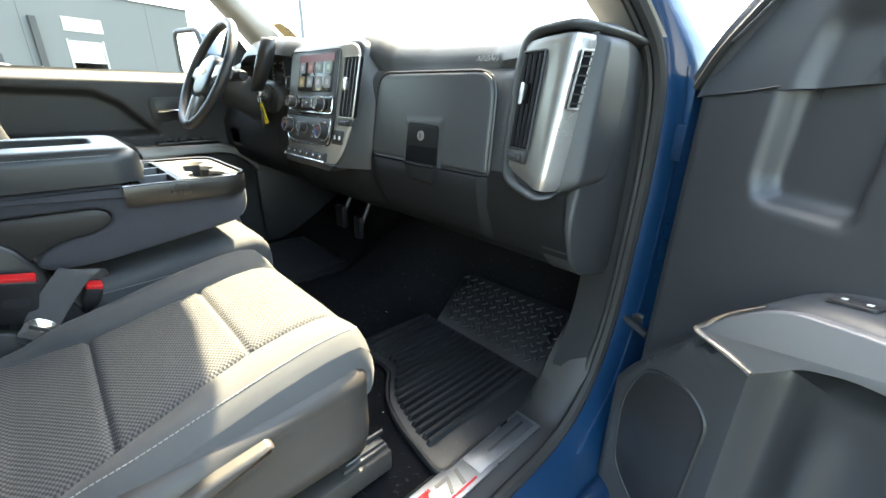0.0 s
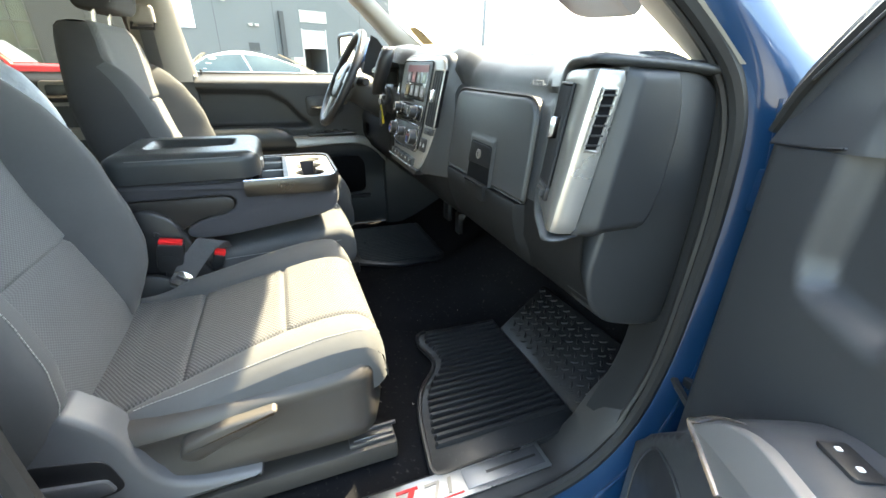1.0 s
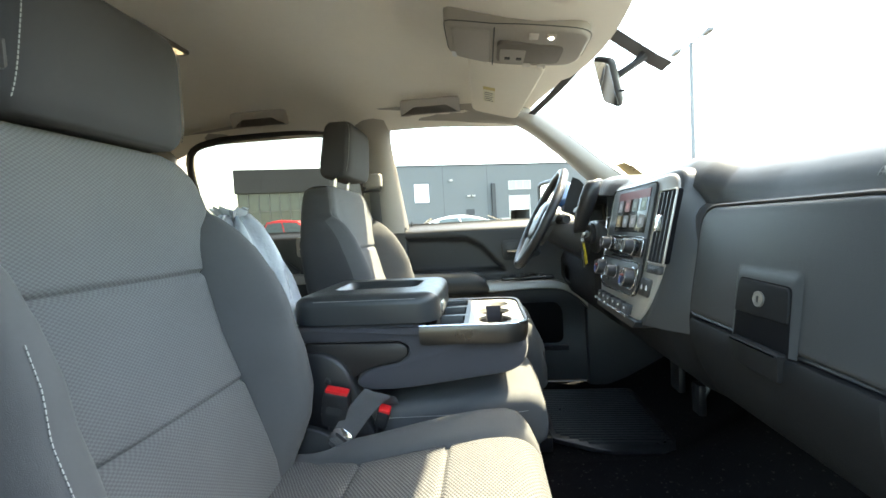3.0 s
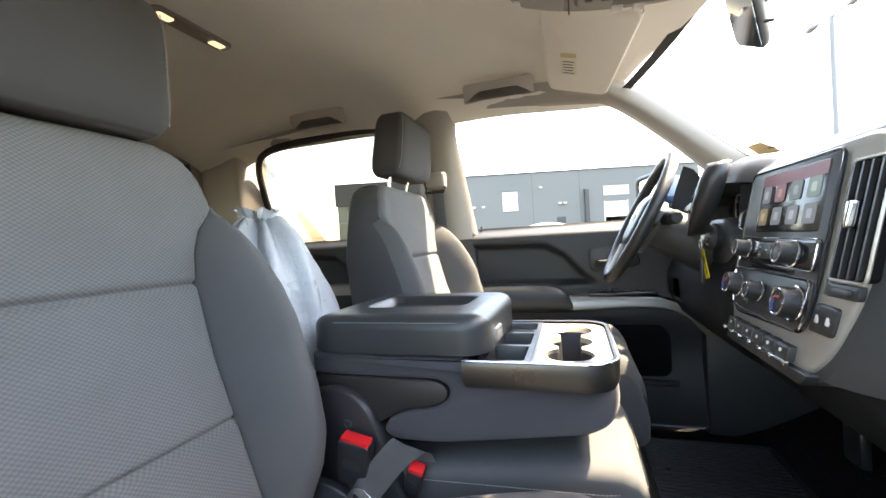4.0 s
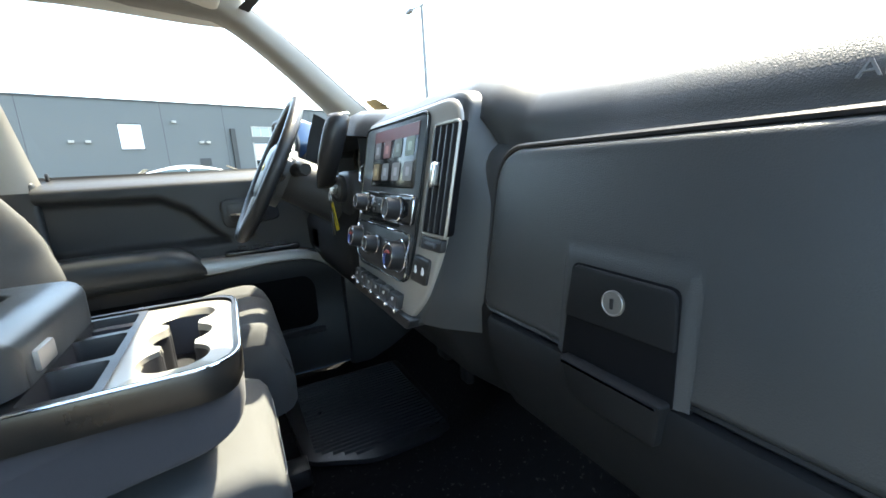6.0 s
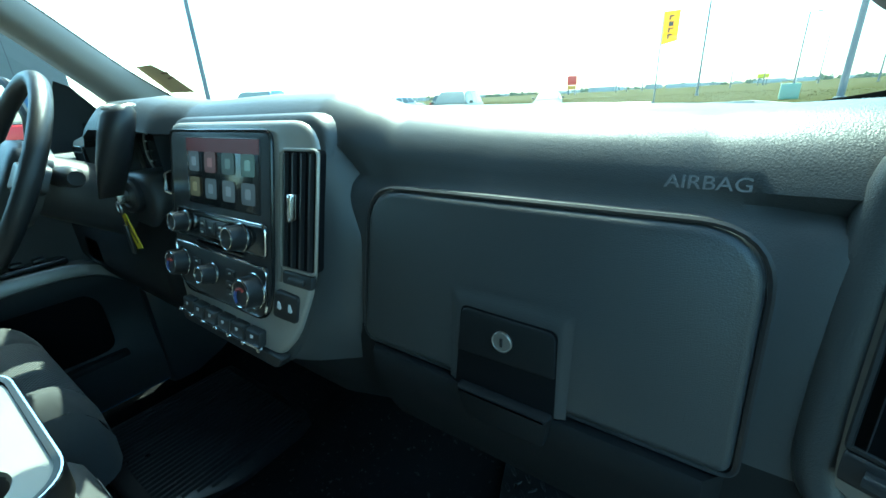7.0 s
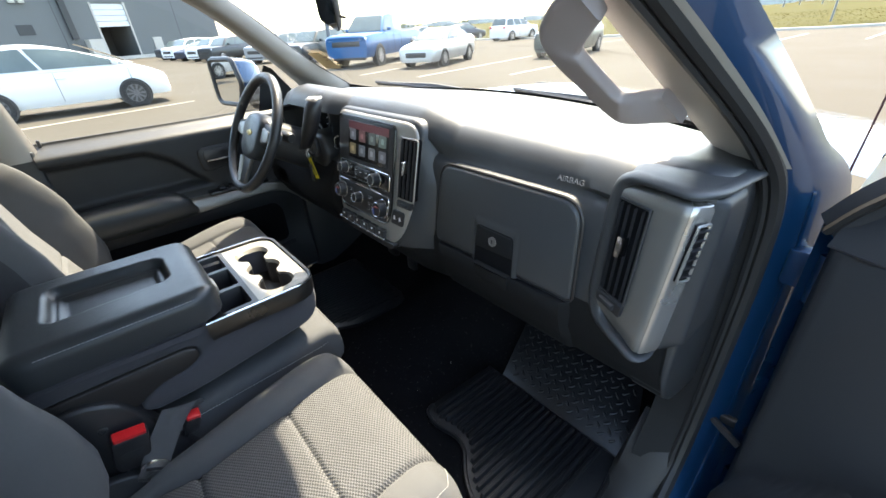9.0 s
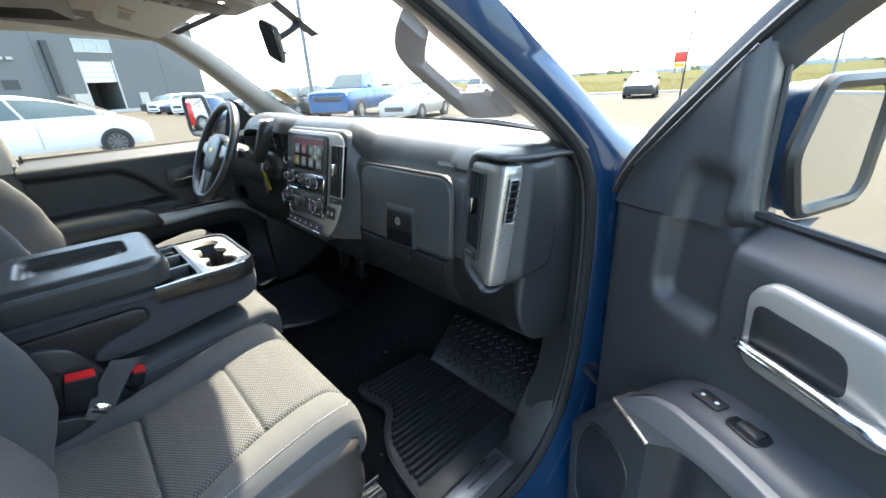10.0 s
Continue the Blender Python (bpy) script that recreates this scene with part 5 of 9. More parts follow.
# armrest
b = B()
secs = []
for y, top, out in [(-0.10, 1.182, 0.075), (0.0, 1.184, 0.075), (0.12, 1.182, 0.075), (0.19, 1.178, 0.072), (0.245, 1.155, 0.06), (0.285, 1.105, 0.04), (0.30, 1.085, 0.02)]:
    low = 1.075
    secs.append([V((-0.83, y, top - 0.002)), V((-0.815 + out * 0.35, y, top)), V((-0.815 + out * 0.85, y, top - 0.006)), V((-0.815 + out, y, lerp(top, low, 0.3))), V((-0.815 + out, y, lerp(top, low, 0.7))), V((-0.815 + out * 0.7, y, low)), V((-0.83, y, low))])
cols = [bez([r[i] for r in secs], 20) for i in range(7)]
grid(b, [[c[k] for c in cols] for k in range(21)])
part("armrest", b, M_LEATHER, ldoor, "padded armrest", 60)
b = B()
secs = []
for y, z0, z1 in [(0.262, 1.083, 1.134), (0.30, 1.081, 1.133), (0.45, 1.090, 1.131), (0.56, 1.088, 1.127), (0.62, 1.07, 1.108), (0.665, 1.035, 1.07), (0.70, 0.995, 1.03)]:
    secs.append([V((-0.83, y, z1)), V((-0.775, y, z1)), V((-0.768, y, z1 - 0.006)), V((-0.768, y, z0 + 0.004)), V((-0.775, y, z0)), V((-0.83, y, z0))])
cols = [bez([r[i] for r in secs], 24) for i in range(6)]
grid(b, [[c[k] for c in cols] for k in range(25)])
part("silver_band", b, M_SILVER, ldoor, "satin silver door band", 50)
b = B()
box(b, (-0.825, 0.33, 1.131), (-0.772, 0.56, 1.147), 0.006, 3)
sw = part("switch_tray", b, M_GLOSS, ldoor)
for k in range(4):
    b = B()
    box(b, (-0.812, 0.37 + 0.042 * k, 1.147), (-0.785, 0.395 + 0.042 * k, 1.157), 0.004, 2)
    part("window_switch", b, M_BLACK, sw)
# door release
b = B()
prism(b, rounded([(0.34, 1.215), (0.335, 1.315), (0.50, 1.315), (0.52, 1.235)], 0.03, 5), lambda u, v, d: V((-0.822 + d, u, v)), 0.0, 0.012, 0.008)
rel = part("release_bezel", b, M_TRIM, ldoor, "", 60)
b = B()
prism(b, rounded([(0.36, 1.235), (0.355, 1.30), (0.47, 1.30), (0.48, 1.245)], 0.02, 5), lambda u, v, d: V((-0.82 + d, u, v)), 0.0, 0.0135, 0.001)
part("release_cup", b, M_BLACK, rel)
b = B()
tube(b, bez([V((-0.80, 0.365, 1.262)), V((-0.79, 0.40, 1.264)), V((-0.79, 0.45, 1.266))], 10), 0.008, 8, flat=0.7)
part("release_lever", b, M_CHROME, rel, "chrome door release")
# lock pin
b = B()
lathe(b, V((-0.885, -0.08, 1.40)), (0, 0, 1), [(0.005, 0), (0.005, 0.018), (0.004, 0.021), (0.001, 0.022)], 10)
part("lock_pin", b, M_BLACK, ldoor)
b = B()
tube(b, [V((-0.895, -0.12, 1.405)), V((-0.895, 0.80, 1.400))], 0.006, 6)
part("window_wiper_strip", b, M_SEAL, ldoor)
# pocket floor
b = B()
box(b, (-0.86, -0.05, 0.80), (-0.80, 0.62, 0.82), 0.006)
part("pocket_floor", b, M_BLACK, ldoor)
# flat near-black plate; the hollow pocket's shade is put into its colour
b = B()
prism(b, rounded([(-0.06, 0.83), (-0.06, 1.03), (0.52, 1.045), (0.60, 1.0), (0.60, 0.83)], 0.04, 5), lambda u, v, d: V((-0.842 + d, u, v)), 0.0, 0.022, 0.003)
part("pocket_shade", b, M_RECESS_SHADE, ldoor, "near-black plate for the shade in the map pocket")


def window_frame(parent, pts, r=0.016):
    b = B()
    tube(b, [V(p) for p in pts], r, 8)
    part("window_frame", b, M_SEAL, parent, "black window surround")


W_OUT = bez([V((-0.925, -0.105, 1.39)), V((-0.885, -0.115, 1.50)), V((-0.79, -0.125, 1.70)), V((-0.735, -0.118, 1.80)), V((-0.705, -0.07, 1.835)), V((-0.70, 0.05, 1.842)), V((-0.695, 0.20, 1.822)), V((-0.70, 0.36, 1.77)), V((-0.735, 0.53, 1.67)), V((-0.80, 0.68, 1.55)), V((-0.86, 0.80, 1.44)), V((-0.89, 0.84, 1.40))], 50)
b = B()
top = W_OUT
grid(b, [[p, V((-0.93, lerp(-0.105, 0.84, i / (len(top) - 1)), 1.39))] for i, p in enumerate(top)])
lg = part("door_glass", b, G_CLEAR, ldoor, "clear door glass")
lg.visible_shadow = False
# sail cover in the front corner
b = B()
grid(b, [[V((-0.86, 0.62, 1.40)), V((-0.86, 0.86, 1.40))], [V((-0.825, 0.64, 1.50)), V((-0.845, 0.78, 1.46))], [V((-0.79, 0.66, 1.575)), V((-0.79, 0.69, 1.56))]])
part("sail_cover", b, M_TRIM, ldoor)


MIRROR = [(-0.62, -1.0), (-1.02, -0.05), (-0.70, 1.0), (1.0, 1.0), (1.0, -1.0)]


def door_mirror(m, name, label, reach=0.165):
    """A door mirror in its own frame: the glass faces -y, the arm leaves towards -x."""
    th = thing(name, label, "door mirror")
    b = B()
    rows = []
    for t, s in [(0.0, 1.0), (0.02, 1.02), (0.06, 0.98), (0.11, 0.82), (0.145, 0.5), (0.155, 0.15)]:
        rows.append([V((0.115 * s * p[0], t, 0.095 * s * p[1])) for p in rounded(MIRROR, [0.2, 0.2, 0.2, 0.4, 0.4], 6)])
    grid(b, rows, ring=True, caps=True)
    sh = part("housing", b, M_BLUE, th, "blue painted mirror cap", 60)
    b = B()
    tube(b, [V((0.113 * p[0], 0.0, 0.094 * p[1])) for p in rounded(MIRROR, [0.2, 0.2, 0.2, 0.4, 0.4], 6)], 0.012, 8, closed=True)
    part("mirror_rim", b, M_BLACK, th, "black mirror rim")
    b = B()
    prism(b, rounded([(p[0] * 0.106, p[1] * 0.088) for p in MIRROR], [0.02, 0.02, 0.02, 0.04, 0.04], 6), lambda u, v, d: V((u, -d, v)), -0.004, 0.003)
    part("mirror_glass", b, M_MIRROR, th, "mirror glass")
    b = B()
    rows = []
    for t in range(7):
        x = lerp(-0.10, -reach, t / 6)
        h = lerp(0.045, 0.06, t / 6)
        rows.append([V((x, 0.06 + 0.045 * math.cos(a * math.pi / 6), -0.075 + h * math.sin(a * math.pi / 6))) for a in range(12)])
    grid(b, rows, ring=True, caps=True)
    part("mirror_arm", b, M_BLACK, th, "black mirror arm", 60)
    th.matrix_world = m
    return th


M_MIRROR = mat("mirror_silver", (0.86, 0.88, 0.88), 0.015, metal=1.0, mottle=(3, 0.02), rvar=0.01)
door_mirror(pose(-1.165, 0.61, 1.50, 0, 0, 0) @ pose(0, 0, 0, 0, 0, 14) @ Matrix.Diagonal((-1, 1, 1, 1)), "driver_door_mirror", "blue and black driver side mirror reflecting a grey wall", 0.235)

rldoor = door_shut("rear_left_door", -1.25, -0.27, "shut rear door with charcoal panel", False)
b = B()
prism(b, rounded([(-0.635, 1.28), (-0.635, 1.375), (-0.47, 1.375), (-0.47, 1.28)], 0.02, 5), lambda u, v, d: V((-0.83 + d, u, v)), 0.0, 0.02, 0.006)
rel = part("release_bezel", b, M_LINER_TRIM, rldoor)
b = B()
prism(b, rounded([(-0.615, 1.295), (-0.615, 1.36), (-0.49, 1.36), (-0.49, 1.295)], 0.015, 5), lambda u, v, d: V((-0.82 + d, u, v)), 0.0, 0.012, 0.001)
part("release_cup", b, M_BLACK, rel)
b = B()
tube(b, [V((-0.802, -0.61, 1.318)), V((-0.795, -0.57, 1.318)), V((-0.795, -0.5, 1.318))], 0.008, 8)
part("release_lever", b, M_CHROME, rel)
b = B()
secs = [[V((-0.83, y, 1.20)), V((-0.77, y, 1.195)), V((-0.765, y, 1.175)), V((-0.77, y, 1.155)), V((-0.83, y, 1.155))] for y in (-1.2, -0.8, -0.45, -0.3)]
grid(b, secs)
part("silver_band", b, M_LINER_TRIM, rldoor, "beige door band")
R_OUT = bez([V((-0.925, -0.29, 1.40)), V((-0.85, -0.295, 1.60)), V((-0.75, -0.30, 1.79)), V((-0.715, -0.34, 1.83)), V((-0.70, -0.6, 1.845)), V((-0.70, -0.95, 1.825)), V((-0.735, -1.08, 1.77)), V((-0.82, -1.12, 1.60)), V((-0.925, -1.15, 1.40))], 40)
window_frame(rldoor, R_OUT)
b = B()
grid(b, [[p, V((-0.93, lerp(-0.29, -1.15, i / (len(R_OUT) - 1)), 1.39))] for i, p in enumerate(R_OUT)])
part("door_glass", b, G_TINT, rldoor, "brown tinted door glass")
b = B()
box(b, (-0.86, -1.36, 1.38), (-0.66, -1.13, 1.92), 0.03, 3)
part("rear_corner_trim", b, M_LINER_TRIM, body)

# ---- passenger door (open) ----
DO = V((0.928, 0.838, 0))
DU, DN = V((0.845, -0.536, 0)).normalized(), V((-0.536, -0.845, 0)).normalized()


def on_door(u, z, n):
    return DO + DU * u + DN * n + V((0, 0, z))


pdoor = thing("passenger_door", "open passenger door, charcoal panel, silver armrest band, blue skin", "door", on_door(0.5, 0.6, 0))
b = B()
rows = []
zs = [*[0.50 + 0.018 * k for k in range(33)], *[1.09 + 0.0075 * k for k in range(40)], 1.388, 1.394, 1.398, 1.392]
us = [0.0, 0.01, 0.02, 0.03, 0.045, 0.06, 0.075, 0.09, *[0.1 + 0.006 * k for k in range(35)], *[0.31 + 0.008 * k for k in range(14)], 0.43, 0.46, 0.5, 0.55, 0.6, 0.65, 0.7, 0.75, 0.8, 0.85, 0.9, 0.95, 0.99, 1.0]
for u in us:
    row = []
    for z in zs:
        n = 0.0
        n -= 0.055 * ease((z - 1.345) / 0.052) ** 1.4 * ease((u - 0.25) / 0.05)
        edge = table([(1.20, 0.185), (1.22, 0.16), (1.25, 0.150), (1.40, 0.155)], z)
        n -= 0.034 * ease((u - edge) / 0.022) * ease((0.305 - u) / 0.03) * ease((z - 1.205) / 0.024)
        lip_z = table([(0.02, 0.80), (0.034, 0.83), (0.089, 0.905), (0.14, 0.965), (0.193, 1.022), (0.26, 1.05), (0.4, 1.06)], u)
        n += 0.075 * ease((lip_z - z) / 0.035) * ease((u - 0.02) / 0.04)
        n -= 0.052 * ease((u - 0.297) / 0.016) * ease((z - table([(0.3, 0.72), (0.9, 0.80)], u)) / 0.05) * (z < lip_z + 0.03)
        n += 0.016 * math.exp(-((u - 0.37) / 0.022) ** 2) * ease((1.03 - z) / 0.1) * ease((z - 0.75) / 0.1)
        n -= 0.03 * ease((0.03 - u) / 0.03)
        row.append(on_door(u, min(z, 1.352 + 0.083 * u) if u < 0.262 else z, n))
    rows.append(row)
grid(b, rows)
part("door_panel", b, M_DOOR_LIT, pdoor, "charcoal door panel with a swept inset", 60)
b = B()
tube(b, bez([on_door(0.02, 1.356, 0.0), on_door(0.10, 1.363, 0.0), on_door(0.155, 1.370, 0.0)], 14), 0.0018, 5)
tube(b, bez([on_door(0.155, 1.370, -0.001), on_door(0.185, 1.374, -0.032), on_door(0.25, 1.379, -0.032)], 14), 0.0018, 5)
part("panel_joint", b, M_BLACK, pdoor)
# sail panel above the joint
b = B()
def sail_top(u):
    return table([(0.0, 1.40), (0.05, 1.455), (0.27, 1.67), (0.45, 1.80), (0.55, 1.86)], u)
rows = []
for i in range(31):
    row = []
    for j in range(19):
        z = lerp(1.354 + 0.022 * i / 30, max(1.40, sail_top(lerp(0.015, 0.258, i / 30)) - 0.03), j / 18)
        u = lerp(0.015, table([(1.36, 0.290), (1.62, 0.255)], z), i / 30)
        row.append(on_door(u, z, -0.001 - 0.018 * j / 18 - 0.016 * ease((i / 30 - 0.93) / 0.07) - 0.020 * ease((u - 0.172 - 0.15 * max(0, z - 1.40)) / 0.022) * ease((0.274 - u) / 0.020) * ease((1.468 - z) / 0.03) - 0.055 * ease((1.398 - z) / 0.026) * ease((u - 0.248) / 0.03)))
    rows.append(row)
grid(b, rows)
part("sail_panel", b, M_DOOR_LIT, pdoor, "plain charcoal sail panel", 60)
# upper frame: front slope, top rail, rear post
FR = [on_door(0.0, 1.37, -0.045), on_door(0.05, 1.44, -0.045), on_door(0.16, 1.555, -0.06), on_door(0.28, 1.67, -0.085), on_door(0.42, 1.775, -0.12), on_door(0.55, 1.845, -0.155), on_door(0.72, 1.875, -0.18), on_door(0.88, 1.87, -0.18), on_door(0.955, 1.83, -0.165), on_door(0.975, 1.65, -0.11), on_door(0.985, 1.40, -0.05)]
secs = []
fr = bez(FR, 60)
for i, p in enumerate(fr):
    t = (fr[min(i + 1, 60)] - fr[max(i - 1, 0)]).normalized()
    s = t.cross(DN).normalized()
    w = 0.030
    secs.append([p + DN * 0.030 + s * w * 0.4, p + DN * 0.033, p + DN * 0.026 - s * w, p - DN * 0.03 - s * w, p - DN * 0.035 + s * w, p + DN * 0.022 + s * w])
b = B()
grid(b, secs, ring=True, caps=True)
part("door_frame", b, M_DOOR_LIT, pdoor, "dark upper door frame", 40)
b = B()
tube(b, [p + DN * 0.036 for p in fr], 0.007, 6)
part("frame_seal", b, M_SEAL, pdoor)
b = B()
tube(b, bez([on_door(0.06, 1.435, -0.002), on_door(0.16, 1.532, -0.012), on_door(0.250, 1.620, -0.022)], 14), 0.0022, 5)
part("sail_edge", b, M_DOOR_LIT, pdoor)
b = B()
tube(b, [on_door(0.266, 1.38, -0.066), on_door(0.230, 1.63, -0.096)], 0.006, 8)
part("glass_run", b, M_SEAL, pdoor)
b = B()
rows = []
for k in range(13):
    z = lerp(1.372, 1.622, k / 12)
    e = table([(1.36, 0.290), (1.62, 0.255)], z)
    j = (z - 1.354) / 0.27 + 3.0 * ease((1.398 - z) / 0.026)
    rows.append([on_door(e - 0.003, z, -0.0178 - 0.018 * j), on_door(e + 0.001, z, -0.022 - 0.018 * j), on_door(e - 0.001, z, -0.034 - 0.018 * j), on_door(e - 0.032, z, -0.085 - 0.02 * j)])
rows = [[q - DN * 0.05 for q in rows[0]]] + rows
grid(b, rows)
part("sail_edge_column", b, M_DOOR_LIT, pdoor, "rounded rear edge of the sail panel", 70)
b = B()
gl = [p for p in fr if (p - DO).dot(DU) > 0.245]
grid(b, [[p, on_door((p - DO).dot(DU), 1.38, -0.062)] for p in gl])
pg = part("door_glass", b, G_CLEAR, pdoor, "clear door glass")
pg.visible_shadow = False
b = B()
tube(b, [on_door(0.255, 1.397, -0.052), on_door(0.98, 1.397, -0.052)], 0.006, 6)
part("window_wiper_strip", b, M_SEAL, pdoor)
# outer skin and hinge edge
b = B()
grid(b, [[on_door(u, z, n) for z, n in [(1.385, -0.10), (1.25, -0.135), (1.0, -0.15), (0.75, -0.14), (0.50, -0.10)]] for u in (-0.02, 0.2, 0.5, 0.8, 1.0)])
part("outer_skin", b, M_BLUE, pdoor, "blue painted outer skin")
b = B()
grid(b, [[on_door(-0.02, z, n) for z in (1.385, 1.1, 0.8, 0.5)] for n in (-0.12, -0.06, -0.025)])
part("hinge_edge", b, M_BLUE, pdoor)
b = B()
grid(b, [[on_door(1.0, z, n) for z in (1.385, 1.1, 0.8, 0.5)] for n in (-0.10, -0.05, 0.0)])
part("latch_edge", b, M_BLUE, pdoor)
b = B()
grid(b, [[on_door(u, 0.5, n) for u in (-0.02, 0.5, 1.0)] for n in (-0.10, 0.0, 0.07)])
part("lower_edge", b, M_BLUE, pdoor)
M_BANDGREY = mat("satin_grey_band", (0.20, 0.195, 0.20), 0.45, metal=0.35, grain=(1500, 0.04, "noise"), mottle=(3, 0.05), rvar=0.04)
M_COPPER = mat("polished_warm_metal", (0.55, 0.48, 0.44), 0.22, metal=0.9, mottle=(8, 0.05), rvar=0.04)
# armrest with its switches
def arm(u, v, d):
    """u along the door, v from the panel outwards, d above the top."""
    top = table([(0.18, 0.99), (0.20, 1.016), (0.215, 1.036), (0.25, 1.080), (0.29, 1.113), (0.33, 1.133), (0.42, 1.150), (0.55, 1.155), (0.9, 1.150)], u)
    return on_door(u, top + d - 0.010 * (v / 0.1) ** 2, v)


b = B()
secs = []
for u, out in [(0.185, 0.050), (0.21, 0.072), (0.25, 0.076), (0.32, 0.078), (0.45, 0.080), (0.65, 0.082), (0.85, 0.082), (0.95, 0.08)]:
    secs.append([arm(u, -0.01, 0.012), arm(u, out * 0.25, 0.008), arm(u, out * 0.6, 0.005), arm(u, out * 0.9, 0.0), arm(u, out, -0.012), arm(u, out, -0.03)])
cols = [bez([r[i] for r in secs], 28) for i in range(6)]
grid(b, [[c[k] for c in cols] for k in range(29)])
ar = part("armrest", b, mat("satin_dark_plastic", (0.05, 0.053, 0.06), 0.36, grain=(900, 0.15, "noise"), mottle=(4, 0.06)), pdoor, "satin charcoal armrest top", 60)
b = B()
BAND = rounded([(0.2145, 1.030), (0.25, 1.072), (0.29, 1.106), (0.33, 1.126), (0.42, 1.143), (0.55, 1.148), (0.93, 1.143), (0.93, 1.098), (0.55, 1.100), (0.47, 1.098), (0.40, 1.087), (0.355, 1.066), (0.33, 1.042), (0.307, 1.022)], [0.004, 0.03, 0.03, 0.03, 0.05, 0.05, 0.01, 0.01, 0.05, 0.05, 0.05, 0.03, 0.02, 0.004], 5)
prism(b, BAND, lambda u, v, d: on_door(u, v, 0.076 + 0.006 * ease((u - 0.2) / 0.3) + d), -0.035, 0.006, 0.003)
bd = part("silver_band", b, M_BANDGREY, pdoor, "satin silver armrest band", 50)
b = B()
tube(b, bez([on_door(0.308, 1.021, 0.083), on_door(0.262, 1.026, 0.083), on_door(0.212, 1.030, 0.082), on_door(0.224, 1.046, 0.080), on_door(0.25, 1.078, 0.076), on_door(0.29, 1.111, 0.074)], 30), [0.0045] * 14 + [0.004] * 8 + [0.0035 - 0.0003 * k for k in range(9)], 8)
part("bright_tip", b, M_COPPER, bd, "polished edge of the band tip")
b = B()
prism(b, rounded([(0.326, 0.018), (0.326, 0.042), (0.376, 0.044), (0.376, 0.020)], 0.006, 3), lambda u, v, d: arm(u, v, 0.006 + d), 0.0, 0.004, 0.001)
lk = part("lock_switch_plate", b, M_BLACK, ar)
for u in (0.339, 0.363):
    b = B()
    prism(b, rounded([(u - 0.003, 0.029), (u - 0.003, 0.034), (u + 0.003, 0.035), (u + 0.003, 0.030)], 0.001, 2), lambda a, v, d: arm(a, v, 0.010 + d), 0.0, 0.0008)
    part("lock_mark", b, M_WHITE, lk)
b = B()
prism(b, rounded([(0.390, 0.018), (0.390, 0.050), (0.446, 0.053), (0.446, 0.021)], 0.014, 5), lambda u, v, d: arm(u, v, 0.003 + d), 0.0, 0.004, 0.001)
wsw = part("window_switch_well", b, M_GLOSS, ar)
b = B()
prism(b, rounded([(0.404, 0.026), (0.404, 0.044), (0.436, 0.046), (0.436, 0.028)], 0.006, 4), lambda u, v, d: arm(u, v, 0.006 + d), 0.0, 0.006, 0.003)
part("window_switch", b, M_BLACK, wsw)
# speaker grille low on the door
grille_line = rounded([(0.088, 0.80), (0.132, 0.905), (0.225, 0.925), (0.268, 0.90), (0.255, 0.66), (0.19, 0.60), (0.10, 0.64)], 0.045, 7)
b = B()
prism(b, grille_line, lambda u, v, d: on_door(u, v, 0.073 + d), -0.01, 0.004, 0.002)
gr = part("speaker_grille", b, M_BLACK, pdoor, "dark speaker grille", 60)
b = B()
tube(b, [on_door(p[0], p[1], 0.076) for p in grille_line], 0.0035, 6, closed=True)
part("grille_bead", b, M_TRIM, gr)
# release handle with a silver surround
def on_panel(u, v, d):
    return on_door(u, v, d)


b = B()
prism(b, rounded([(0.356, 1.214), (0.347, 1.322), (0.374, 1.346), (0.515, 1.338), (0.552, 1.245), (0.527, 1.220)], [0.03, 0.035, 0.02, 0.03, 0.03, 0.03], 6), on_panel, -0.01, 0.014, 0.01)
bz = part("release_bezel", b, M_TAUPE, pdoor, "satin release surround", 60)
b = B()
prism(b, rounded([(0.368, 1.248), (0.364, 1.314), (0.476, 1.308), (0.486, 1.255)], 0.018, 6), on_panel, 0.0, 0.0150, 0.001)
part("release_cup", b, M_BLACK, bz)
b = B()
tube(b, bez([on_door(0.354, 1.250, 0.014), on_door(0.376, 1.252, 0.024), on_door(0.428, 1.255, 0.028), on_door(0.495, 1.254, 0.028), on_door(0.540, 1.248, 0.018)], 24), [0.006] * 4 + [0.009] * 17 + [0.012] * 4, 10, flat=0.8)
part("release_lever", b, M_CHROME, bz, "chrome pull lever")
# check strap and hinges
b = B()
box(b, (0.85, 0.89, 0.872), (0.96, 0.905, 0.892), 0.003, 2, m=None)
tube(b, [(0.86, 0.895, 0.882), (0.90, 0.87, 0.88), (0.945, 0.85, 0.875)], 0.008, 6)
part("check_strap", b, M_BLACK, pdoor, "black door check strap")
for z in (1.27, 0.72):
    b = B()
    box(b, (0.895, 0.90, z - 0.035), (0.955, 0.935, z + 0.035), 0.006, 2)
    lathe(b, V((0.945, 0.89, z - 0.045)), (0, 0, 1), [(0.011, 0), (0.011, 0.09)], 10)
    part("hinge", b, M_BLUE, pdoor, "blue painted hinge")
door_mirror(Matrix.Translation(on_door(0.235, 1.475, -0.215)) @ Matrix((( -DN.x, -DU.x, 0, 0), (-DN.y, -DU.y, 0, 0), (0, 0, 1, 0), (0, 0, 0, 1))) @ pose(0, 0, 0, 0, 0, 14), "passenger_door_mirror", "blue and black passenger side mirror")

# ---- front seats ----
def rib(d, w=0.005):
    return math.exp(-(d / w) ** 2)


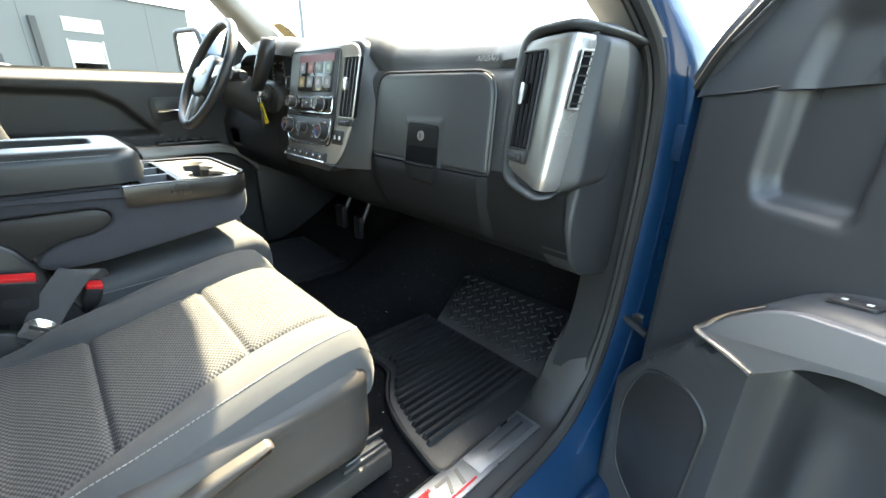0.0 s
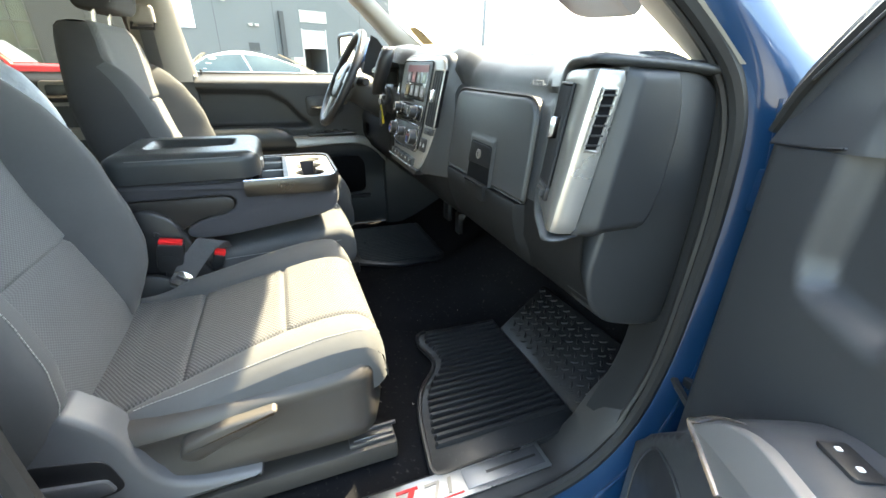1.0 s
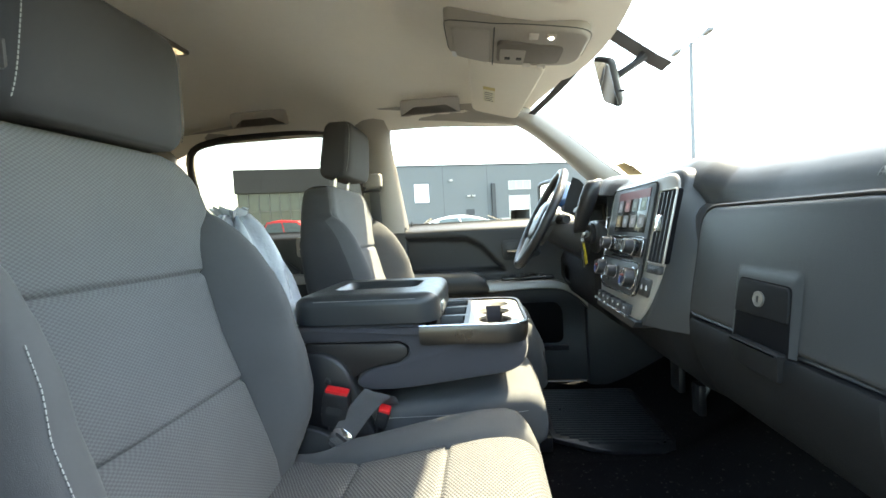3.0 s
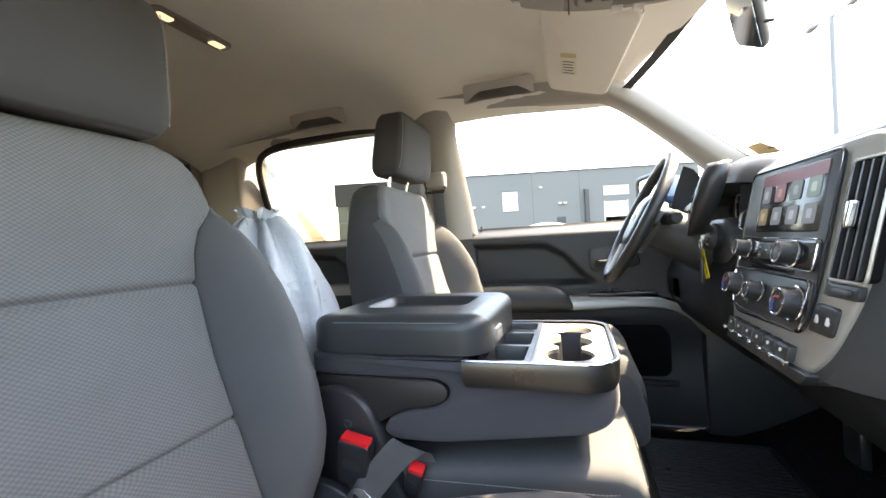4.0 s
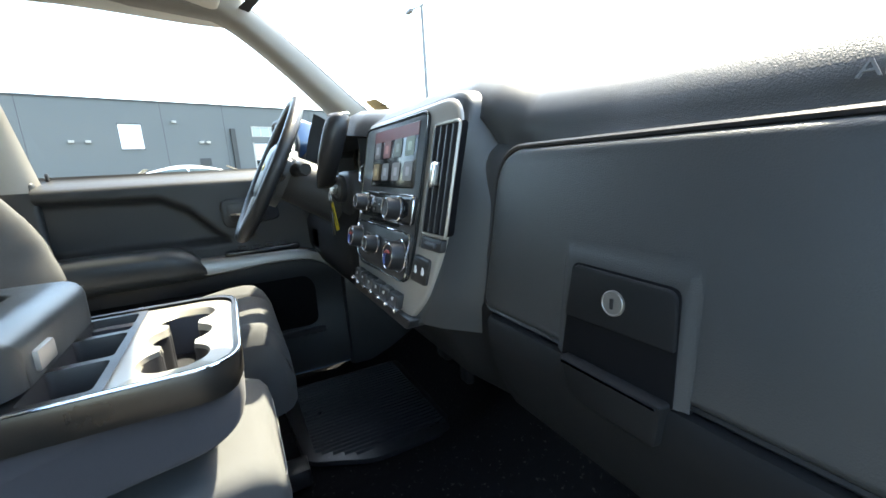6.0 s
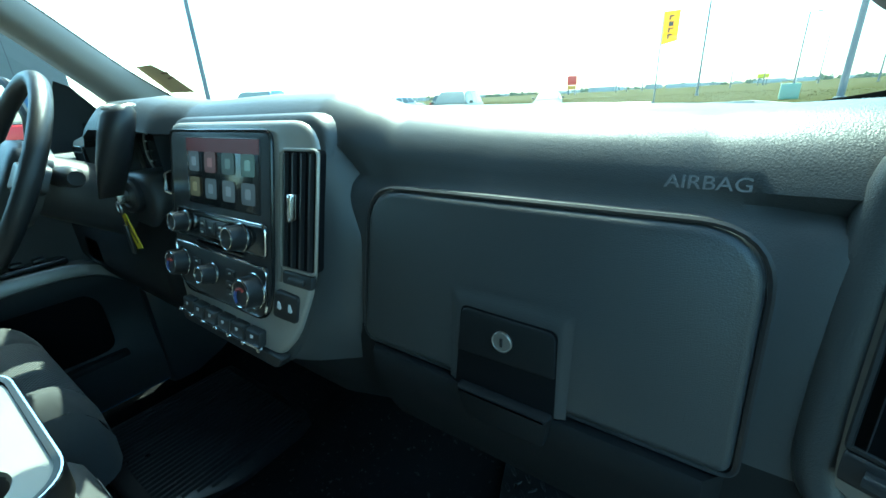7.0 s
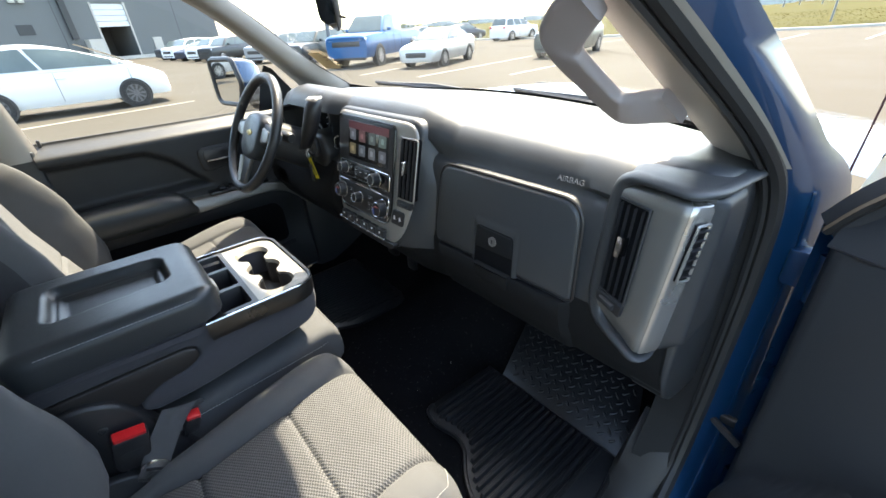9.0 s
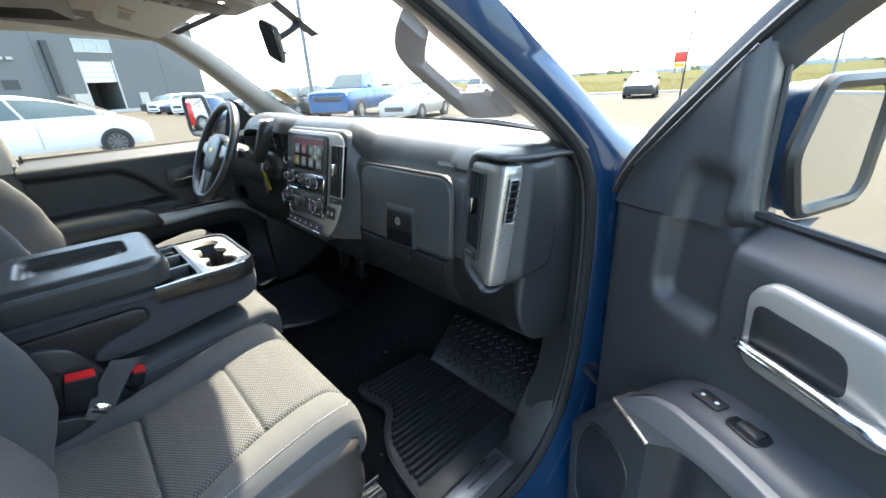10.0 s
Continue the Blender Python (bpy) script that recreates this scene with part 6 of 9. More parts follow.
M_RECLINE = mat("pale_seat_plastic", (0.105, 0.107, 0.112), 0.42, grain=(800, 0.2, "noise"), mottle=(5, 0.08))


def seat(cx, bx, name, label, side, shift=0.0, lift=0.0, rise=0.0):
    """A cloth bucket of the split bench. cx: middle of the cushion, bx: middle of the backrest, side: +1 where the door is on the right."""
    th = thing(name, label, "car seat", (cx, 0.1, FLOOR), "front seats")
    top = lambda y: table([(-0.22, 0.895), (-0.10, 0.900), (-0.02, 0.914), (0.1, 0.945), (0.17, 0.962), (0.24, 0.974), (0.285, 0.976), (0.312, 0.971), (0.333, 0.958), (0.347, 0.938), (0.354, 0.915), (0.357, 0.892), (0.358, 0.872)], y)
    hw = lambda y: table([(-0.22, 0.238), (0.0, 0.247), (0.2, 0.248), (0.28, 0.247), (0.31, 0.243), (0.332, 0.233), (0.346, 0.219), (0.354, 0.204), (0.358, 0.188)], y)
    # where the woven middle ends, inboard and outboard
    edge_in = lambda y: table([(-0.22, 0.215), (-0.08, 0.19), (0.0, 0.165), (0.17, 0.152), (0.30, 0.158), (0.38, 0.165)], y)
    edge_out = lambda y: table([(-0.22, 0.225), (-0.09, 0.20), (0.0, 0.172), (0.10, 0.150), (0.17, 0.142), (0.30, 0.140), (0.38, 0.150)], y)

    def cushion(u, y):
        o = u * side
        e = edge_out(y) if o > 0 else edge_in(y)
        z = top(y)
        fade = ease((0.362 - y) / 0.06)
        if abs(u) > e:
            k = min(1.0, (abs(u) - e) / max(0.02, hw(y) - e))
            rise = (0.017 if o > 0 else 0.028) * fade * ease((y + 0.16) / 0.14)
            z += rise * math.sin(min(1.0, k / 0.55) * math.pi / 2) - (0.030 if o > 0 else 0.036) * max(0.0, (k - 0.52) / 0.48) ** 2.4
        else:
            z += 0.004 * fade * (1 - (abs(u) / e) ** 4)
            z -= 0.008 * (rib(y + 0.016) + rib(y - 0.171)) + 0.004 * rib(y + 0.115, 0.012)
        return z - 0.008 * rib(abs(u) - e, 0.0055)

    def f(u, y):
        return V((cx + u, y, cushion(u, y)))

    def sheet(u0, u1, y0, y1, nu, ny):
        ys = [lerp(y0, y1, (1 - math.cos(math.pi * j / ny)) / 2) for j in range(ny + 1)]
        bm = B()
        grid(bm, [[f(lerp(u0(y), u1(y), (1 - math.cos(math.pi * i / nu)) / 2), y) for i in range(nu + 1)] for y in ys])
        return bm

    eo = lambda y: side * edge_out(y)
    ei = lambda y: -side * edge_in(y)
    b = sheet(eo, lambda y: side * hw(y), -0.22, 0.358, 22, 60)
    tmp = sheet(ei, lambda y: -side * hw(y), -0.22, 0.358, 22, 60)
    me = bpy.data.meshes.new("tmp")
    tmp.to_mesh(me)
    tmp.free()
    b.from_mesh(me)
    bpy.data.meshes.remove(me)
    # upright sides and front
    ys = [-0.22 + 0.578 * k / 40 for k in range(41)]
    loop = [(side * hw(y), y) for y in ys] + [(side * hw(0.358) * (1 - k / 8), 0.358) for k in range(1, 16)] + [(-side * hw(y), y) for y in ys[::-1]]
    rows = []
    for u, y in loop:
        z = cushion(u, min(y, 0.358))
        m = V((u, y - 0.1)).normalized()
        rows.append([V((cx + u, y, z)), V((cx + u + m.x * 0.004, y + m.y * 0.003, z - 0.012)), V((cx + u + m.x * 0.006, y + m.y * 0.004, lerp(z, 0.85, 0.5))), V((cx + u + m.x * 0.001, y + m.y * 0.002, 0.852 - rise))])
    grid(b, rows)
    bmesh.ops.remove_doubles(b, verts=b.verts[:], dist=0.0002)
    cu = part("cushion", b, M_CLOTH, th, "charcoal cloth cushion bolsters", 70)
    for y0, y1 in ((-0.22, -0.016), (-0.016, 0.171), (0.171, 0.358)):
        part("cushion_insert", sheet(ei, eo, y0, y1, 40, 26), M_WEAVE, cu, "woven charcoal insert", 70)
    st = []
    for k in range(31):
        y = lerp(-0.075, 0.318, k / 30)
        st.append(f(side * (hw(y) - lerp(0.020, 0.024, k / 30)), y) + V((side * 0.0006, 0, 0.0008)))
    for k in range(1, 7):
        st.append(f(side * lerp(0.206, 0.160, k / 6), lerp(0.322, 0.352, (k / 6) ** 0.7)) + V((side * 0.0004, 0.0006, 0.0008)))
    part("stitching", stitches(st), M_THREAD, cu, "pale stitching")

    # backrest
    yb = lambda z: table([(0.88, -0.165), (0.94, -0.172), (1.0, -0.190), (1.106, -0.230), (1.2, -0.266), (1.322, -0.298), (1.42, -0.312), (1.50, -0.324), (1.535, -0.336), (1.550, -0.350)], z)
    wz = lambda z: table([(0.88, 0.250), (0.95, 0.268), (1.05, 0.280), (1.2, 0.281), (1.32, 0.270), (1.40, 0.254), (1.47, 0.234), (1.51, 0.216), (1.535, 0.196), (1.550, 0.165)], z)
    eb = lambda z: table([(0.88, 0.172), (1.0, 0.170), (1.106, 0.172), (1.25, 0.175), (1.322, 0.178), (1.37, 0.184), (1.41, 0.200), (1.435, 0.222), (1.45, 0.236)], z)
    swell = lambda z: table([(0.88, -0.01), (0.93, 0.015), (1.0, 0.062), (1.06, 0.092), (1.14, 0.110), (1.25, 0.116), (1.31, 0.106), (1.36, 0.085), (1.40, 0.055), (1.43, 0.022), (1.45, 0.0)], z)

    def back_y(u, z):
        w = wz(z)
        e = min(eb(z), w - 0.004)
        y = yb(z)
        if abs(u) > e and z < 1.45:
            k = min(1.0, (abs(u) - e) / max(0.02, w - e))
            y += swell(z) * (0.62 if side < 0 and u > 0 else 1.0) * math.sin(min(1.0, k / 0.55) * math.pi / 2) - 0.034 * max(0.0, (k - 0.6) / 0.4) ** 2.2
        else:
            y += 0.006 * (1 - min(1, abs(u) / 0.18) ** 4)
            y -= 0.009 * (rib(z - 1.106) + rib(z - 1.322)) * (1 if abs(u) < e else 0)
        y -= 0.016 * max(0.0, (abs(u) / w - 0.90) / 0.10) ** 2
        return y - (0.010 * rib(abs(u) - e, 0.0055) if z < 1.45 else 0)

    def fb(u, z):
        return V((bx + u, back_y(u, z), z))

    def back_sheet(u0, u1, z0, z1, nu, nz):
        bm = B()
        zs = [lerp(z0, z1, (1 - math.cos(math.pi * j / nz)) / 2) for j in range(nz + 1)]
        grid(bm, [[fb(lerp(u0(z), u1(z), (1 - math.cos(math.pi * i / nu)) / 2), z) for i in range(nu + 1)] for z in zs])
        return bm

    lim = lambda z: min(eb(z), wz(z) - 0.004) if z < 1.45 else wz(z) - 0.004
    b = B()
    flanks = []
    for s in (-1, 1):
        zs = [0.88 + 0.67 * k / 50 for k in range(51)]
        grid(b, [[fb(s * lerp(lim(z), wz(z), i / 16), z) for i in range(17)] for z in zs])
        # flat side panel and rounded rear edge
        b2 = B()
        rows = []
        for z in zs:
            p = fb(s * wz(z), z)
            deep = table([(0.88, 0.17), (1.1, 0.165), (1.3, 0.145), (1.5, 0.118), (1.54, 0.105), (1.55, 0.09)], z)
            y0 = yb(z) - deep
            rows.append([p, p + V((s * 0.004, -0.010, 0)), V((p.x + s * 0.006, lerp(p.y, y0, 0.5), z)), V((p.x + s * 0.003, y0 + 0.02, z)), V((p.x - s * 0.012, y0 + 0.002, z)), V((bx + s * wz(z) * 0.6, y0 - 0.004, z)), V((bx, y0 - 0.006, z))])
        grid(b2, rows)
        flanks.append(b2)
    # crown over the top
    rows = []
    for k in range(25):
        u = wz(1.55) * (-1 + k / 12)
        p = fb(u, 1.55)
        q = V((bx + u, yb(1.55) - 0.092, 1.545))
        rows.append([p, p.lerp(q, 0.12) + V((0, 0, 0.005)), p.lerp(q, 0.5) + V((0, 0, 0.008)), p.lerp(q, 0.88) + V((0, 0, 0.005)), q])
    grid(b, rows)
    bmesh.ops.remove_doubles(b, verts=b.verts[:], dist=0.0004)
    bk = part("backrest", b, M_CLOTH, th, "charcoal cloth backrest", 50)
    for b2 in flanks:
        part("side_panel", b2, M_CLOTH_SHADE, bk, "cloth side panel in a shade-darkened seat cloth colour", 50)
    for z0, z1 in ((0.88, 1.106), (1.106, 1.322), (1.322, 1.55)):
        part("backrest_insert", back_sheet(lambda z: -lim(z), lim, z0, z1, 40, 26), M_WEAVE_UP, bk, "woven charcoal insert", 70)
    st = [fb(side * (wz(z) - 0.030), z) + V((0, 0.0012, 0)) for z in [0.975 + 0.0115 * i for i in range(29)]]
    part("stitching", stitches(st), M_THREAD, bk, "pale stitching")
    if side < 0:
        st = [V((bx + wz(z) + 0.003, back_y(wz(z), z) - 0.014, z)) for z in [1.06 + 0.012 * i for i in range(40)]]
        part("stitching", stitches(st), M_THREAD, bk)
    # headrest
    b = B()
    rows = []
    for t in [0, 0.02, 0.06, 0.13, 0.25, 0.4, 0.55, 0.7, 0.82, 0.91, 0.97, 1.0]:
        z = lerp(1.556, 1.752, t) + lift
        e = (1 - abs(2 * t - 1) ** 6) ** 0.5 if 0 < t < 1 else 0.30
        w, d = 0.150 * (0.84 + 0.16 * e) * (1 - 0.10 * t), 0.060 * (0.66 + 0.34 * e) * (1 - 0.12 * t)
        yc = -0.352 + 0.022 * t
        rows.append([V((bx - 0.005 + p[0] * w, yc + p[1] * d, z)) for p in rounded([(-1, -1), (-1, 1), (1, 1), (1, -1)], 0.36, 6)])
    grid(b, rows, ring=True, caps=True)
    hr = part("headrest", b, M_CLOTH_SHADE, th, "charcoal cloth headrest", 60)
    for s in (-1, 1):
        b = B()
        tube(b, [V((bx + s * 0.075, -0.375, 1.52)), V((bx + s * 0.075, -0.36, 1.60 + lift))], 0.0065, 10)
        part("headrest_post", b, M_CHROME, hr, "chrome post")
        st = [V((bx - 0.005 + s * 0.1405 * (1 - 0.10 * t), -0.295 + 0.014 * t - 0.006 * (2 * t - 1) ** 4, lerp(1.572, 1.738, t) + lift)) for t in [i / 14 for i in range(15)]]
        part("stitching", stitches(st), M_THREAD, hr)
    # side cover of the base: a ledge, a hollowed face, the lifting lever
    X = lambda d: cx + side * d
    b = B()
    rows = []
    for y in [-0.16, -0.10, -0.04, 0.02, 0.08, 0.14, 0.20, 0.26, 0.295, 0.318, 0.332, 0.340]:
        zt = table([(-0.16, 0.902), (-0.05, 0.903), (0.1, 0.912), (0.31, 0.926), (0.34, 0.916)], y)
        back = 0.07 * max(0.0, (y - 0.29) / 0.05) ** 2
        hollow = 0.010 * ease((0.185 - y) / 0.03)
        low = table([(-0.16, 0.755), (0.25, 0.745), (0.318, 0.752), (0.340, 0.775)], y)
        rows.append([V((X(0.235 - back), y, zt + 0.004)), V((X(0.250 - back), y, zt + 0.002)), V((X(0.263 - back), y, zt - 0.008)), V((X(0.268 - back), y, zt - 0.024)), V((X(0.266 - back - hollow * 0.5), y, zt - 0.034)), V((X(0.266 - back - hollow), y, zt - 0.050)), V((X(0.266 - back - hollow), y, lerp(zt, low, 0.62))), V((X(0.267 - back), y, lerp(zt, low, 0.72))), V((X(0.262 - back), y, low + 0.012)), V((X(0.245 - back), y, low)), V((X(0.20 - back * 0.5), y, low))])
    rows.append([V((X(0.17), 0.345, p.z)) for p in rows[-1]])
    grid(b, rows)
    part("seat_valance", b, M_VALANCE, th, "grey brown plastic seat side cover", 50)
    b = B()
    prism(b, rounded([(-0.016, 0.838), (-0.010, 0.868), (0.045, 0.889), (0.138, 0.899), (0.146, 0.893), (0.110, 0.868), (0.05, 0.846), (0.008, 0.826)], [0.012, 0.016, 0.03, 0.006, 0.006, 0.03, 0.03, 0.014], 6), lambda u, v, d: V((X(d), u, v)), 0.25, 0.285, 0.007)
    part("height_lever", b, M_VALANCE, th, "grey seat lever", 50)
    b = B()
    prism(b, rounded([(-0.135, 0.982), (-0.098, 0.944), (-0.077, 0.900), (-0.066, 0.845), (-0.045, 0.800), (0.0, 0.776), (0.10, 0.764), (0.10, 0.748), (-0.05, 0.742), (-0.16, 0.742), (-0.29, 0.76), (-0.29, 0.93), (-0.16, 0.972)], [0.008, 0.02, 0.03, 0.03, 0.04, 0.03, 0.003, 0.003, 0.02, 0.02, 0.03, 0.03, 0.02], 6), lambda u, v, d: V((X(d), u, v)), 0.225, 0.283, 0.010)
    rc = part("recliner_cover", b, M_RECLINE, th, "paler grey recliner cover", 50)
    b = B()
    prism(b, rounded([(-0.20, 0.905), (-0.105, 0.882), (-0.092, 0.815), (-0.20, 0.790)], 0.018, 5), lambda u, v, d: V((X(d), u, v)), 0.25, 0.2845, 0.001)
    part("lever_well", b, M_BLACK, rc)
    b = B()
    prism(b, rounded([(-0.20, 0.862), (-0.112, 0.845), (-0.104, 0.818), (-0.20, 0.808)], 0.008, 4), lambda u, v, d: V((X(d), u, v)), 0.26, 0.291, 0.004)
    part("recline_lever", b, M_RECLINE, rc, "dark recline lever")
    b = B()
    box(b, (cx - 0.21, -0.22, 0.70), (cx + 0.21, 0.31, 0.87), 0.02, 2)
    part("seat_frame", b, M_BLACK, th)
    for s in (-1, 1):
        b = B()
        box(b, (cx + s * 0.225 - 0.030, -0.22, 0.656), (cx + s * 0.225 + 0.030, 0.360, 0.705), 0.006, 2)
        rl = part("seat_rail", b, M_VALANCE if s == side else M_BLACK, th, "grey brown rail cover" if s == side else "")
        if s != side:
            continue
        b = B()
        box(b, (cx + s * 0.225 - 0.020, 0.26, 0.705), (cx + s * 0.225 + 0.020, 0.356, 0.716), 0.003, 2)
        box(b, (cx + s * 0.225 - 0.013, 0.27, 0.716), (cx + s * 0.225 - 0.007, 0.365, 0.724), 0.001, 1)
        box(b, (cx + s * 0.225 + 0.009, 0.27, 0.716), (cx + s * 0.225 + 0.014, 0.352, 0.722), 0.001, 1)
        part("rail_end", b, M_DULLSTEEL, rl, "dull steel rail end")
    th.location.y += shift
    cu.location.z += rise
    return th


seat(0.432, 0.466, "passenger_bucket", "charcoal cloth passenger seat with woven inserts", 1)
seat(-0.475, -0.510, "driver_bucket", "charcoal cloth driver seat with woven inserts", -1, 0.085, 0.035, 0.062)

# middle cushion under the console
mid = thing("middle_seat", "charcoal cloth middle seat cushion under the folded console", "car seat", (-0.02, 0.1, FLOOR))
b = B()
rows = []
for y, z0, z1, w in [(-0.2, 0.86, 0.955, 0.15), (0.0, 0.86, 0.968, 0.157), (0.2, 0.86, 0.986, 0.160), (0.30, 0.862, 0.997, 0.160), (0.345, 0.866, 0.998, 0.158), (0.368, 0.872, 0.990, 0.154), (0.381, 0.882, 0.972, 0.149), (0.386, 0.90, 0.945, 0.144)]:
    rows.append([V((-0.018 + p[0] * w, y, lerp(z0, z1, p[1]))) for p in rounded([(-1, 0), (-1, 1), (1, 1), (1, 0)], 0.22, 6)])
grid(b, rows, ring=True, caps=True)
mc = part("cushion", b, M_CLOTH, mid, "", 60)
st = [V((0.1425, 0.02 + 0.02 * i, 0.947 + 0.0008 * i)) for i in range(16)] + [V((0.138, 0.352, 0.962)), V((0.130, 0.372, 0.964)), V((0.115, 0.3835, 0.964))] + [V((0.10 - 0.02 * i, 0.3855, 0.962)) for i in range(12)]
part("stitching", stitches(st), M_THREAD, mc)
b = B()
box(b, (-0.165, -0.2, 0.66), (0.128, 0.365, 0.88), 0.015, 3)
part("pedestal", b, M_VALANCE, mid, "dark brown plastic seat base")

# ---- fold-down console ----
con = thing("folding_console", "charcoal fold-down console with lidded bin and cup holders", "console", (-0.02, 0.1, 1.0))
CX = -0.012
SIDE = rounded([(-0.195, 1.128), (-0.195, 1.168), (0.106, 1.168), (0.112, 1.150), (0.347, 1.148), (0.351, 1.095), (0.338, 1.066), (0.300, 1.050), (0.06, 1.016), (-0.030, 1.014), (-0.055, 1.030), (-0.042, 1.052), (-0.002, 1.072), (0.045, 1.076), (0.075, 1.094), (0.077, 1.116), (0.055, 1.127)], [0.01, 0.004, 0.003, 0.003, 0.006, 0.02, 0.03, 0.03, 0.03, 0.03, 0.02, 0.02, 0.02, 0.02, 0.012, 0.012, 0.01], 5)


def on_console(u, v, d):
    """A point of the upholstered body: narrower towards its front end."""
    k = max(0.0, (u - 0.29) / 0.061)
    return V((CX + d * (1 - 0.20 * k ** 2.6), u, v))


b = B()
prism(b, SIDE, on_console, 0.128, 0.158, 0.008)
prism(b, SIDE, on_console, -0.128, -0.158, 0.008)
i0 = max(range(len(SIDE)), key=lambda i: SIDE[i][0] * 3 + SIDE[i][1])
under = [SIDE[(i0 + k) % len(SIDE)] for k in range(len(SIDE)) if SIDE[(i0 + k) % len(SIDE)][1] < 1.1475]
under = under[:next((k for k in range(1, len(under)) if under[k][0] - under[k - 1][0] > 0.3), len(under))]
grid(b, [[on_console(p[0], p[1], d) for p in under] for d in (-0.135, 0.0, 0.135)])
part("padded_body", b, M_DARKCLOTH, con, "dark cloth covered body", 60)
M_HINGE = mat("brown_black_plastic", (0.020, 0.018, 0.0175), 0.45, grain=(800, 0.15, "noise"), mottle=(5, 0.1))
for s in (-1, 1):
    b = B()
    prism(b, rounded([(-0.20, 1.02), (-0.20, 1.1275), (0.056, 1.1258), (0.0748, 1.114), (0.0728, 1.0945), (0.045, 1.0785), (-0.003, 1.0745), (-0.045, 1.0535), (-0.10, 1.02)], [0.02, 0.006, 0.012, 0.01, 0.01, 0.02, 0.02, 0.02, 0.03], 5), lambda u, v, d: V((CX + s * d, u, v)), 0.05, 0.1600, 0.003)
    part("hinge_cover", b, M_HINGE, con, "black hinge cover", 50)
# lid: a padded top with a sunk tray


def lid_top(u, y):
    e = min((u + 0.161) / 0.030, (0.161 - u) / 0.030, (y + 0.195) / 0.035, (0.150 - y) / 0.035)
    z = 1.240 - 0.026 * (1 - math.sqrt(max(0.0, 1 - (1 - min(1, max(0, e))) ** 2)))
    k = (y + 0.125) / 0.21
    q = V((abs(u + 0.014) - lerp(0.080, 0.067, k) + 0.028, abs(y + 0.02) - 0.107 + 0.028))
    d = 0.028 - V((max(q.x, 0), max(q.y, 0))).length - min(max(q.x, q.y), 0)
    z -= 0.020 * ease(d / 0.012) + 0.007 * ease((d - 0.022) / 0.007)
    return z


b = B()
ys = [-0.195, -0.1935, -0.190, *[-0.185 + 0.005 * k for k in range(65)], 0.140, 0.145, 0.1485, 0.150]
ul = [-0.161, -0.1595, -0.156, *[-0.15 + 0.005 * k for k in range(61)], 0.156, 0.1595, 0.161]
rows = []
for y in ys:
    c = max(0, y - 0.095, -0.145 - y) / 0.055
    c = 1 - 0.30 * (1 - math.sqrt(1 - min(1, c) ** 2))
    row = [V((CX + 0.008 + c * (ul[0] + 0.004), y, 1.172))]
    row += [V((CX + 0.008 + c * u, y, lid_top(u, y))) for u in ul]
    rows.append(row + [V((CX + 0.008 + c * (ul[-1] - 0.004), y, 1.172))])
rows = [[V((p.x, p.y, 1.172)) for p in rows[0]]] + rows + [[V((p.x, p.y, 1.172)) for p in rows[-1]]]
grid(b, rows)
lid = part("lid", b, M_LEATHER, con, "grained vinyl armrest lid with a sunk tray", 60)
part("stitching", stitches([V((CX + 0.1645 - 0.0006 * max(0, i - 11) ** 2, -0.14 + 0.02 * i, 1.2275)) for i in range(13)] + [V((CX + 0.157, 0.124, 1.226)), V((CX + 0.143, 0.1375, 1.225)), V((CX + 0.12, 0.1455, 1.224)), V((CX - 0.10, 0.1455, 1.224))]), M_THREAD, lid)
b = B()
box(b, (CX + 0.05, 0.142, 1.180), (CX + 0.10, 0.156, 1.205), 0.004, 2)
part("latch", b, M_TAUPE, lid, "lid latch")


def plate_with_holes(b, outline, holes, z, depth, floor=True):
    """A flat plate with wells cut into it."""
    edges = []
    for loop in [outline] + [h for h in holes]:
        vs = [b.verts.new((p[0], p[1], z)) for p in loop]
        edges += [b.edges.new((vs[i], vs[(i + 1) % len(vs)])) for i in range(len(vs))]
    bmesh.ops.triangle_fill(b, edges=edges, use_beauty=True, use_dissolve=False)
    for h in holes:
        c = V((sum(p[0] for p in h) / len(h), sum(p[1] for p in h) / len(h)))
        rows = [[V((p[0], p[1], z)) for p in h], [V((c.x + (p[0] - c.x) * 0.97, c.y + (p[1] - c.y) * 0.97, z - 0.004)) for p in h], [V((c.x + (p[0] - c.x) * 0.92, c.y + (p[1] - c.y) * 0.92, z - depth)) for p in h]]
        vr = grid(b, rows, ring=True)
        if floor:
            b.faces.new(vr[-1])
    bmesh.ops.remove_doubles(b, verts=b.verts[:], dist=0.0002)
    return b


tray_out = rounded([(CX - 0.160, 0.214), (CX - 0.160, 0.345), (CX + 0.160, 0.345), (CX + 0.160, 0.214)], [0.004, 0.055, 0.055, 0.004], 8)
cups = [(-0.098, 0.275, 0.042), (-0.005, 0.278, 0.040), (0.085, 0.275, 0.040)]
up, dn = [], []
for i in range(61):
    x = lerp(-0.138, 0.123, i / 60)
    h = max([math.sqrt(max(0, r * r - (x - a) ** 2)) for a, c, r in cups] + [0.020 if -0.11 < x < 0.095 else 0])
    up.append((CX + 0.01 + x, 0.276 + h + 0.0005))
    dn.append((CX + 0.01 + x, 0.276 - h - 0.0005))
cup_loop = up + dn[::-1]
cells = [rounded([(CX + a, 0.140), (CX + a, 0.205), (CX + c, 0.205), (CX + c, 0.140)], 0.008, 4) for a, c in ((-0.145, -0.06), (-0.048, 0.045), (0.057, 0.145))]
b = B()
plate_with_holes(b, tray_out, [cup_loop], 1.160, 0.010, False)
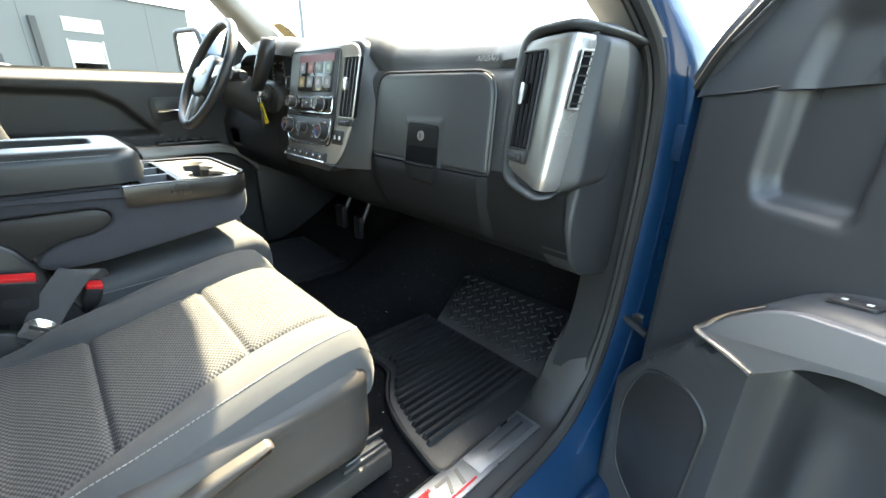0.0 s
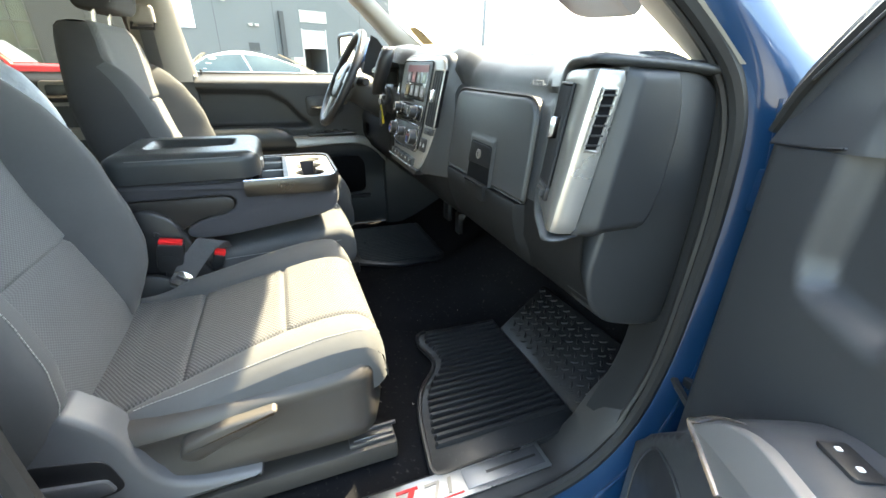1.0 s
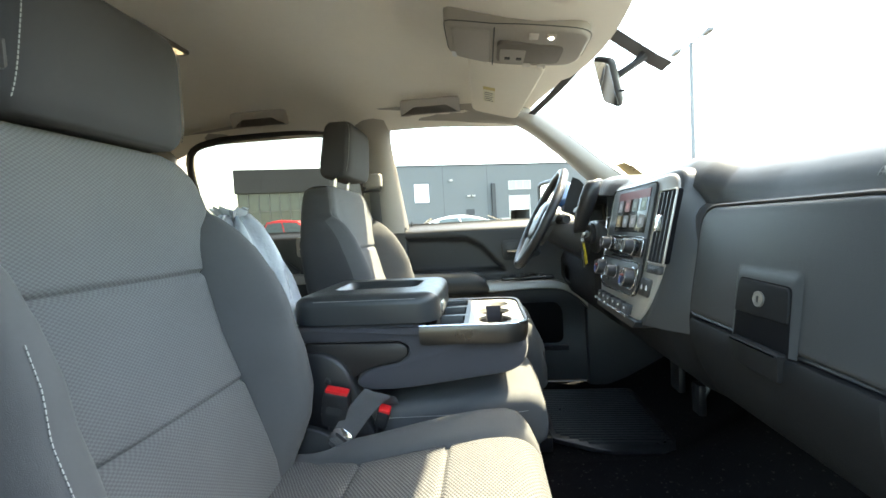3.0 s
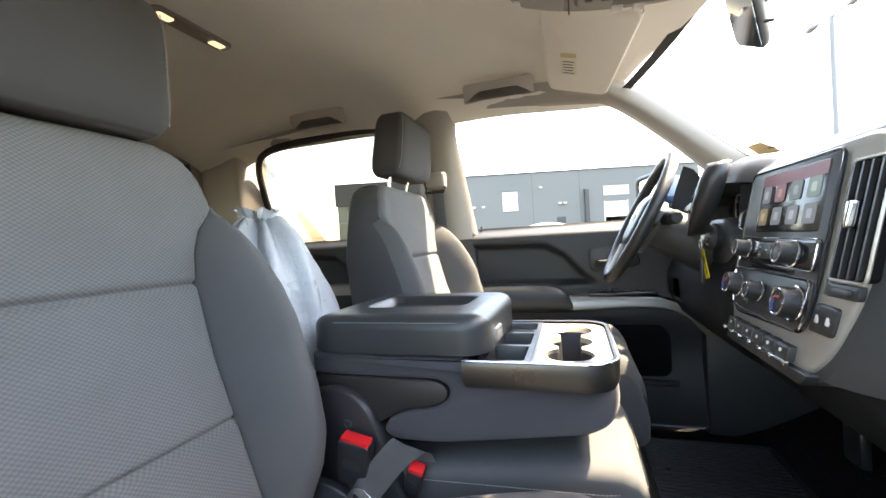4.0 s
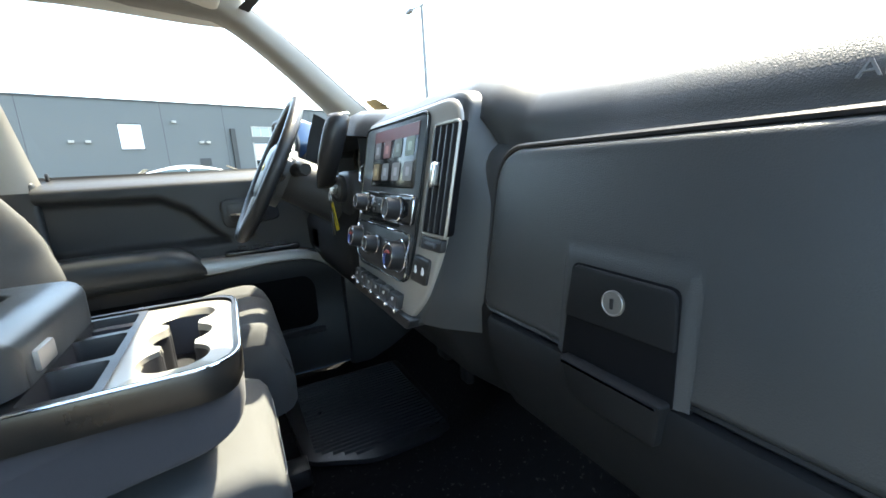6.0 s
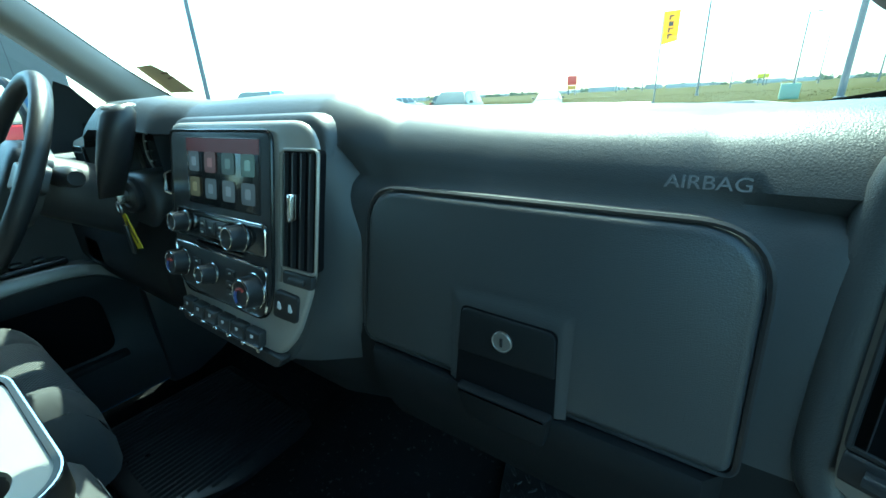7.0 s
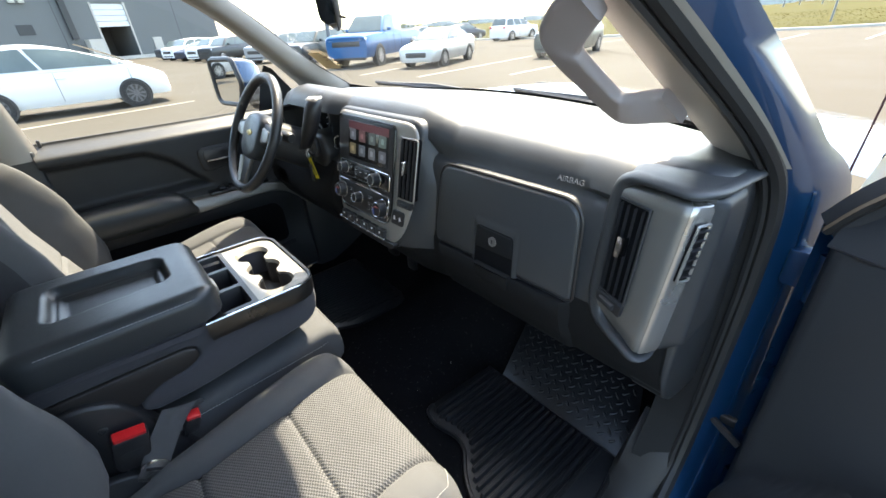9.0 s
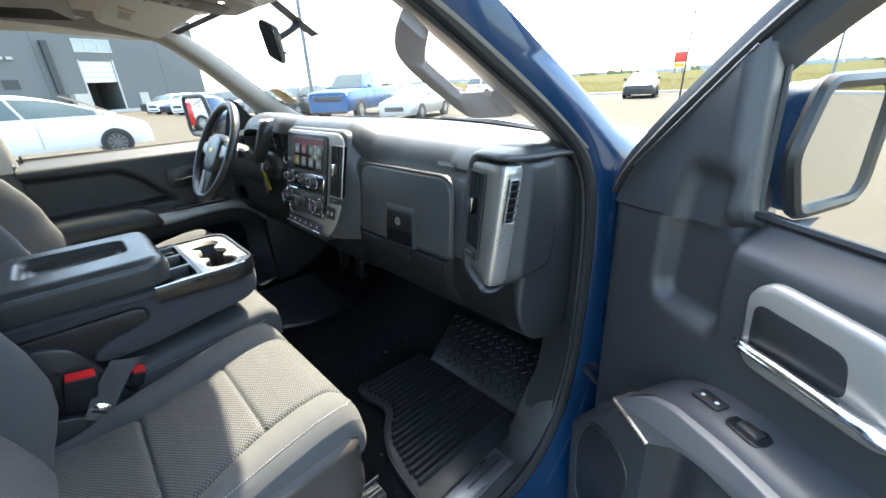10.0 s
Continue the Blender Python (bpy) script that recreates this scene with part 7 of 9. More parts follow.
part("cup_holder_tray", b, mat("pale_satin_tray", (0.27, 0.255, 0.225), 0.38, metal=0.35, grain=(1200, 0.05, "noise"), mottle=(5, 0.05)), con, "pale satin tray with three cup holders and cells", 50)
b = B()
plate_with_holes(b, [(CX + a, c) for a, c in ((-0.158, 0.126), (-0.158, 0.216), (0.158, 0.216), (0.158, 0.126))], cells, 1.1625, 0.058)
part("cell_insert", b, M_BLACK, con, "black divided cells", 50)
b = B()
inner = [(CX + 0.01 + (p[0] - CX - 0.01) * 0.985, 0.276 + (p[1] - 0.276) * 0.97) for p in cup_loop]
rows = [[V((p[0], p[1], z)) for p in inner] for z in (1.1535, 1.085)]
vr = grid(b, rows, ring=True)
b.faces.new(vr[-1])
part("cup_liner", b, M_BLACK, con, "black cup holder liner", 50)
for x in (-0.052, 0.04):
    for s in (-1, 1):
        b = B()
        lathe(b, V((CX + 0.01 + x, 0.276 + s * 0.028, 1.087)), (0, 0, 1), [(0.010, 0), (0.010, 0.066), (0.008, 0.0715)], 12)
        part("cup_divider", b, M_BLACK, con)
b = B()
band = rounded([(CX - 0.166, 0.105), (CX - 0.166, 0.352), (CX + 0.166, 0.352), (CX + 0.166, 0.105)], [0.0, 0.06, 0.06, 0.0], 10)
secs = [[V((p[0], p[1], z)) + V((p[0] - CX, p[1] - 0.2, 0)).normalized() * o for z, o in ((1.165, -0.008), (1.1665, -0.002), (1.158, 0.002), (1.132, 0.001), (1.120, -0.004))] for p in band]
i0 = band.index(min(band, key=lambda p: (p[1], p[0])))
secs = secs[i0:] + secs[:i0]
grid(b, secs)
part("tray_band", b, mat("brushed_dark_band", (0.07, 0.065, 0.06), 0.36, metal=0.8, grain=(600, 0.06, "noise")), con, "dark metallic band round the tray", 40)
b = B()
tube(b, [V((p[0], p[1], 1.1645)) for p in band[band.index(min(band, key=lambda p: (p[1], p[0]))):] + band[:band.index(min(band, key=lambda p: (p[1], p[0])))]], 0.002, 6)
part("tray_bright_edge", b, M_CHROME, con)

# belt buckles between the seats
def buckle(at, lean, tall, wide, name_label):
    th = thing("belt_buckle", name_label, "seat belt buckle", at, "belt buckles")
    p = V(at)
    m = Matrix.Translation(p) @ Matrix.Rotation(radians(lean[0]), 4, "Y") @ Matrix.Rotation(radians(lean[1]), 4, "X") @ Matrix.Rotation(radians(lean[2]), 4, "Z")
    b = B()
    prism(b, rounded([(-wide * 0.40, -tall), (-wide * 0.5, -tall * 0.75), (-wide * 0.5, -0.004), (wide * 0.5, -0.004), (wide * 0.5, -tall * 0.75), (wide * 0.40, -tall)], 0.008, 4), lambda u, v, d: m @ V((u, d, v)), -0.013, 0.013, 0.004)
    cs = part("case", b, M_BLACK, th)
    b = B()
    prism(b, rounded([(-wide * 0.3, -tall * 0.62), (-wide * 0.3, -tall * 0.42), (wide * 0.3, -tall * 0.42), (wide * 0.3, -tall * 0.62)], 0.004, 3), lambda u, v, d: m @ V((u, d, v)), 0.010, 0.0135)
    part("case_panel", b, M_TRIM, cs)
    b = B()
    prism(b, rounded([(-wide * 0.44, -0.011), (-wide * 0.44, 0.011), (wide * 0.44, 0.011), (wide * 0.44, -0.011)], 0.003, 3), lambda u, v, d: m @ V((u, v, d)), -0.008, 0.002, 0.002)
    part("release_button", b, M_RED, th, "bright red release button")
    b = B()
    tube(b, [m @ V((0, 0, -tall * 0.9)), m @ V((0, -0.01, -tall - 0.05)), V((p.x - 0.02, p.y - 0.03, 0.80))], 0.013, 8, flat=0.6)
    part("stalk", b, M_BLACK, th)
    return th


buckle((0.194, -0.080, 1.037), (10, -13, -90), 0.090, 0.058, "black belt buckle with a red button beside the console")
buckle((0.166, 0.018, 0.982), (15, -20, -90), 0.05, 0.030, "low black belt buckle with a red button")
tong = thing("belt_tongue", "chrome belt tongue on dark webbing tucked beside the seat", "seat belt", (0.2, -0.07, 0.9))
TD = V((-0.12, 0.62, 0.775)).normalized()
TS = TD.cross(V((1, 0, 0.15))).normalized()
TF = TS.cross(TD)
TM = Matrix.Translation((0.203, -0.076, 0.928)) @ Matrix((TS, TD, TF)).transposed().to_4x4()
b = B()
prism(b, rounded([(-0.026, -0.016), (-0.026, 0.012), (-0.012, 0.024), (0.012, 0.024), (0.026, 0.012), (0.026, -0.016)], 0.004, 3), lambda u, v, d: TM @ V((u, v, d)), -0.003, 0.003, 0.001)
tp = part("tongue", b, M_CHROME, tong, "chrome tongue")
b = B()
prism(b, rounded([(-0.018, 0.002), (-0.018, 0.009), (0.018, 0.009), (0.018, 0.002)], 0.003, 3), lambda u, v, d: TM @ V((u, v, d)), 0.003, 0.0045)
part("tongue_slot", b, M_BLACK, tp)
b = B()
secs = []
for k, p in enumerate(bez([V((0.150, 0.012, 0.985)), V((0.166, 0.008, 1.018)), V((0.178, -0.014, 1.006)), V((0.190, -0.045, 0.972)), V((0.199, -0.072, 0.936)), V((0.197, -0.09, 0.90))], 20)):
    w = V((0, 1, 0)).lerp(V((0.05, 0.78, -0.62)), ease(k / 9)).normalized() * lerp(0.034, 0.025, ease(k / 9))
    secs.append([p - w, p - w * 0.33 + V((0.003, 0, 0.001)), p + w * 0.33 + V((0.003, 0, 0.001)), p + w])
grid(b, secs)
bmesh.ops.solidify(b, geom=b.faces[:], thickness=0.002)
part("webbing", b, M_WEB, tong, "grey webbing")
# curved hinge bracket between console and seat
br = thing("console_bracket", "black curved plastic bracket at the console hinge", "bracket", (0.14, -0.1, 0.85))
b = B()
prism(b, rounded([(-0.20, 0.84), (-0.20, 1.10), (-0.13, 1.115), (-0.075, 1.085), (-0.045, 1.02), (-0.02, 0.94), (0.02, 0.86)], [0.01, 0.03, 0.04, 0.05, 0.05, 0.05, 0.01], 6), lambda u, v, d: V((d, u, v)), 0.125, 0.164, 0.008)
bp = part("bracket", b, M_BLACK, br, "", 50)
b = B()
lathe(b, V((0.164, -0.115, 1.045)), (1, 0, 0), [(0.008, 0), (0.008, 0.003), (0.005, 0.004), (0.004, 0.001)], 12)
part("bolt", b, M_TRIM, bp)
# low plastic shield where the cushion meets the backrest
sh = thing("seat_gap_shield", "charcoal plastic shield between cushion and backrest", "trim", (0.19, -0.11, 0.88))
b = B()
prism(b, rounded([(-0.20, 0.85), (-0.20, 0.955), (-0.13, 0.945), (-0.04, 0.895), (-0.03, 0.85)], [0.01, 0.02, 0.02, 0.02, 0.01], 5), lambda u, v, d: V((d, u, v)), 0.178, 0.196, 0.004)
part("shield", b, M_TRIM, sh, "", 50)

# ---- floor mats ----
def mat_outline():
    return rounded([(0.285, 0.80), (0.272, 0.53), (0.33, 0.515), (0.43, 0.545), (0.515, 0.465), (0.60, 0.432), (0.772, 0.408), (0.765, 0.70), (0.745, 0.80)], [0.0, 0.04, 0.05, 0.05, 0.05, 0.05, 0.03, 0.05, 0.0], 6)


pmat = thing("rubber_floor_mat", "ribbed black rubber floor mat with a treadplate toe", "floor mat", (0.52, 0.6, FLOOR), "floor mats")
b = B()
out = mat_outline()
prism(b, out, lambda u, v, d: V((u, v, d)), FLOOR - 0.004, FLOOR + 0.008, 0.003)
part("base_sheet", b, M_RUBBER, pmat, "", 50)
b = B()
tube(b, [V((p[0] + (0.52 - p[0]) * 0.02, p[1] + (0.62 - p[1]) * 0.02, FLOOR + 0.008)) for p in out[1:]], 0.006, 6)
part("raised_lip", b, M_RUBBER, pmat)


def inside(x, y, poly):
    c = False
    for i in range(len(poly)):
        (x1, y1), (x2, y2) = poly[i - 1], poly[i]
        if (y1 > y) != (y2 > y) and x < (x2 - x1) * (y - y1) / (y2 - y1) + x1:
            c = not c
    return c


x = 0.308
while x < 0.705:
    ys = [y / 200 for y in range(80, 160) if inside(x, y / 200, [tuple(p) for p in out])]
    if ys:
        y0, y1 = min(ys) + 0.022, 0.786
        b = B()
        h = FLOOR + 0.0205
        secs = [[V((x - 0.006, y, FLOOR + 0.007)), V((x - 0.0052, y, z - 0.002)), V((x - 0.0035, y, z)), V((x + 0.0035, y, z)), V((x + 0.0052, y, z - 0.002)), V((x + 0.006, y, FLOOR + 0.007))] for y, z in ((y0, FLOOR + 0.01), (y0 + 0.006, h), (y1, h))]
        grid(b, secs)
        part("rib", b, M_RUBBER, pmat)
    x += 0.0205


def on_toe(u, v, d):
    """The sloping toe sheet: u across, v up the slope in metres."""
    return V((u, 0.80 + v * 0.885, FLOOR + 0.004 + v * 0.465)) + V((0, -0.465, 0.885)) * d


toe = part("toe_sheet", prism(B(), rounded([(0.345, 0.0), (0.295, 0.212), (0.70, 0.222), (0.762, 0.05), (0.752, 0.0)], [0.004, 0.02, 0.02, 0.03, 0.004], 5), on_toe, 0.0, 0.009, 0.003), M_RUBBER, pmat, "treadplate patterned toe sheet", 50)
PITCH = 0.0232 / math.sqrt(2)
for j in range(-14, 15):
    for i in range(-14, 15):
        u, v = 0.53 + PITCH * (i + j), 0.11 + PITCH * (j - i)
        if not (lerp(0.356, 0.309, v / 0.22) < u < lerp(0.748, 0.694, v / 0.22)) or not 0.012 < v < 0.206:
            continue
        s = 1 if (i + j) % 2 else -1
        b = B()
        c, d2 = math.cos(0.785), math.sin(0.785) * s
        l, w = 0.0102, 0.0031
        pts = [(u + a * c - e * d2, v + a * d2 + e * c) for a, e in ((-l, 0), (-l * 0.5, -w), (l * 0.5, -w), (l, 0), (l * 0.5, w), (l * 0.5 * -1, w))]
        prism(b, pts, on_toe, 0.008, 0.0142, 0.002)
        part("tread_lug", b, M_RUBBER, toe)
# driver's mat
dmat = thing("rubber_floor_mat", "ribbed black rubber floor mat in the driver footwell", "floor mat", (-0.45, 0.65, FLOOR), "floor mats")
b = B()
prism(b, rounded([(-0.70, 0.42), (-0.70, 0.85), (-0.22, 0.85), (-0.22, 0.60), (-0.30, 0.44)], 0.04, 5), lambda u, v, d: V((u, v, d)), FLOOR - 0.004, FLOOR + 0.010, 0.003)
part("base_sheet", b, M_RUBBER, dmat)
for i in range(26):
    x = -0.675 + 0.0165 * i
    b = B()
    y0 = 0.45 if x < -0.32 else 0.45 + (x + 0.32) * 1.6
    grid(b, [[V((x - 0.0055, y, FLOOR + 0.009)), V((x - 0.003, y, FLOOR + 0.0165)), V((x + 0.003, y, FLOOR + 0.0165)), V((x + 0.0055, y, FLOOR + 0.009))] for y in (y0 + 0.02, 0.82)])
    part("rib", b, M_RUBBER, dmat)

# ---- overhead things ----
def around(loop, n):
    """n points at even steps along a closed outline."""
    pts = [V(p) for p in loop] + [V(loop[0])]
    cum = [0.0]
    for a, c in zip(pts, pts[1:]):
        cum.append(cum[-1] + (c - a).length)
    out = []
    for k in range(n):
        s = cum[-1] * k / n
        i = max(j for j in range(len(cum)) if cum[j] <= s + 1e-9)
        out.append(pts[i].lerp(pts[min(i + 1, len(pts) - 1)], (s - cum[i]) / max(1e-9, cum[min(i + 1, len(cum) - 1)] - cum[i])))
    return out


over = thing("overhead_console", "beige grey overhead console with a bin and map lamps", "overhead console", (-0.03, 0.39, 1.86))
def on_over(u, v, d):
    """u across, v forwards, d downwards from the liner."""
    return V((u * 0.84 - 0.012, v, table([(0.17, 1.892), (0.21, 1.878), (0.31, 1.852), (0.42, 1.836), (0.5, 1.826), (0.57, 1.821)], v) - d))


b = B()
prism(b, around(rounded([(-0.105, 0.19), (-0.135, 0.36), (-0.115, 0.535), (0.115, 0.535), (0.135, 0.36), (0.105, 0.19)], [0.03, 0.08, 0.06, 0.06, 0.08, 0.03], 6), 64), on_over, -0.05, 0.022, 0.012)
part("housing", b, M_LINER_TRIM, over, "", 50)
b = B()
prism(b, around(rounded([(-0.095, 0.205), (-0.112, 0.30), (0.112, 0.30), (0.095, 0.205)], 0.02, 5), 40), on_over, 0.0, 0.026, 0.004)
part("bin_door", b, M_LINER_TRIM, over, "drop-down bin door", 50)
# storage recess: flat plate, its inner shade given by a darker beige
b = B()
prism(b, around(rounded([(-0.10, 0.318), (-0.098, 0.48), (0.03, 0.48), (0.04, 0.318)], 0.025, 5), 40), on_over, 0.0, 0.0235, 0.001)
part("recess", b, mat("shaded_beige_plastic", (0.15, 0.135, 0.12), 0.6, grain=(700, 0.15, "noise")), over, "storage recess as a flat plate in shade-darkened beige", 50)
b = B()
prism(b, rounded([(-0.095, 0.325), (-0.095, 0.39), (0.0, 0.39), (0.0, 0.325)], 0.01, 4), on_over, 0.02, 0.0262, 0.002)
ob = part("button_field", b, M_LINER_TRIM, over)
for v in (0.345, 0.375):
    b = B()
    prism(b, rounded([(-0.065, v - 0.007), (-0.065, v + 0.007), (-0.05, v + 0.007), (-0.05, v - 0.007)], 0.002, 2), on_over, 0.026, 0.0285, 0.001)
    part("over_button", b, M_TRIM, ob)
M_LAMP = glow("map_lamp", (1.0, 0.9, 0.72), 2.2)
M_LAMP_OFF = mat("clear_lamp_lens", (0.55, 0.52, 0.47), 0.25)
for u, v, on in ((0.085, 0.44, True), (0.085, 0.40, False), (-0.112, 0.40, False), (-0.112, 0.44, False)):
    b = B()
    prism(b, rounded([(u - 0.016, v - 0.011), (u - 0.016, v + 0.011), (u + 0.016, v + 0.011), (u + 0.016, v - 0.011)], 0.005, 3), on_over, 0.018, 0.0245, 0.002)
    part("map_lamp", b, M_LAMP_OFF, over)
    if on:
        b = B()
        lathe(b, on_over(u, v, 0.024), (0, 0, -1), [(0.006, 0), (0.005, 0.002), (0.001, 0.0025)], 12)
        part("lamp_bulb", b, M_LAMP, over, "lit map lamp")
b = B()
prism(b, rounded([(-0.095, 0.20), (-0.095, 0.212), (-0.06, 0.212), (-0.06, 0.20)], 0.003, 3), on_over, 0.026, 0.0285)
part("bin_label", b, M_WHITE, over)
b = B()
tube(b, [on_over(-0.125, 0.308, 0.0225), on_over(0.125, 0.308, 0.0225)], 0.0018, 5)
part("console_joint", b, M_TRIM, over)
b = B()
tube(b, [on_over(p[0], p[1], 0.0125) for p in around(rounded([(-0.105, 0.19), (-0.135, 0.36), (-0.115, 0.535), (0.115, 0.535), (0.135, 0.36), (0.105, 0.19)], [0.03, 0.08, 0.06, 0.06, 0.08, 0.03], 6), 64)], 0.0012, 5, closed=True)
part("rim_joint", b, M_TRIM, over)


def visor(x0, x1, name_label, label_at):
    """A stowed sun visor against the liner."""
    th = thing("sun_visor", name_label, "sun visor", ((x0 + x1) / 2, 0.4, 1.82), "sun visors")
    def on(u, v, d):
        side = abs(u)
        return V((u, v, 1.857 - 0.29 * (v - 0.24) + 0.13 * (0.56 - side) - d))
    b = B()
    prism(b, rounded([(x0, 0.24), (x0, 0.41 if x0 < 0 else 0.465), (x1, 0.465 if x0 < 0 else 0.41), (x1, 0.24)], [0.03, 0.03, 0.03, 0.03], 6), on, 0.0, 0.022, 0.009)
    vz = part("blade", b, M_LINER, th, "beige cloth visor", 60)
    if label_at:
        u, v = label_at
        b = B()
        prism(b, [(u - 0.055, v - 0.02), (u - 0.055, v + 0.02), (u + 0.055, v + 0.02), (u + 0.055, v - 0.02)], on, 0.022, 0.0229)
        pl = part("warning_label", b, M_PAPER, vz, "cream label with small bars of print")
        b = B()
        prism(b, [(u + 0.035, v - 0.02), (u + 0.035, v + 0.02), (u + 0.055, v + 0.02), (u + 0.055, v - 0.02)], on, 0.0229, 0.0233)
        part("label_heading", b, mat("pale_amber_print", (0.55, 0.44, 0.2), 0.7), pl)
        b = B()
        for k in range(5):
            a = u - 0.048 + 0.015 * k
            prism(b, [(a, v - 0.015), (a, v + 0.014 - 0.004 * (k % 2)), (a + 0.004, v + 0.014 - 0.004 * (k % 2)), (a + 0.004, v - 0.015)], on, 0.0229, 0.0232)
        part("label_print", b, M_TRIM, pl)
    b = B()
    tube(b, [on(x0 + 0.02, 0.405 if x0 < 0 else 0.455, 0.012), on(x1 - 0.01, 0.455 if x0 < 0 else 0.405, 0.012)], 0.007, 6)
    part("visor_rod", b, M_LINER_TRIM, th)
    return th


visor(-0.57, -0.165, "beige driver sun visor with a cream label, stowed", (-0.40, 0.303))
visor(0.165, 0.57, "beige passenger sun visor, stowed", None)

# rear-view mirror
rm = thing("rear_view_mirror", "black framed rear-view mirror on a glass mount", "mirror", (-0.04, 0.60, 1.72))
ML = V((0.60, -0.35, 0.60)).normalized()
MY = V((-0.25, 0.85, 0.45))
MY = (MY - ML * MY.dot(ML)).normalized()
MZ = ML.cross(MY)
MM = Matrix.Translation((-0.045, 0.598, 1.732)) @ Matrix((ML, MY, MZ)).transposed().to_4x4()
b = B()
rows = []
for y, s in [(-0.008, 0.96), (-0.005, 1.0), (0.004, 0.99), (0.013, 0.85), (0.019, 0.5)]:
    rows.append([MM @ V((0.070 * s * p[0], y, 0.031 * s * p[1])) for p in rounded([(-1, -0.9), (-0.95, 1), (0.95, 1), (1, -0.9)], [0.3, 0.3, 0.3, 0.3], 5)])
grid(b, rows, ring=True, caps=True)
part("housing", b, M_TRIM, rm, "", 60)
b = B()
prism(b, rounded([(-0.064, -0.025), (-0.061, 0.027), (0.061, 0.027), (0.064, -0.025)], 0.010, 5), lambda u, v, d: MM @ V((u, -0.0075 - d, v)), 0, 0.0025)
part("mirror_glass", b, M_MIRROR, rm)
b = B()
tube(b, bez([MM @ V((0.0, 0.014, 0)), V((-0.035, 0.655, 1.765)), V((-0.035, 0.68, 1.785))], 8), [0.010, 0.010, 0.009, 0.009, 0.009, 0.010, 0.011, 0.012, 0.014], 8)
part("stem", b, M_BLACK, rm)
b = B()
grid(b, [[V((-0.035 + s, y, z)) for s in (-0.03, 0.03)] for y, z in [(0.585, 1.862), (0.62, 1.835), (0.70, 1.775), (0.735, 1.752)]])
bmesh.ops.solidify(b, geom=b.faces[:], thickness=0.015)
part("mount_cover", b, M_BLACK, rm, "black sensor cover on the glass")
b = B()
tube(b, [MM @ V((-0.02, 0.0, -0.030)), MM @ V((-0.02, 0.004, -0.044))], 0.003, 5)
part("dip_tab", b, M_BLACK, rm)

# A-pillar grab handle
gh = thing("pillar_grab_handle", "beige grey grab handle on the windshield pillar", "grab handle", (0.66, 0.65, 1.6))
GO, GP = V((0.735, 0.60, 1.61)), V((0.259, 0.722, -0.639)).normalized()
GQ = V((-0.95, 0.22, -0.12))
GQ = (GQ - GP * GQ.dot(GP)).normalized()
GN = GP.cross(GQ)


grip_in = bez([V((p, q, 0)) for p, q in ((-0.096, 0.0), (-0.082, 0.022), (-0.054, 0.062), (-0.036, 0.068), (0.010, 0.068), (0.042, 0.0665), (0.051, 0.058), (0.053, 0.038), (0.054, 0.012))], 64)
grip_out = bez([V((p, q, 0)) for p, q in ((-0.154, 0.0), (-0.136, 0.048), (-0.100, 0.099), (-0.050, 0.116), (0.020, 0.114), (0.085, 0.109), (0.112, 0.094), (0.119, 0.055), (0.123, 0.012))], 64)


def grip_piece(i0, i1, slim):
    bm = B()
    rows = []
    for i in range(i0, i1 + 1):
        c, w = (grip_in[i] + grip_out[i]) / 2, (grip_out[i] - grip_in[i]) / 2
        away = V((-0.012, 0.03, 0)) * ease((26 - i) / 26) + V((-0.020, 0.068, -0.004)) * ease((i - 44) / 20)
        row = []
        for k in range(20):
            a = k * math.pi / 10
            u, n = math.cos(a), math.sin(a)
            u, n = math.copysign(abs(u) ** 0.36, u) * slim, math.copysign(abs(n) ** 0.42, n) * 0.0105 * slim
            q = c + w * u
            row.append(GO + GP * q.x + GQ * q.y + GN * n + away)
        rows.append(row)
    grid(bm, rows, ring=True, caps=True)
    return bm


M_HANDLE = mat("pinkish_beige_plastic", (0.31, 0.272, 0.268), 0.55, grain=(700, 0.15, "noise"), mottle=(4, 0.05))
part("grip", grip_piece(10, 53, 1.0), M_HANDLE, gh, "", 60)
part("mount_foot", grip_piece(0, 10, 1.0), M_HANDLE, gh, "", 60)
part("mount_foot", grip_piece(53, 64, 1.0), M_HANDLE, gh, "", 60)

# dome lamp far back in the liner
dome = thing("dome_lamp", "slim beige dome lamp with two warm reading lights", "lamp", (0.0, -0.60, 1.92))
b = B()
zc = liner(0.0, -0.60)
prism(b, rounded([(-0.11, -0.625), (-0.11, -0.575), (0.11, -0.575), (0.11, -0.625)], 0.02, 5), lambda u, v, d: V((u, v, zc - d)), -0.01, 0.008, 0.003)
part("bezel", b, mat("brown_lamp_bezel", (0.2, 0.17, 0.14), 0.5), dome, "brown lamp bezel")
for u in (-0.075, 0.075):
    b = B()
    prism(b, rounded([(u - 0.02, -0.612), (u - 0.02, -0.588), (u + 0.02, -0.588), (u + 0.02, -0.612)], 0.006, 4), lambda a, v, d: V((a, v, zc - d)), 0.006, 0.0095)
    part("reading_light", b, glow("warm_lens", (0.8, 0.6, 0.38), 0.12), dome, "warm lit lens")

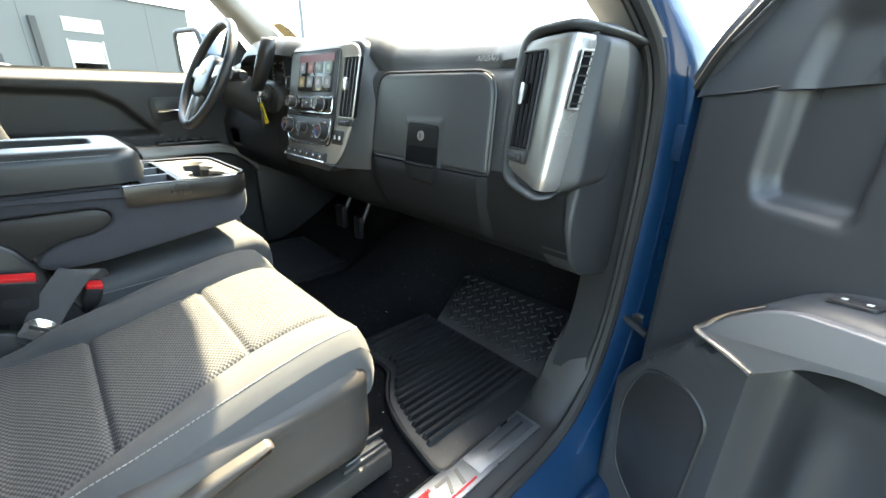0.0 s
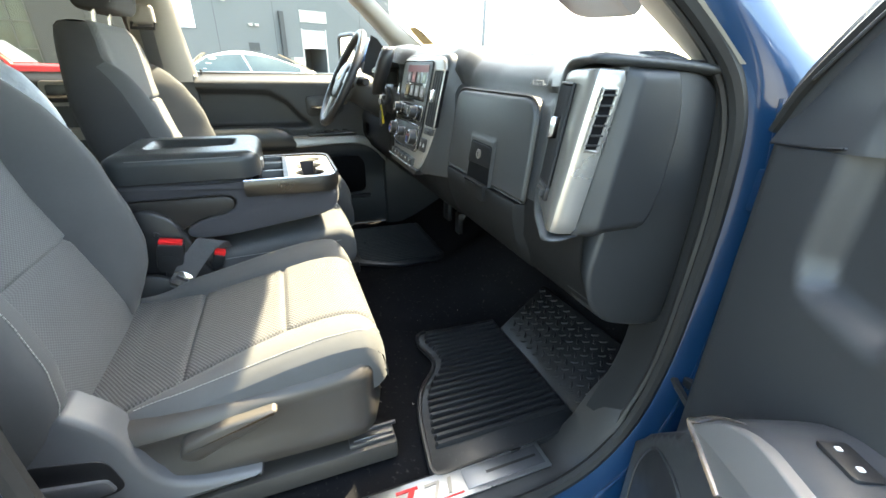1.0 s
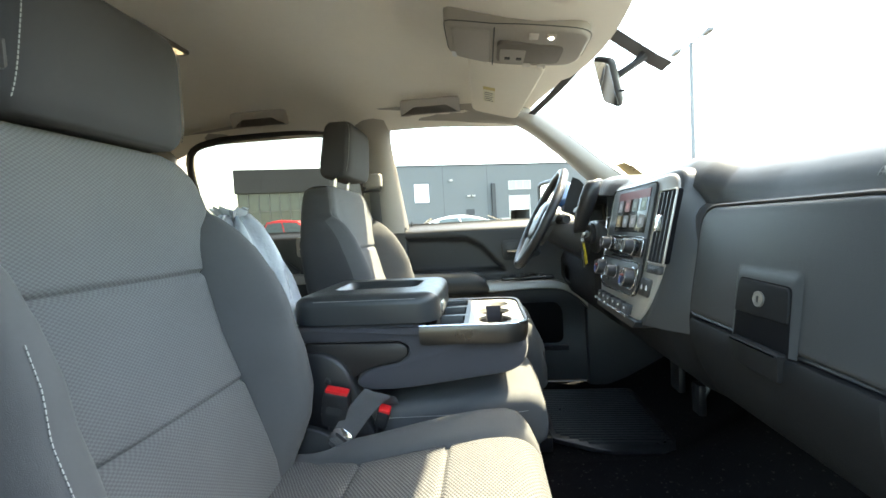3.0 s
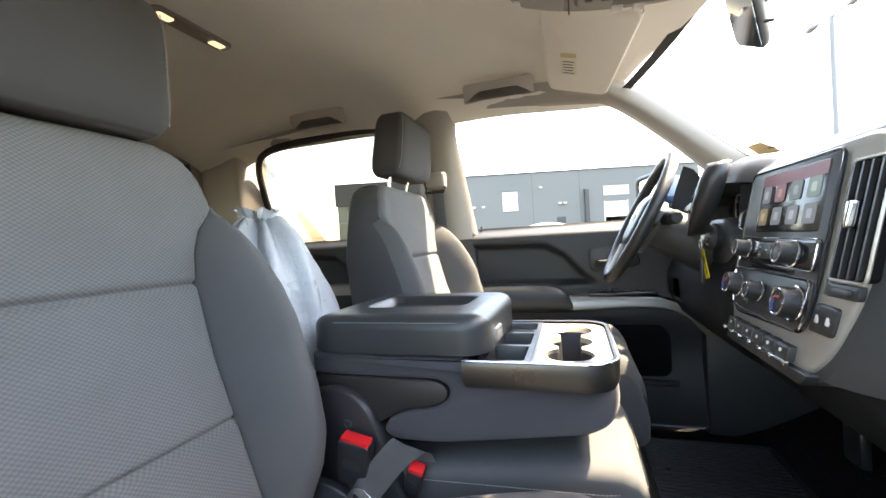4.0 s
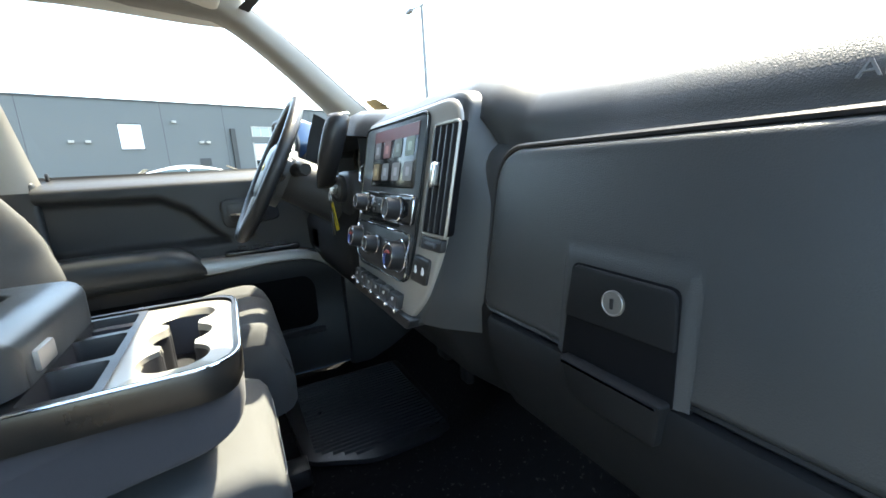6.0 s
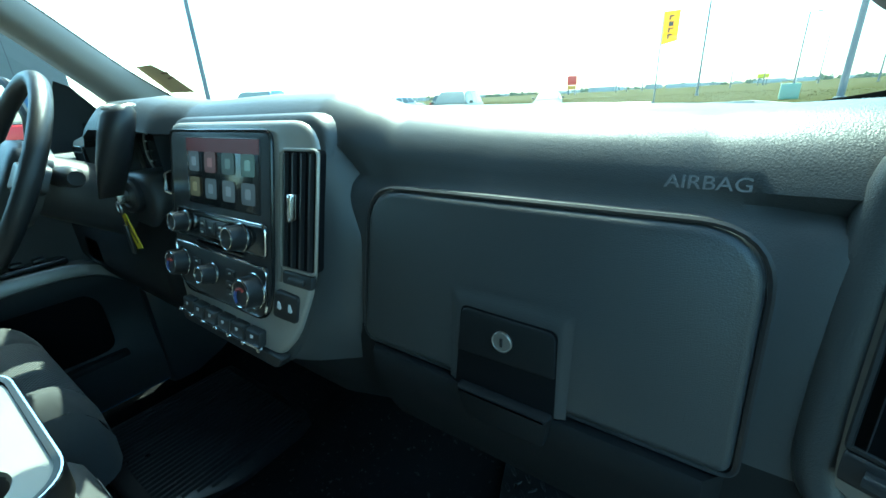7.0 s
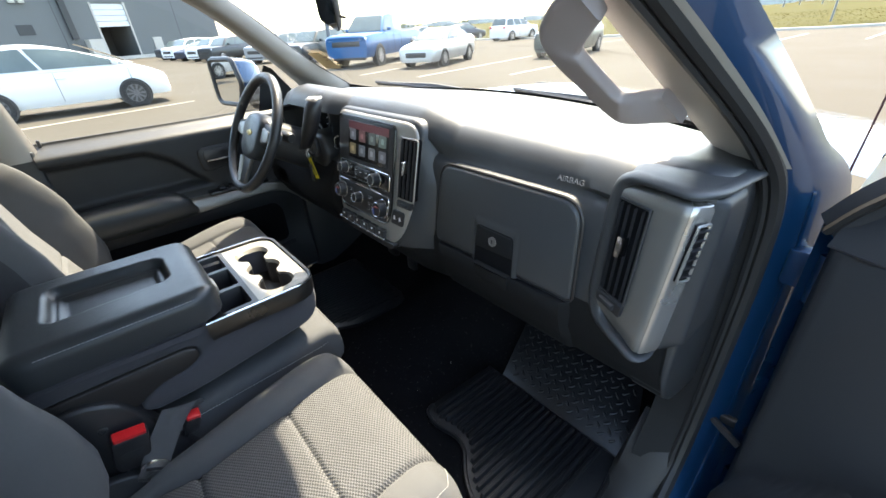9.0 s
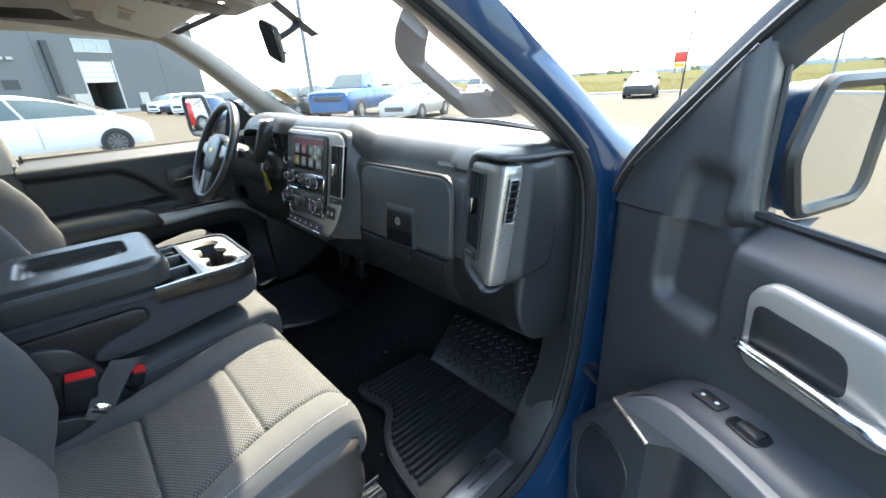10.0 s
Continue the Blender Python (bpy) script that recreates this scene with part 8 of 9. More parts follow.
# belts on the pillars
for s in (-1, 1):
    belt = thing("seat_belt", "dark grey shoulder belt on the door pillar", "seat belt", (s * 0.78, -0.22, 0.7), "shoulder belts")
    b = B()
    secs = []
    for p in bez([V((s * 0.728, -0.215, 1.60)), V((s * 0.76, -0.215, 1.40)), V((s * 0.79, -0.20, 1.0)), V((s * 0.795, -0.19, 0.72))], 14):
        secs.append([p + V((0, -0.023, 0)), p + V((-s * 0.002, 0, 0)), p + V((0, 0.023, 0))])
    grid(b, secs)
    bmesh.ops.solidify(b, geom=b.faces[:], thickness=0.002)
    part("webbing", b, M_WEB, belt)
    b = B()
    box(b, (min(s * 0.705, s * 0.75), -0.255, 1.575), (max(s * 0.705, s * 0.75), -0.175, 1.64), 0.012, 3)
    part("guide", b, M_LINER_TRIM, belt, "beige belt guide")
    b = B()
    tube(b, [V((s * 0.71, -0.25, 1.58)), V((s * 0.70, -0.255, 1.56)), V((s * 0.705, -0.18, 1.56)), V((s * 0.71, -0.175, 1.58))], 0.006, 6)
    part("guide_loop", b, M_BLACK, belt)

# rear bench
rb = thing("rear_bench", "charcoal cloth rear bench seat", "car seat", (0, -1.0, FLOOR))
b = B()
box(b, (-0.72, -1.25, 0.80), (0.72, -0.72, 1.03), 0.05, 4)
part("cushion", b, M_CLOTH, rb)
b = B()
box(b, (-0.72, -1.35, 0.95), (0.72, -1.20, 1.47), 0.05, 4)
part("backrest", b, M_CLOTH, rb)

# tied plastic bag on the rear bench
bag = thing("plastic_bag", "full white plastic bag standing behind the folded console", "plastic bag", (0.0, -0.43, 0.67))
b = B()
rows = []
rng = random.Random(8)
for j in range(29):
    t = j / 28
    z = lerp(0.67, 1.445, t)
    r = 0.04 + 0.275 * (1 - t ** 3.2) ** 0.7 * ease(0.35 + t * 2)
    row = []
    for k in range(72):
        a = k * 2 * math.pi / 72
        p = V((math.cos(a), math.sin(a), 0))
        fold = 0.03 * noise.noise(V((p.x * 2.2, p.y * 2.2, z * 4.5))) + 0.022 * math.sin(a * 9 + 3 * noise.noise(V((z * 3, 0, a)))) * t ** 3 + 0.007 * noise.noise(V((p.x * 9, p.y * 9, z * 13)))
        row.append(V((-0.03 + 0.06 * t ** 3 + p.x * (r * 0.70 + fold), -0.43 + 0.03 * t ** 3 + p.y * (r * 0.62 + fold * 0.8), z + 0.02 * noise.noise(V((a * 2, t * 5, 3))))))
    rows.append(row)
grid(b, rows, ring=True, caps=True)
part("film", b, M_BAG, bag, "", 80)
b = B()
rows = []
for j in range(6):
    t = j / 5
    rows.append([V((0.035 + (0.026 + 0.022 * t) * math.cos(a * math.pi / 12) * (1 + 0.35 * math.sin(a * 2.3)), -0.40 + (0.022 + 0.014 * t) * math.sin(a * math.pi / 12) * (1 + 0.35 * math.cos(a * 1.9)), 1.435 + 0.028 * t + 0.008 * math.sin(a * 1.7))) for a in range(24)])
grid(b, rows, ring=True)
part("tied_neck", b, M_BAG, bag, "", 80)

# brown card on the dash
card = thing("printed_card", "brown printed card stuck inside the windshield corner", "card", (-0.71, 0.85, 1.52))


def on_glass(k, t, d):
    base = V((0.79 * k, 1.20 - 0.19 * k * k, 1.455 - 0.02 * k * k))
    top = V((0.61 * k, header_y(0.61 * k) + 0.01, 1.868 - 0.05 * k * k))
    return base.lerp(top, t) + V((0, 0.03 * math.sin(math.pi * t) - 0.005 - d, 0.012 * math.sin(math.pi * t) - 0.004))


b = B()
prism(b, [(-0.895, 0.245), (-0.91, 0.36), (-0.93, 0.415), (-0.99, 0.42), (-0.985, 0.26)], on_glass, 0.0, 0.0015)
sheet_ob = part("sheet", b, M_KRAFT, card)
b = B()
for i in range(4):
    t = 0.27 + 0.03 * i
    prism(b, [(-0.905, t), (-0.905, t + 0.010), (-0.965, t + 0.010), (-0.965, t)], on_glass, 0.0015, 0.0019)
part("print_bar", b, mat("faded_print", (0.2, 0.12, 0.07), 0.8), sheet_ob)

# ---- outside ----
M_ASPHALT = mat("pale_dusty_asphalt", (0.060, 0.053, 0.042), 0.9, spec=0.12, grain=(60, 0.3, "noise"), mottle=(0.35, 0.12))
M_LINE = mat("worn_white_line", (0.28, 0.27, 0.24), 0.8, mottle=(3, 0.2))
M_GRASS = mat("dry_meadow", (0.044, 0.040, 0.008), 0.95, spec=0.05, grain=(3, 0.15, "noise"), mottle=(0.08, 0.3))
M_CONC = mat("pale_concrete", (0.42, 0.4, 0.36), 0.85, grain=(40, 0.2, "noise"), mottle=(0.5, 0.1))
M_WALL = mat("grey_cladding", (0.115, 0.122, 0.122), 0.7, grain=(8, 0.1, "noise"), mottle=(0.25, 0.08))
M_WALL2 = mat("dark_grey_cladding", (0.04, 0.042, 0.043), 0.65, mottle=(0.25, 0.1))
M_CARGLASS = mat("dark_car_glass", (0.085, 0.108, 0.105), 0.06, mottle=(2, 0.2), rvar=0.02)
M_TYRE = mat("tyre_rubber", (0.018, 0.018, 0.018), 0.8, mottle=(9, 0.2))
M_RIM = mat("alloy_rim", (0.4, 0.4, 0.42), 0.35, metal=0.9)
M_GALV = mat("grey_pole_paint", (0.16, 0.17, 0.18), 0.5, mottle=(2, 0.1))
M_HEADLAMP = mat("lamp_lens", (0.55, 0.57, 0.6), 0.1)
M_TAILLAMP = mat("tail_lens", (0.35, 0.02, 0.02), 0.15)

b = B()
N = 40
grid(b, [[V((-2400 + 4800 * i / N, -2400 + 4800 * j / N, GROUND)) for j in range(N + 1)] for i in range(N + 1)])
structure("ground", b, M_ASPHALT, "pale dusty asphalt parking lot", "parking lot")
EDGE = [(-400, 30), (-60, 31), (-17, 31.5), (-6, 34.5), (1, 38.5), (2.6, 33), (4.3, 25), (9, 22.5), (40, 20), (400, 16)]
b = B()
rows = [[V((x, y, GROUND + 0.10)), V((x, y + 25, GROUND + 0.14)), V((x * 1.1, y + 80, GROUND + 0.2)), V((x * 2 + 0, y + 300, GROUND + 0.3)), V((x * 5, 2300, GROUND + 0.3))] for x, y in EDGE]
grid(b, rows)
structure("meadow_ground", b, M_GRASS, "yellow green dry meadow beyond the lot", "meadow")
b = B()
kp = [V((x, y - 0.1, 0)) for x, y in EDGE]
secs = [[p + V((0, -0.08, GROUND - 0.02)), p + V((0, -0.07, GROUND + 0.13)), p + V((0, 0.10, GROUND + 0.14)), p + V((0, 0.12, GROUND))] for p in kp]
grid(b, secs)
structure("kerb", b, M_CONC, "pale concrete kerb round the lot", "kerb", 30)


def tufts():
    """Grass blades along the near edge of the meadow."""
    rng = random.Random(3)
    verts, faces = [], []
    for _ in range(15000):
        x = rng.uniform(-60, 25)
        e = table(EDGE, x)
        d = rng.random() ** 2 * 45
        y = e + 0.3 + d
        z = GROUND + 0.10 + 0.04 * d / 25
        h, w, a = rng.uniform(0.03, 0.10), rng.uniform(0.01, 0.03) * (1 + d / 20), rng.uniform(0, math.pi)
        lx, ly = rng.uniform(-0.25, 0.25), rng.uniform(0.0, 0.35)
        n = len(verts)
        verts += [(x - w * math.cos(a), y - w * math.sin(a), z), (x + w * math.cos(a), y + w * math.sin(a), z), (x + lx, y + ly, z + h)]
        faces.append((n, n + 1, n + 2))
    me = bpy.data.meshes.new("meadow_grass")
    me.from_pydata(verts, [], faces)
    me.materials.append(mat("grass_blades", (0.044, 0.040, 0.008), 0.9, spec=0.05, mottle=(0.2, 0.2)))
    return tagged(new("meadow_grass", me), "tall yellow green meadow grass", "grass", kind="stuff")


tufts()


def stall_line(p, q):
    b = B()
    p, q = V((*p, GROUND + 0.004)), V((*q, GROUND + 0.004))
    t = (q - p).normalized()
    s = V((-t.y, t.x, 0)) * 0.055
    grid(b, [[p - s, p + s], [q - s, q + s]])
    return part("stall_line", b, M_LINE, lines)


lines = thing("parking_lines", "worn white parking stall lines on asphalt", "parking lines", (0, 0, GROUND + 0.004), kind="structure")
for k in range(7):
    stall_line((-17.4 - 2.9 * k, 9.6), (-17.8 - 2.9 * k, 15.2))
stall_line((-12.75, -1.3), (-13.6, 2.65))
stall_line((-9.95, -0.9), (-10.06, 2.85))
stall_line((-11.27, 9.28), (-12.47, 17.1))
stall_line((-8.48, 10.9), (-8.72, 13.8))
stall_line((-14.24, 8.7), (-14.95, 11.1))
for k in range(8):
    stall_line((-14.0 + 3.0 * k, 25.6), (-13.9 + 3.0 * k, 30.4))


def paint(col, metal=0.3):
    return mat("car_paint", col, 0.38, metal=metal, coat=0.25, mottle=(2, 0.04), rvar=0.05)


KIND = {
    # length profile of the lower body: (y, top z, half width); greenhouse: base front, roof front, roof rear, base rear, roof z, base half width, roof half width
    "sedan": ([(2.33, 0.66, 0.66), (2.27, 0.75, 0.80), (2.0, 0.83, 0.88), (1.1, 0.97, 0.90), (0.0, 0.98, 0.90), (-1.3, 1.02, 0.90), (-1.9, 1.08, 0.87), (-2.25, 1.03, 0.80), (-2.33, 0.85, 0.70)], (1.12, 0.25, -0.95, -1.78, 1.45, 0.84, 0.60), 1.37, -1.35, 0.33),
    "hatch": ([(2.22, 0.55, 0.55), (2.15, 0.72, 0.74), (1.85, 0.88, 0.85), (1.35, 1.0, 0.88), (0.0, 1.0, 0.885), (-1.3, 1.03, 0.88), (-1.95, 1.08, 0.82), (-2.2, 0.95, 0.72)], (1.62, 0.42, -1.45, -2.12, 1.57, 0.83, 0.60), 1.35, -1.35, 0.32),
    "suv": ([(2.3, 0.84, 0.76), (2.26, 0.98, 0.86), (1.9, 1.06, 0.91), (1.05, 1.10, 0.93), (0.0, 1.10, 0.93), (-1.3, 1.12, 0.93), (-2.1, 1.14, 0.90), (-2.28, 0.95, 0.82)], (1.15, 0.45, -1.80, -2.12, 1.70, 0.86, 0.66), 1.38, -1.38, 0.36),
    "pickup": ([(2.95, 1.06, 0.90), (2.93, 1.16, 0.95), (2.6, 1.24, 0.99), (1.25, 1.28, 1.0), (0.0, 1.27, 1.0), (-0.95, 1.27, 1.0), (-1.0, 1.28, 1.0), (-2.85, 1.30, 0.99), (-2.93, 1.28, 0.96)], (1.3, 0.62, -0.72, -0.95, 1.95, 0.92, 0.72), 1.85, -1.8, 0.40),
}


def vehicle(kind, x, y, heading, col, label, size=1.0, metal=0.3, alloy=None):
    """A parked vehicle: heading in degrees, 0 looks along +y."""
    low, gh, fw, rw, wr = KIND[kind]
    th = thing("car" if kind != "pickup" else "pickup", label, "car" if kind != "pickup" else "truck", group="parked vehicles")
    pt = paint(col, metal)
    b = B()
    rows = []
    for yy, top, w in low:
        zb = 0.24 if kind != "pickup" else 0.38
        rows.append([V((s * w * k, yy, lerp(zb, top, t))) for s, k, t in [(-1, 0.90, 0), (-1, 0.98, 0.2), (-1, 1.0, 0.5), (-1, 0.985, 0.8), (-1, 0.93, 0.95), (-1, 0.80, 1.0), (-1, 0.35, 1.015), (1, 0.35, 1.015), (1, 0.80, 1.0), (1, 0.93, 0.95), (1, 0.985, 0.8), (1, 1.0, 0.5), (1, 0.98, 0.2), (1, 0.90, 0)]])
    cols = [bez([r[i] for r in rows], 40) for i in range(14)]
    grid(b, [[c[k] for c in cols] for k in range(41)], ring=True, caps=True)
    part("body", b, pt, th, "", 45)
    bf, rf, rr, br, rz, bw, rw2 = gh
    zt = lambda yy: table(sorted((a, t) for a, t, w in low), yy) - 0.03
    base = [(-bw, bf), (bw, bf), (bw, br), (-bw, br)]
    b = B()
    rows = []
    for t in (0, 0.25, 0.5, 0.75, 0.93, 1.0, 1.03):
        tt = min(t, 1.0)
        f, r = lerp(bf, rf, tt ** 1.15), lerp(br, rr, tt ** 1.3)
        w = lerp(bw, rw2, tt ** 1.25) * (0.97 if t > 1 else 1)
        if t > 1:
            f, r = f - 0.15, r + 0.15
        z0 = lerp(zt(0.0), rz, tt) + (0.02 if t > 1 else 0)
        ring = rounded([(-1, -1), *[(-1, -0.8 + 0.2 * q) for q in range(9)], (-1, 1), (-0.4, 1), (0.4, 1), (1, 1), *[(1, 0.8 - 0.2 * q) for q in range(9)], (1, -1), (0.4, -1), (-0.4, -1)], 0.09, 3)
        arch = 0.15 if kind == "hatch" else 0.05
        rows.append([V((p[0] * w * (1 - 0.05 * p[1] ** 2), lerp(r, f, (p[1] + 1) / 2), z0 - tt * arch * (p[1] + 0.05) ** 2)) for p in ring])
    grid(b, rows, ring=True, caps=True)
    part("cabin", b, pt, th, "", 45)
    zb0 = zt(0.0)

    def side(s, t, yy, out=0.008):
        w = lerp(bw, rw2, t ** 1.25) + out
        e = (yy - (edge_y(t, True) + edge_y(t, False)) / 2) / ((edge_y(t, True) - edge_y(t, False)) / 2)
        return V((s * w * (1 - 0.05 * e * e), yy, lerp(zb0, rz, t) - t * (0.15 if kind == "hatch" else 0.05) * (e + 0.05) ** 2))

    def edge_y(t, front):
        return lerp(bf, rf, t ** 1.15) if front else lerp(br, rr, t ** 1.3)

    panes = 2 if kind in ("sedan", "hatch", "pickup") else 3
    for s in (-1, 1):
        for k in range(panes):
            b = B()
            rows = []
            for t in (0.12, 0.4, 0.65, 0.88):
                f, r = edge_y(t, True) - 0.12, edge_y(t, False) + 0.10
                a, c = lerp(f, r, k / panes) - (0.03 if k else 0), lerp(f, r, (k + 1) / panes) + (0.03 if k < panes - 1 else 0)
                rows.append([side(s, t, a), side(s, t, (a + c) / 2), side(s, t, c)])
            grid(b, rows)
            part("side_window", b, M_CARGLASS, th)
        doors = 2
        for k in range(doors):
            yy = lerp(bf - 0.45, br + 0.55, (k + 0.86) / doors)
            hw = table(sorted((a, w) for a, t, w in low), yy)
            top = table(sorted((a, t) for a, t, w in low), yy)
            b = B()
            box(b, (min(s * (hw - 0.02), s * (hw + 0.022)), yy - 0.09, top - 0.185), (max(s * (hw - 0.02), s * (hw + 0.022)), yy + 0.09, top - 0.150), 0.012, 2)
            part("door_handle", b, pt, th)
        for k in range(doors + 1):
            yy = lerp(bf - 0.25, br + 0.50, k / doors)
            hw = table(sorted((a, w) for a, t, w in low), yy)
            top = table(sorted((a, t) for a, t, w in low), yy)
            zl = (0.24 if kind != "pickup" else 0.38)
            b = B()
            tube(b, [V((s * (hw * q + 0.001), yy, lerp(zl, top, f))) for q, f in ((0.965, 0.12), (0.985, 0.25), (1.0, 0.5), (0.985, 0.8), (0.93, 0.95))], 0.006, 4)
            part("door_seam", b, M_BLACK, th)
    for front in (True, False):
        b = B()
        rows = []
        for t in (0.10, 0.4, 0.7, 0.93):
            yy = edge_y(t, front) + (0.012 if front else -0.012)
            w = lerp(bw, rw2, t ** 1.25) - 0.09
            rows.append([V((w * k, yy, lerp(zb0, rz, t) + 0.008)) for k in (-1, -0.5, 0, 0.5, 1)])
        grid(b, rows)
        part("windscreen" if front else "rear_glass", b, M_CARGLASS, th)
    fr, rear = low[0][0], low[-1][0]
    for s in (-1, 1):
        wy = low[1][2]
        b = B()
        box(b, (min(s * wy * 0.62, s * wy * 0.99), low[1][0] - 0.22, low[1][1] - 0.17), (max(s * wy * 0.62, s * wy * 0.99), low[1][0] + 0.02, low[1][1] - 0.04), 0.03, 2)
        part("headlight", b, M_HEADLAMP, th)
        b = B()
        box(b, (min(s * wy * 0.68, s * wy * 1.0), rear - 0.01, low[-2][1] - 0.22), (max(s * wy * 0.68, s * wy * 1.0), rear + 0.18, low[-2][1] - 0.06), 0.03, 2)
        part("tail_light", b, M_TAILLAMP, th)
        b = B()
        box(b, (min(s * (bw + 0.02), s * (bw + 0.20)), bf - 0.55, zb0 + 0.06), (max(s * (bw + 0.02), s * (bw + 0.20)), bf - 0.42, zb0 + 0.19), 0.03, 2)
        part("wing_mirror", b, pt, th)
        for yy in (fw, rw):
            hw = table(sorted((a, w) for a, t, w in low), yy)
            b = B()
            lathe(b, V((s * (hw - 0.20), yy, wr)), (s, 0, 0), [(wr * 1.13, 0), (wr * 1.13, 0.208)], 28)
            part("wheel_arch", b, M_BLACK, th)
            b = B()
            lathe(b, V((s * (hw - 0.19), yy, wr)), (s, 0, 0), [(wr * 0.94, 0.0), (wr, 0.02), (wr, 0.19), (wr * 0.95, 0.215), (wr * 0.70, 0.215), (wr * 0.66, 0.19)], 28)
            ty = part("wheel", b, M_TYRE, th)
            b = B()
            for k in range(10):
                a = k * 2 * math.pi / 10
                c = V((s * (hw + 0.012), yy, wr))
                u = V((0, math.cos(a), math.sin(a)))
                v = V((0, -math.sin(a), math.cos(a)))
                grid(b, [[c + u * 0.04 - v * 0.018, c + u * 0.04 + v * 0.018], [c + u * wr * 0.68 - v * 0.028, c + u * wr * 0.68 + v * 0.028]])
            lathe(b, V((s * (hw - 0.01), yy, wr)), (s, 0, 0), [(wr * 0.70, 0.0), (wr * 0.70, 0.022), (wr * 0.65, 0.022), (wr * 0.64, 0.0)], 24)
            lathe(b, V((s * (hw + 0.0), yy, wr)), (s, 0, 0), [(0.06, 0.0), (0.055, 0.018), (0.02, 0.02)], 14)
            part("rim", b, alloy or M_RIM, ty, "spoked alloy rim")
    b = B()
    box(b, (-low[0][2] * 0.72, fr - 0.12, low[0][1] - 0.26), (low[0][2] * 0.72, fr + 0.012, low[0][1] - 0.06), 0.02, 2)
    part("grille", b, M_BLACK, th)
    b = B()
    box(b, (-low[1][2] * 0.85, fr - 0.14, 0.30), (low[1][2] * 0.85, fr + 0.005, 0.42), 0.03, 2)
    part("front_bumper", b, M_BLACK if kind in ("suv", "pickup") else pt, th)
    if kind == "pickup":
        b = B()
        box(b, (-0.84, -2.82, 1.10), (0.84, -1.05, 1.315), 0.01)
        part("load_bed", b, M_BLACK, th)
    th.matrix_world = Matrix.Translation((x, y, GROUND)) @ pose(0, 0, 0, 0, 0, heading) @ Matrix.Diagonal((size, size, size, 1))
    return th


vehicle("hatch", -15.25, -0.12, 1.5, (0.62, 0.63, 0.63), "white five-door hatchback with dark alloy rims", 1.10, 0.0, mat("dark_alloy", (0.12, 0.12, 0.13), 0.4, metal=0.8))
vehicle("sedan", -14.75, 13.3, 204, (0.42, 0.43, 0.44), "silver grey sedan parked nose towards the truck", 1.0, 0.6)
vehicle("pickup", -19.4, 13.0, 211, (0.004, 0.075, 0.22), "bright blue crew cab pickup with black grille", 1.12, 0.4)
vehicle("suv", -24.9, 12.1, 204, (0.03, 0.036, 0.038), "dark grey sport utility car", 1.0, 0.1)
vehicle("suv", -29.6, 11.6, 204, (0.25, 0.26, 0.26), "silver grey sport utility car in the row", 1.0, 0.0)
vehicle("suv", -38.6, 10.8, 203, (0.04, 0.045, 0.05), "black sport utility car in the row", 1.0, 0.4)
vehicle("suv", -42.0, 10.6, 203, (0.75, 0.75, 0.74), "white sport utility car before the grey wall", 1.0, 0.0)
vehicle("sedan", -45.6, 10.3, 203, (0.03, 0.035, 0.06), "dark blue sedan before the grey wall", 1.0, 0.4)
vehicle("suv", -49.4, 10.1, 203, (0.75, 0.75, 0.74), "large white sport utility car before the grey wall", 1.05, 0.0)
vehicle("suv", -53.4, 10.0, 203, (0.08, 0.09, 0.1), "dark sport utility car at the row's end", 1.0, 0.4)
vehicle("suv", -11.2, 18.2, 196, (0.075, 0.085, 0.08), "grey green sport utility car facing the truck", 1.0, 0.5)
vehicle("sedan", -10.4, 28.3, 198, (0.035, 0.037, 0.04), "black sedan alone near the meadow edge", 1.0, 0.5)
vehicle("suv", -25.6, 31.0, 2, (0.72, 0.72, 0.71), "white sport utility car seen from behind", 1.0, 0.0)
vehicle("sedan", -32.5, 31.5, 2, (0.05, 0.05, 0.06), "dark sedan seen from behind", 1.0, 0.4)
vehicle("suv", -20.4, 31.6, 2, (0.4, 0.38, 0.33), "beige sport utility car", 1.0, 0.4)
vehicle("sedan", -38.5, 31.0, 2, (0.3, 0.31, 0.33), "grey sedan far down the lot", 1.0, 0.5)
vehicle("sedan", -46, 30.0, 2, (0.6, 0.6, 0.6), "pale sedan far down the lot", 1.0, 0.2)
vehicle("pickup", -15.6, -7.9, 2, (0.55, 0.02, 0.02), "bright red pickup truck", 1.0, 0.1)
vehicle("pickup", 24.6, 112, 95, (0.75, 0.75, 0.74), "white pickup on the road beyond the meadow", 1.0, 0.0)
vehicle("hatch", -17.0, -14.0, 2, (0.6, 0.6, 0.6), "silver car past the red pickup", 1.0, 0.3)

# grey hall
FA, FB = V((-72, 19, 0)), V((-57, -28, 0))
FD = (FB - FA).normalized()
FN = V((-FD.y, FD.x, 0))
if FN.x < 0:
    FN = -FN
hall = thing("grey_hall", "long grey clad dealership hall with a tall garage door", "building", (-64, -4, GROUND))


def on_wall(s, z, d):
    return FA + FD * s + FN * d + V((0, 0, z))


def wall_box(s0, s1, z0, z1, d0, d1, r=0.0):
    b = B()
    prism(b, [(s0, z0), (s0, z1), (s1, z1), (s1, z0)], on_wall, d0, d1)
    return b


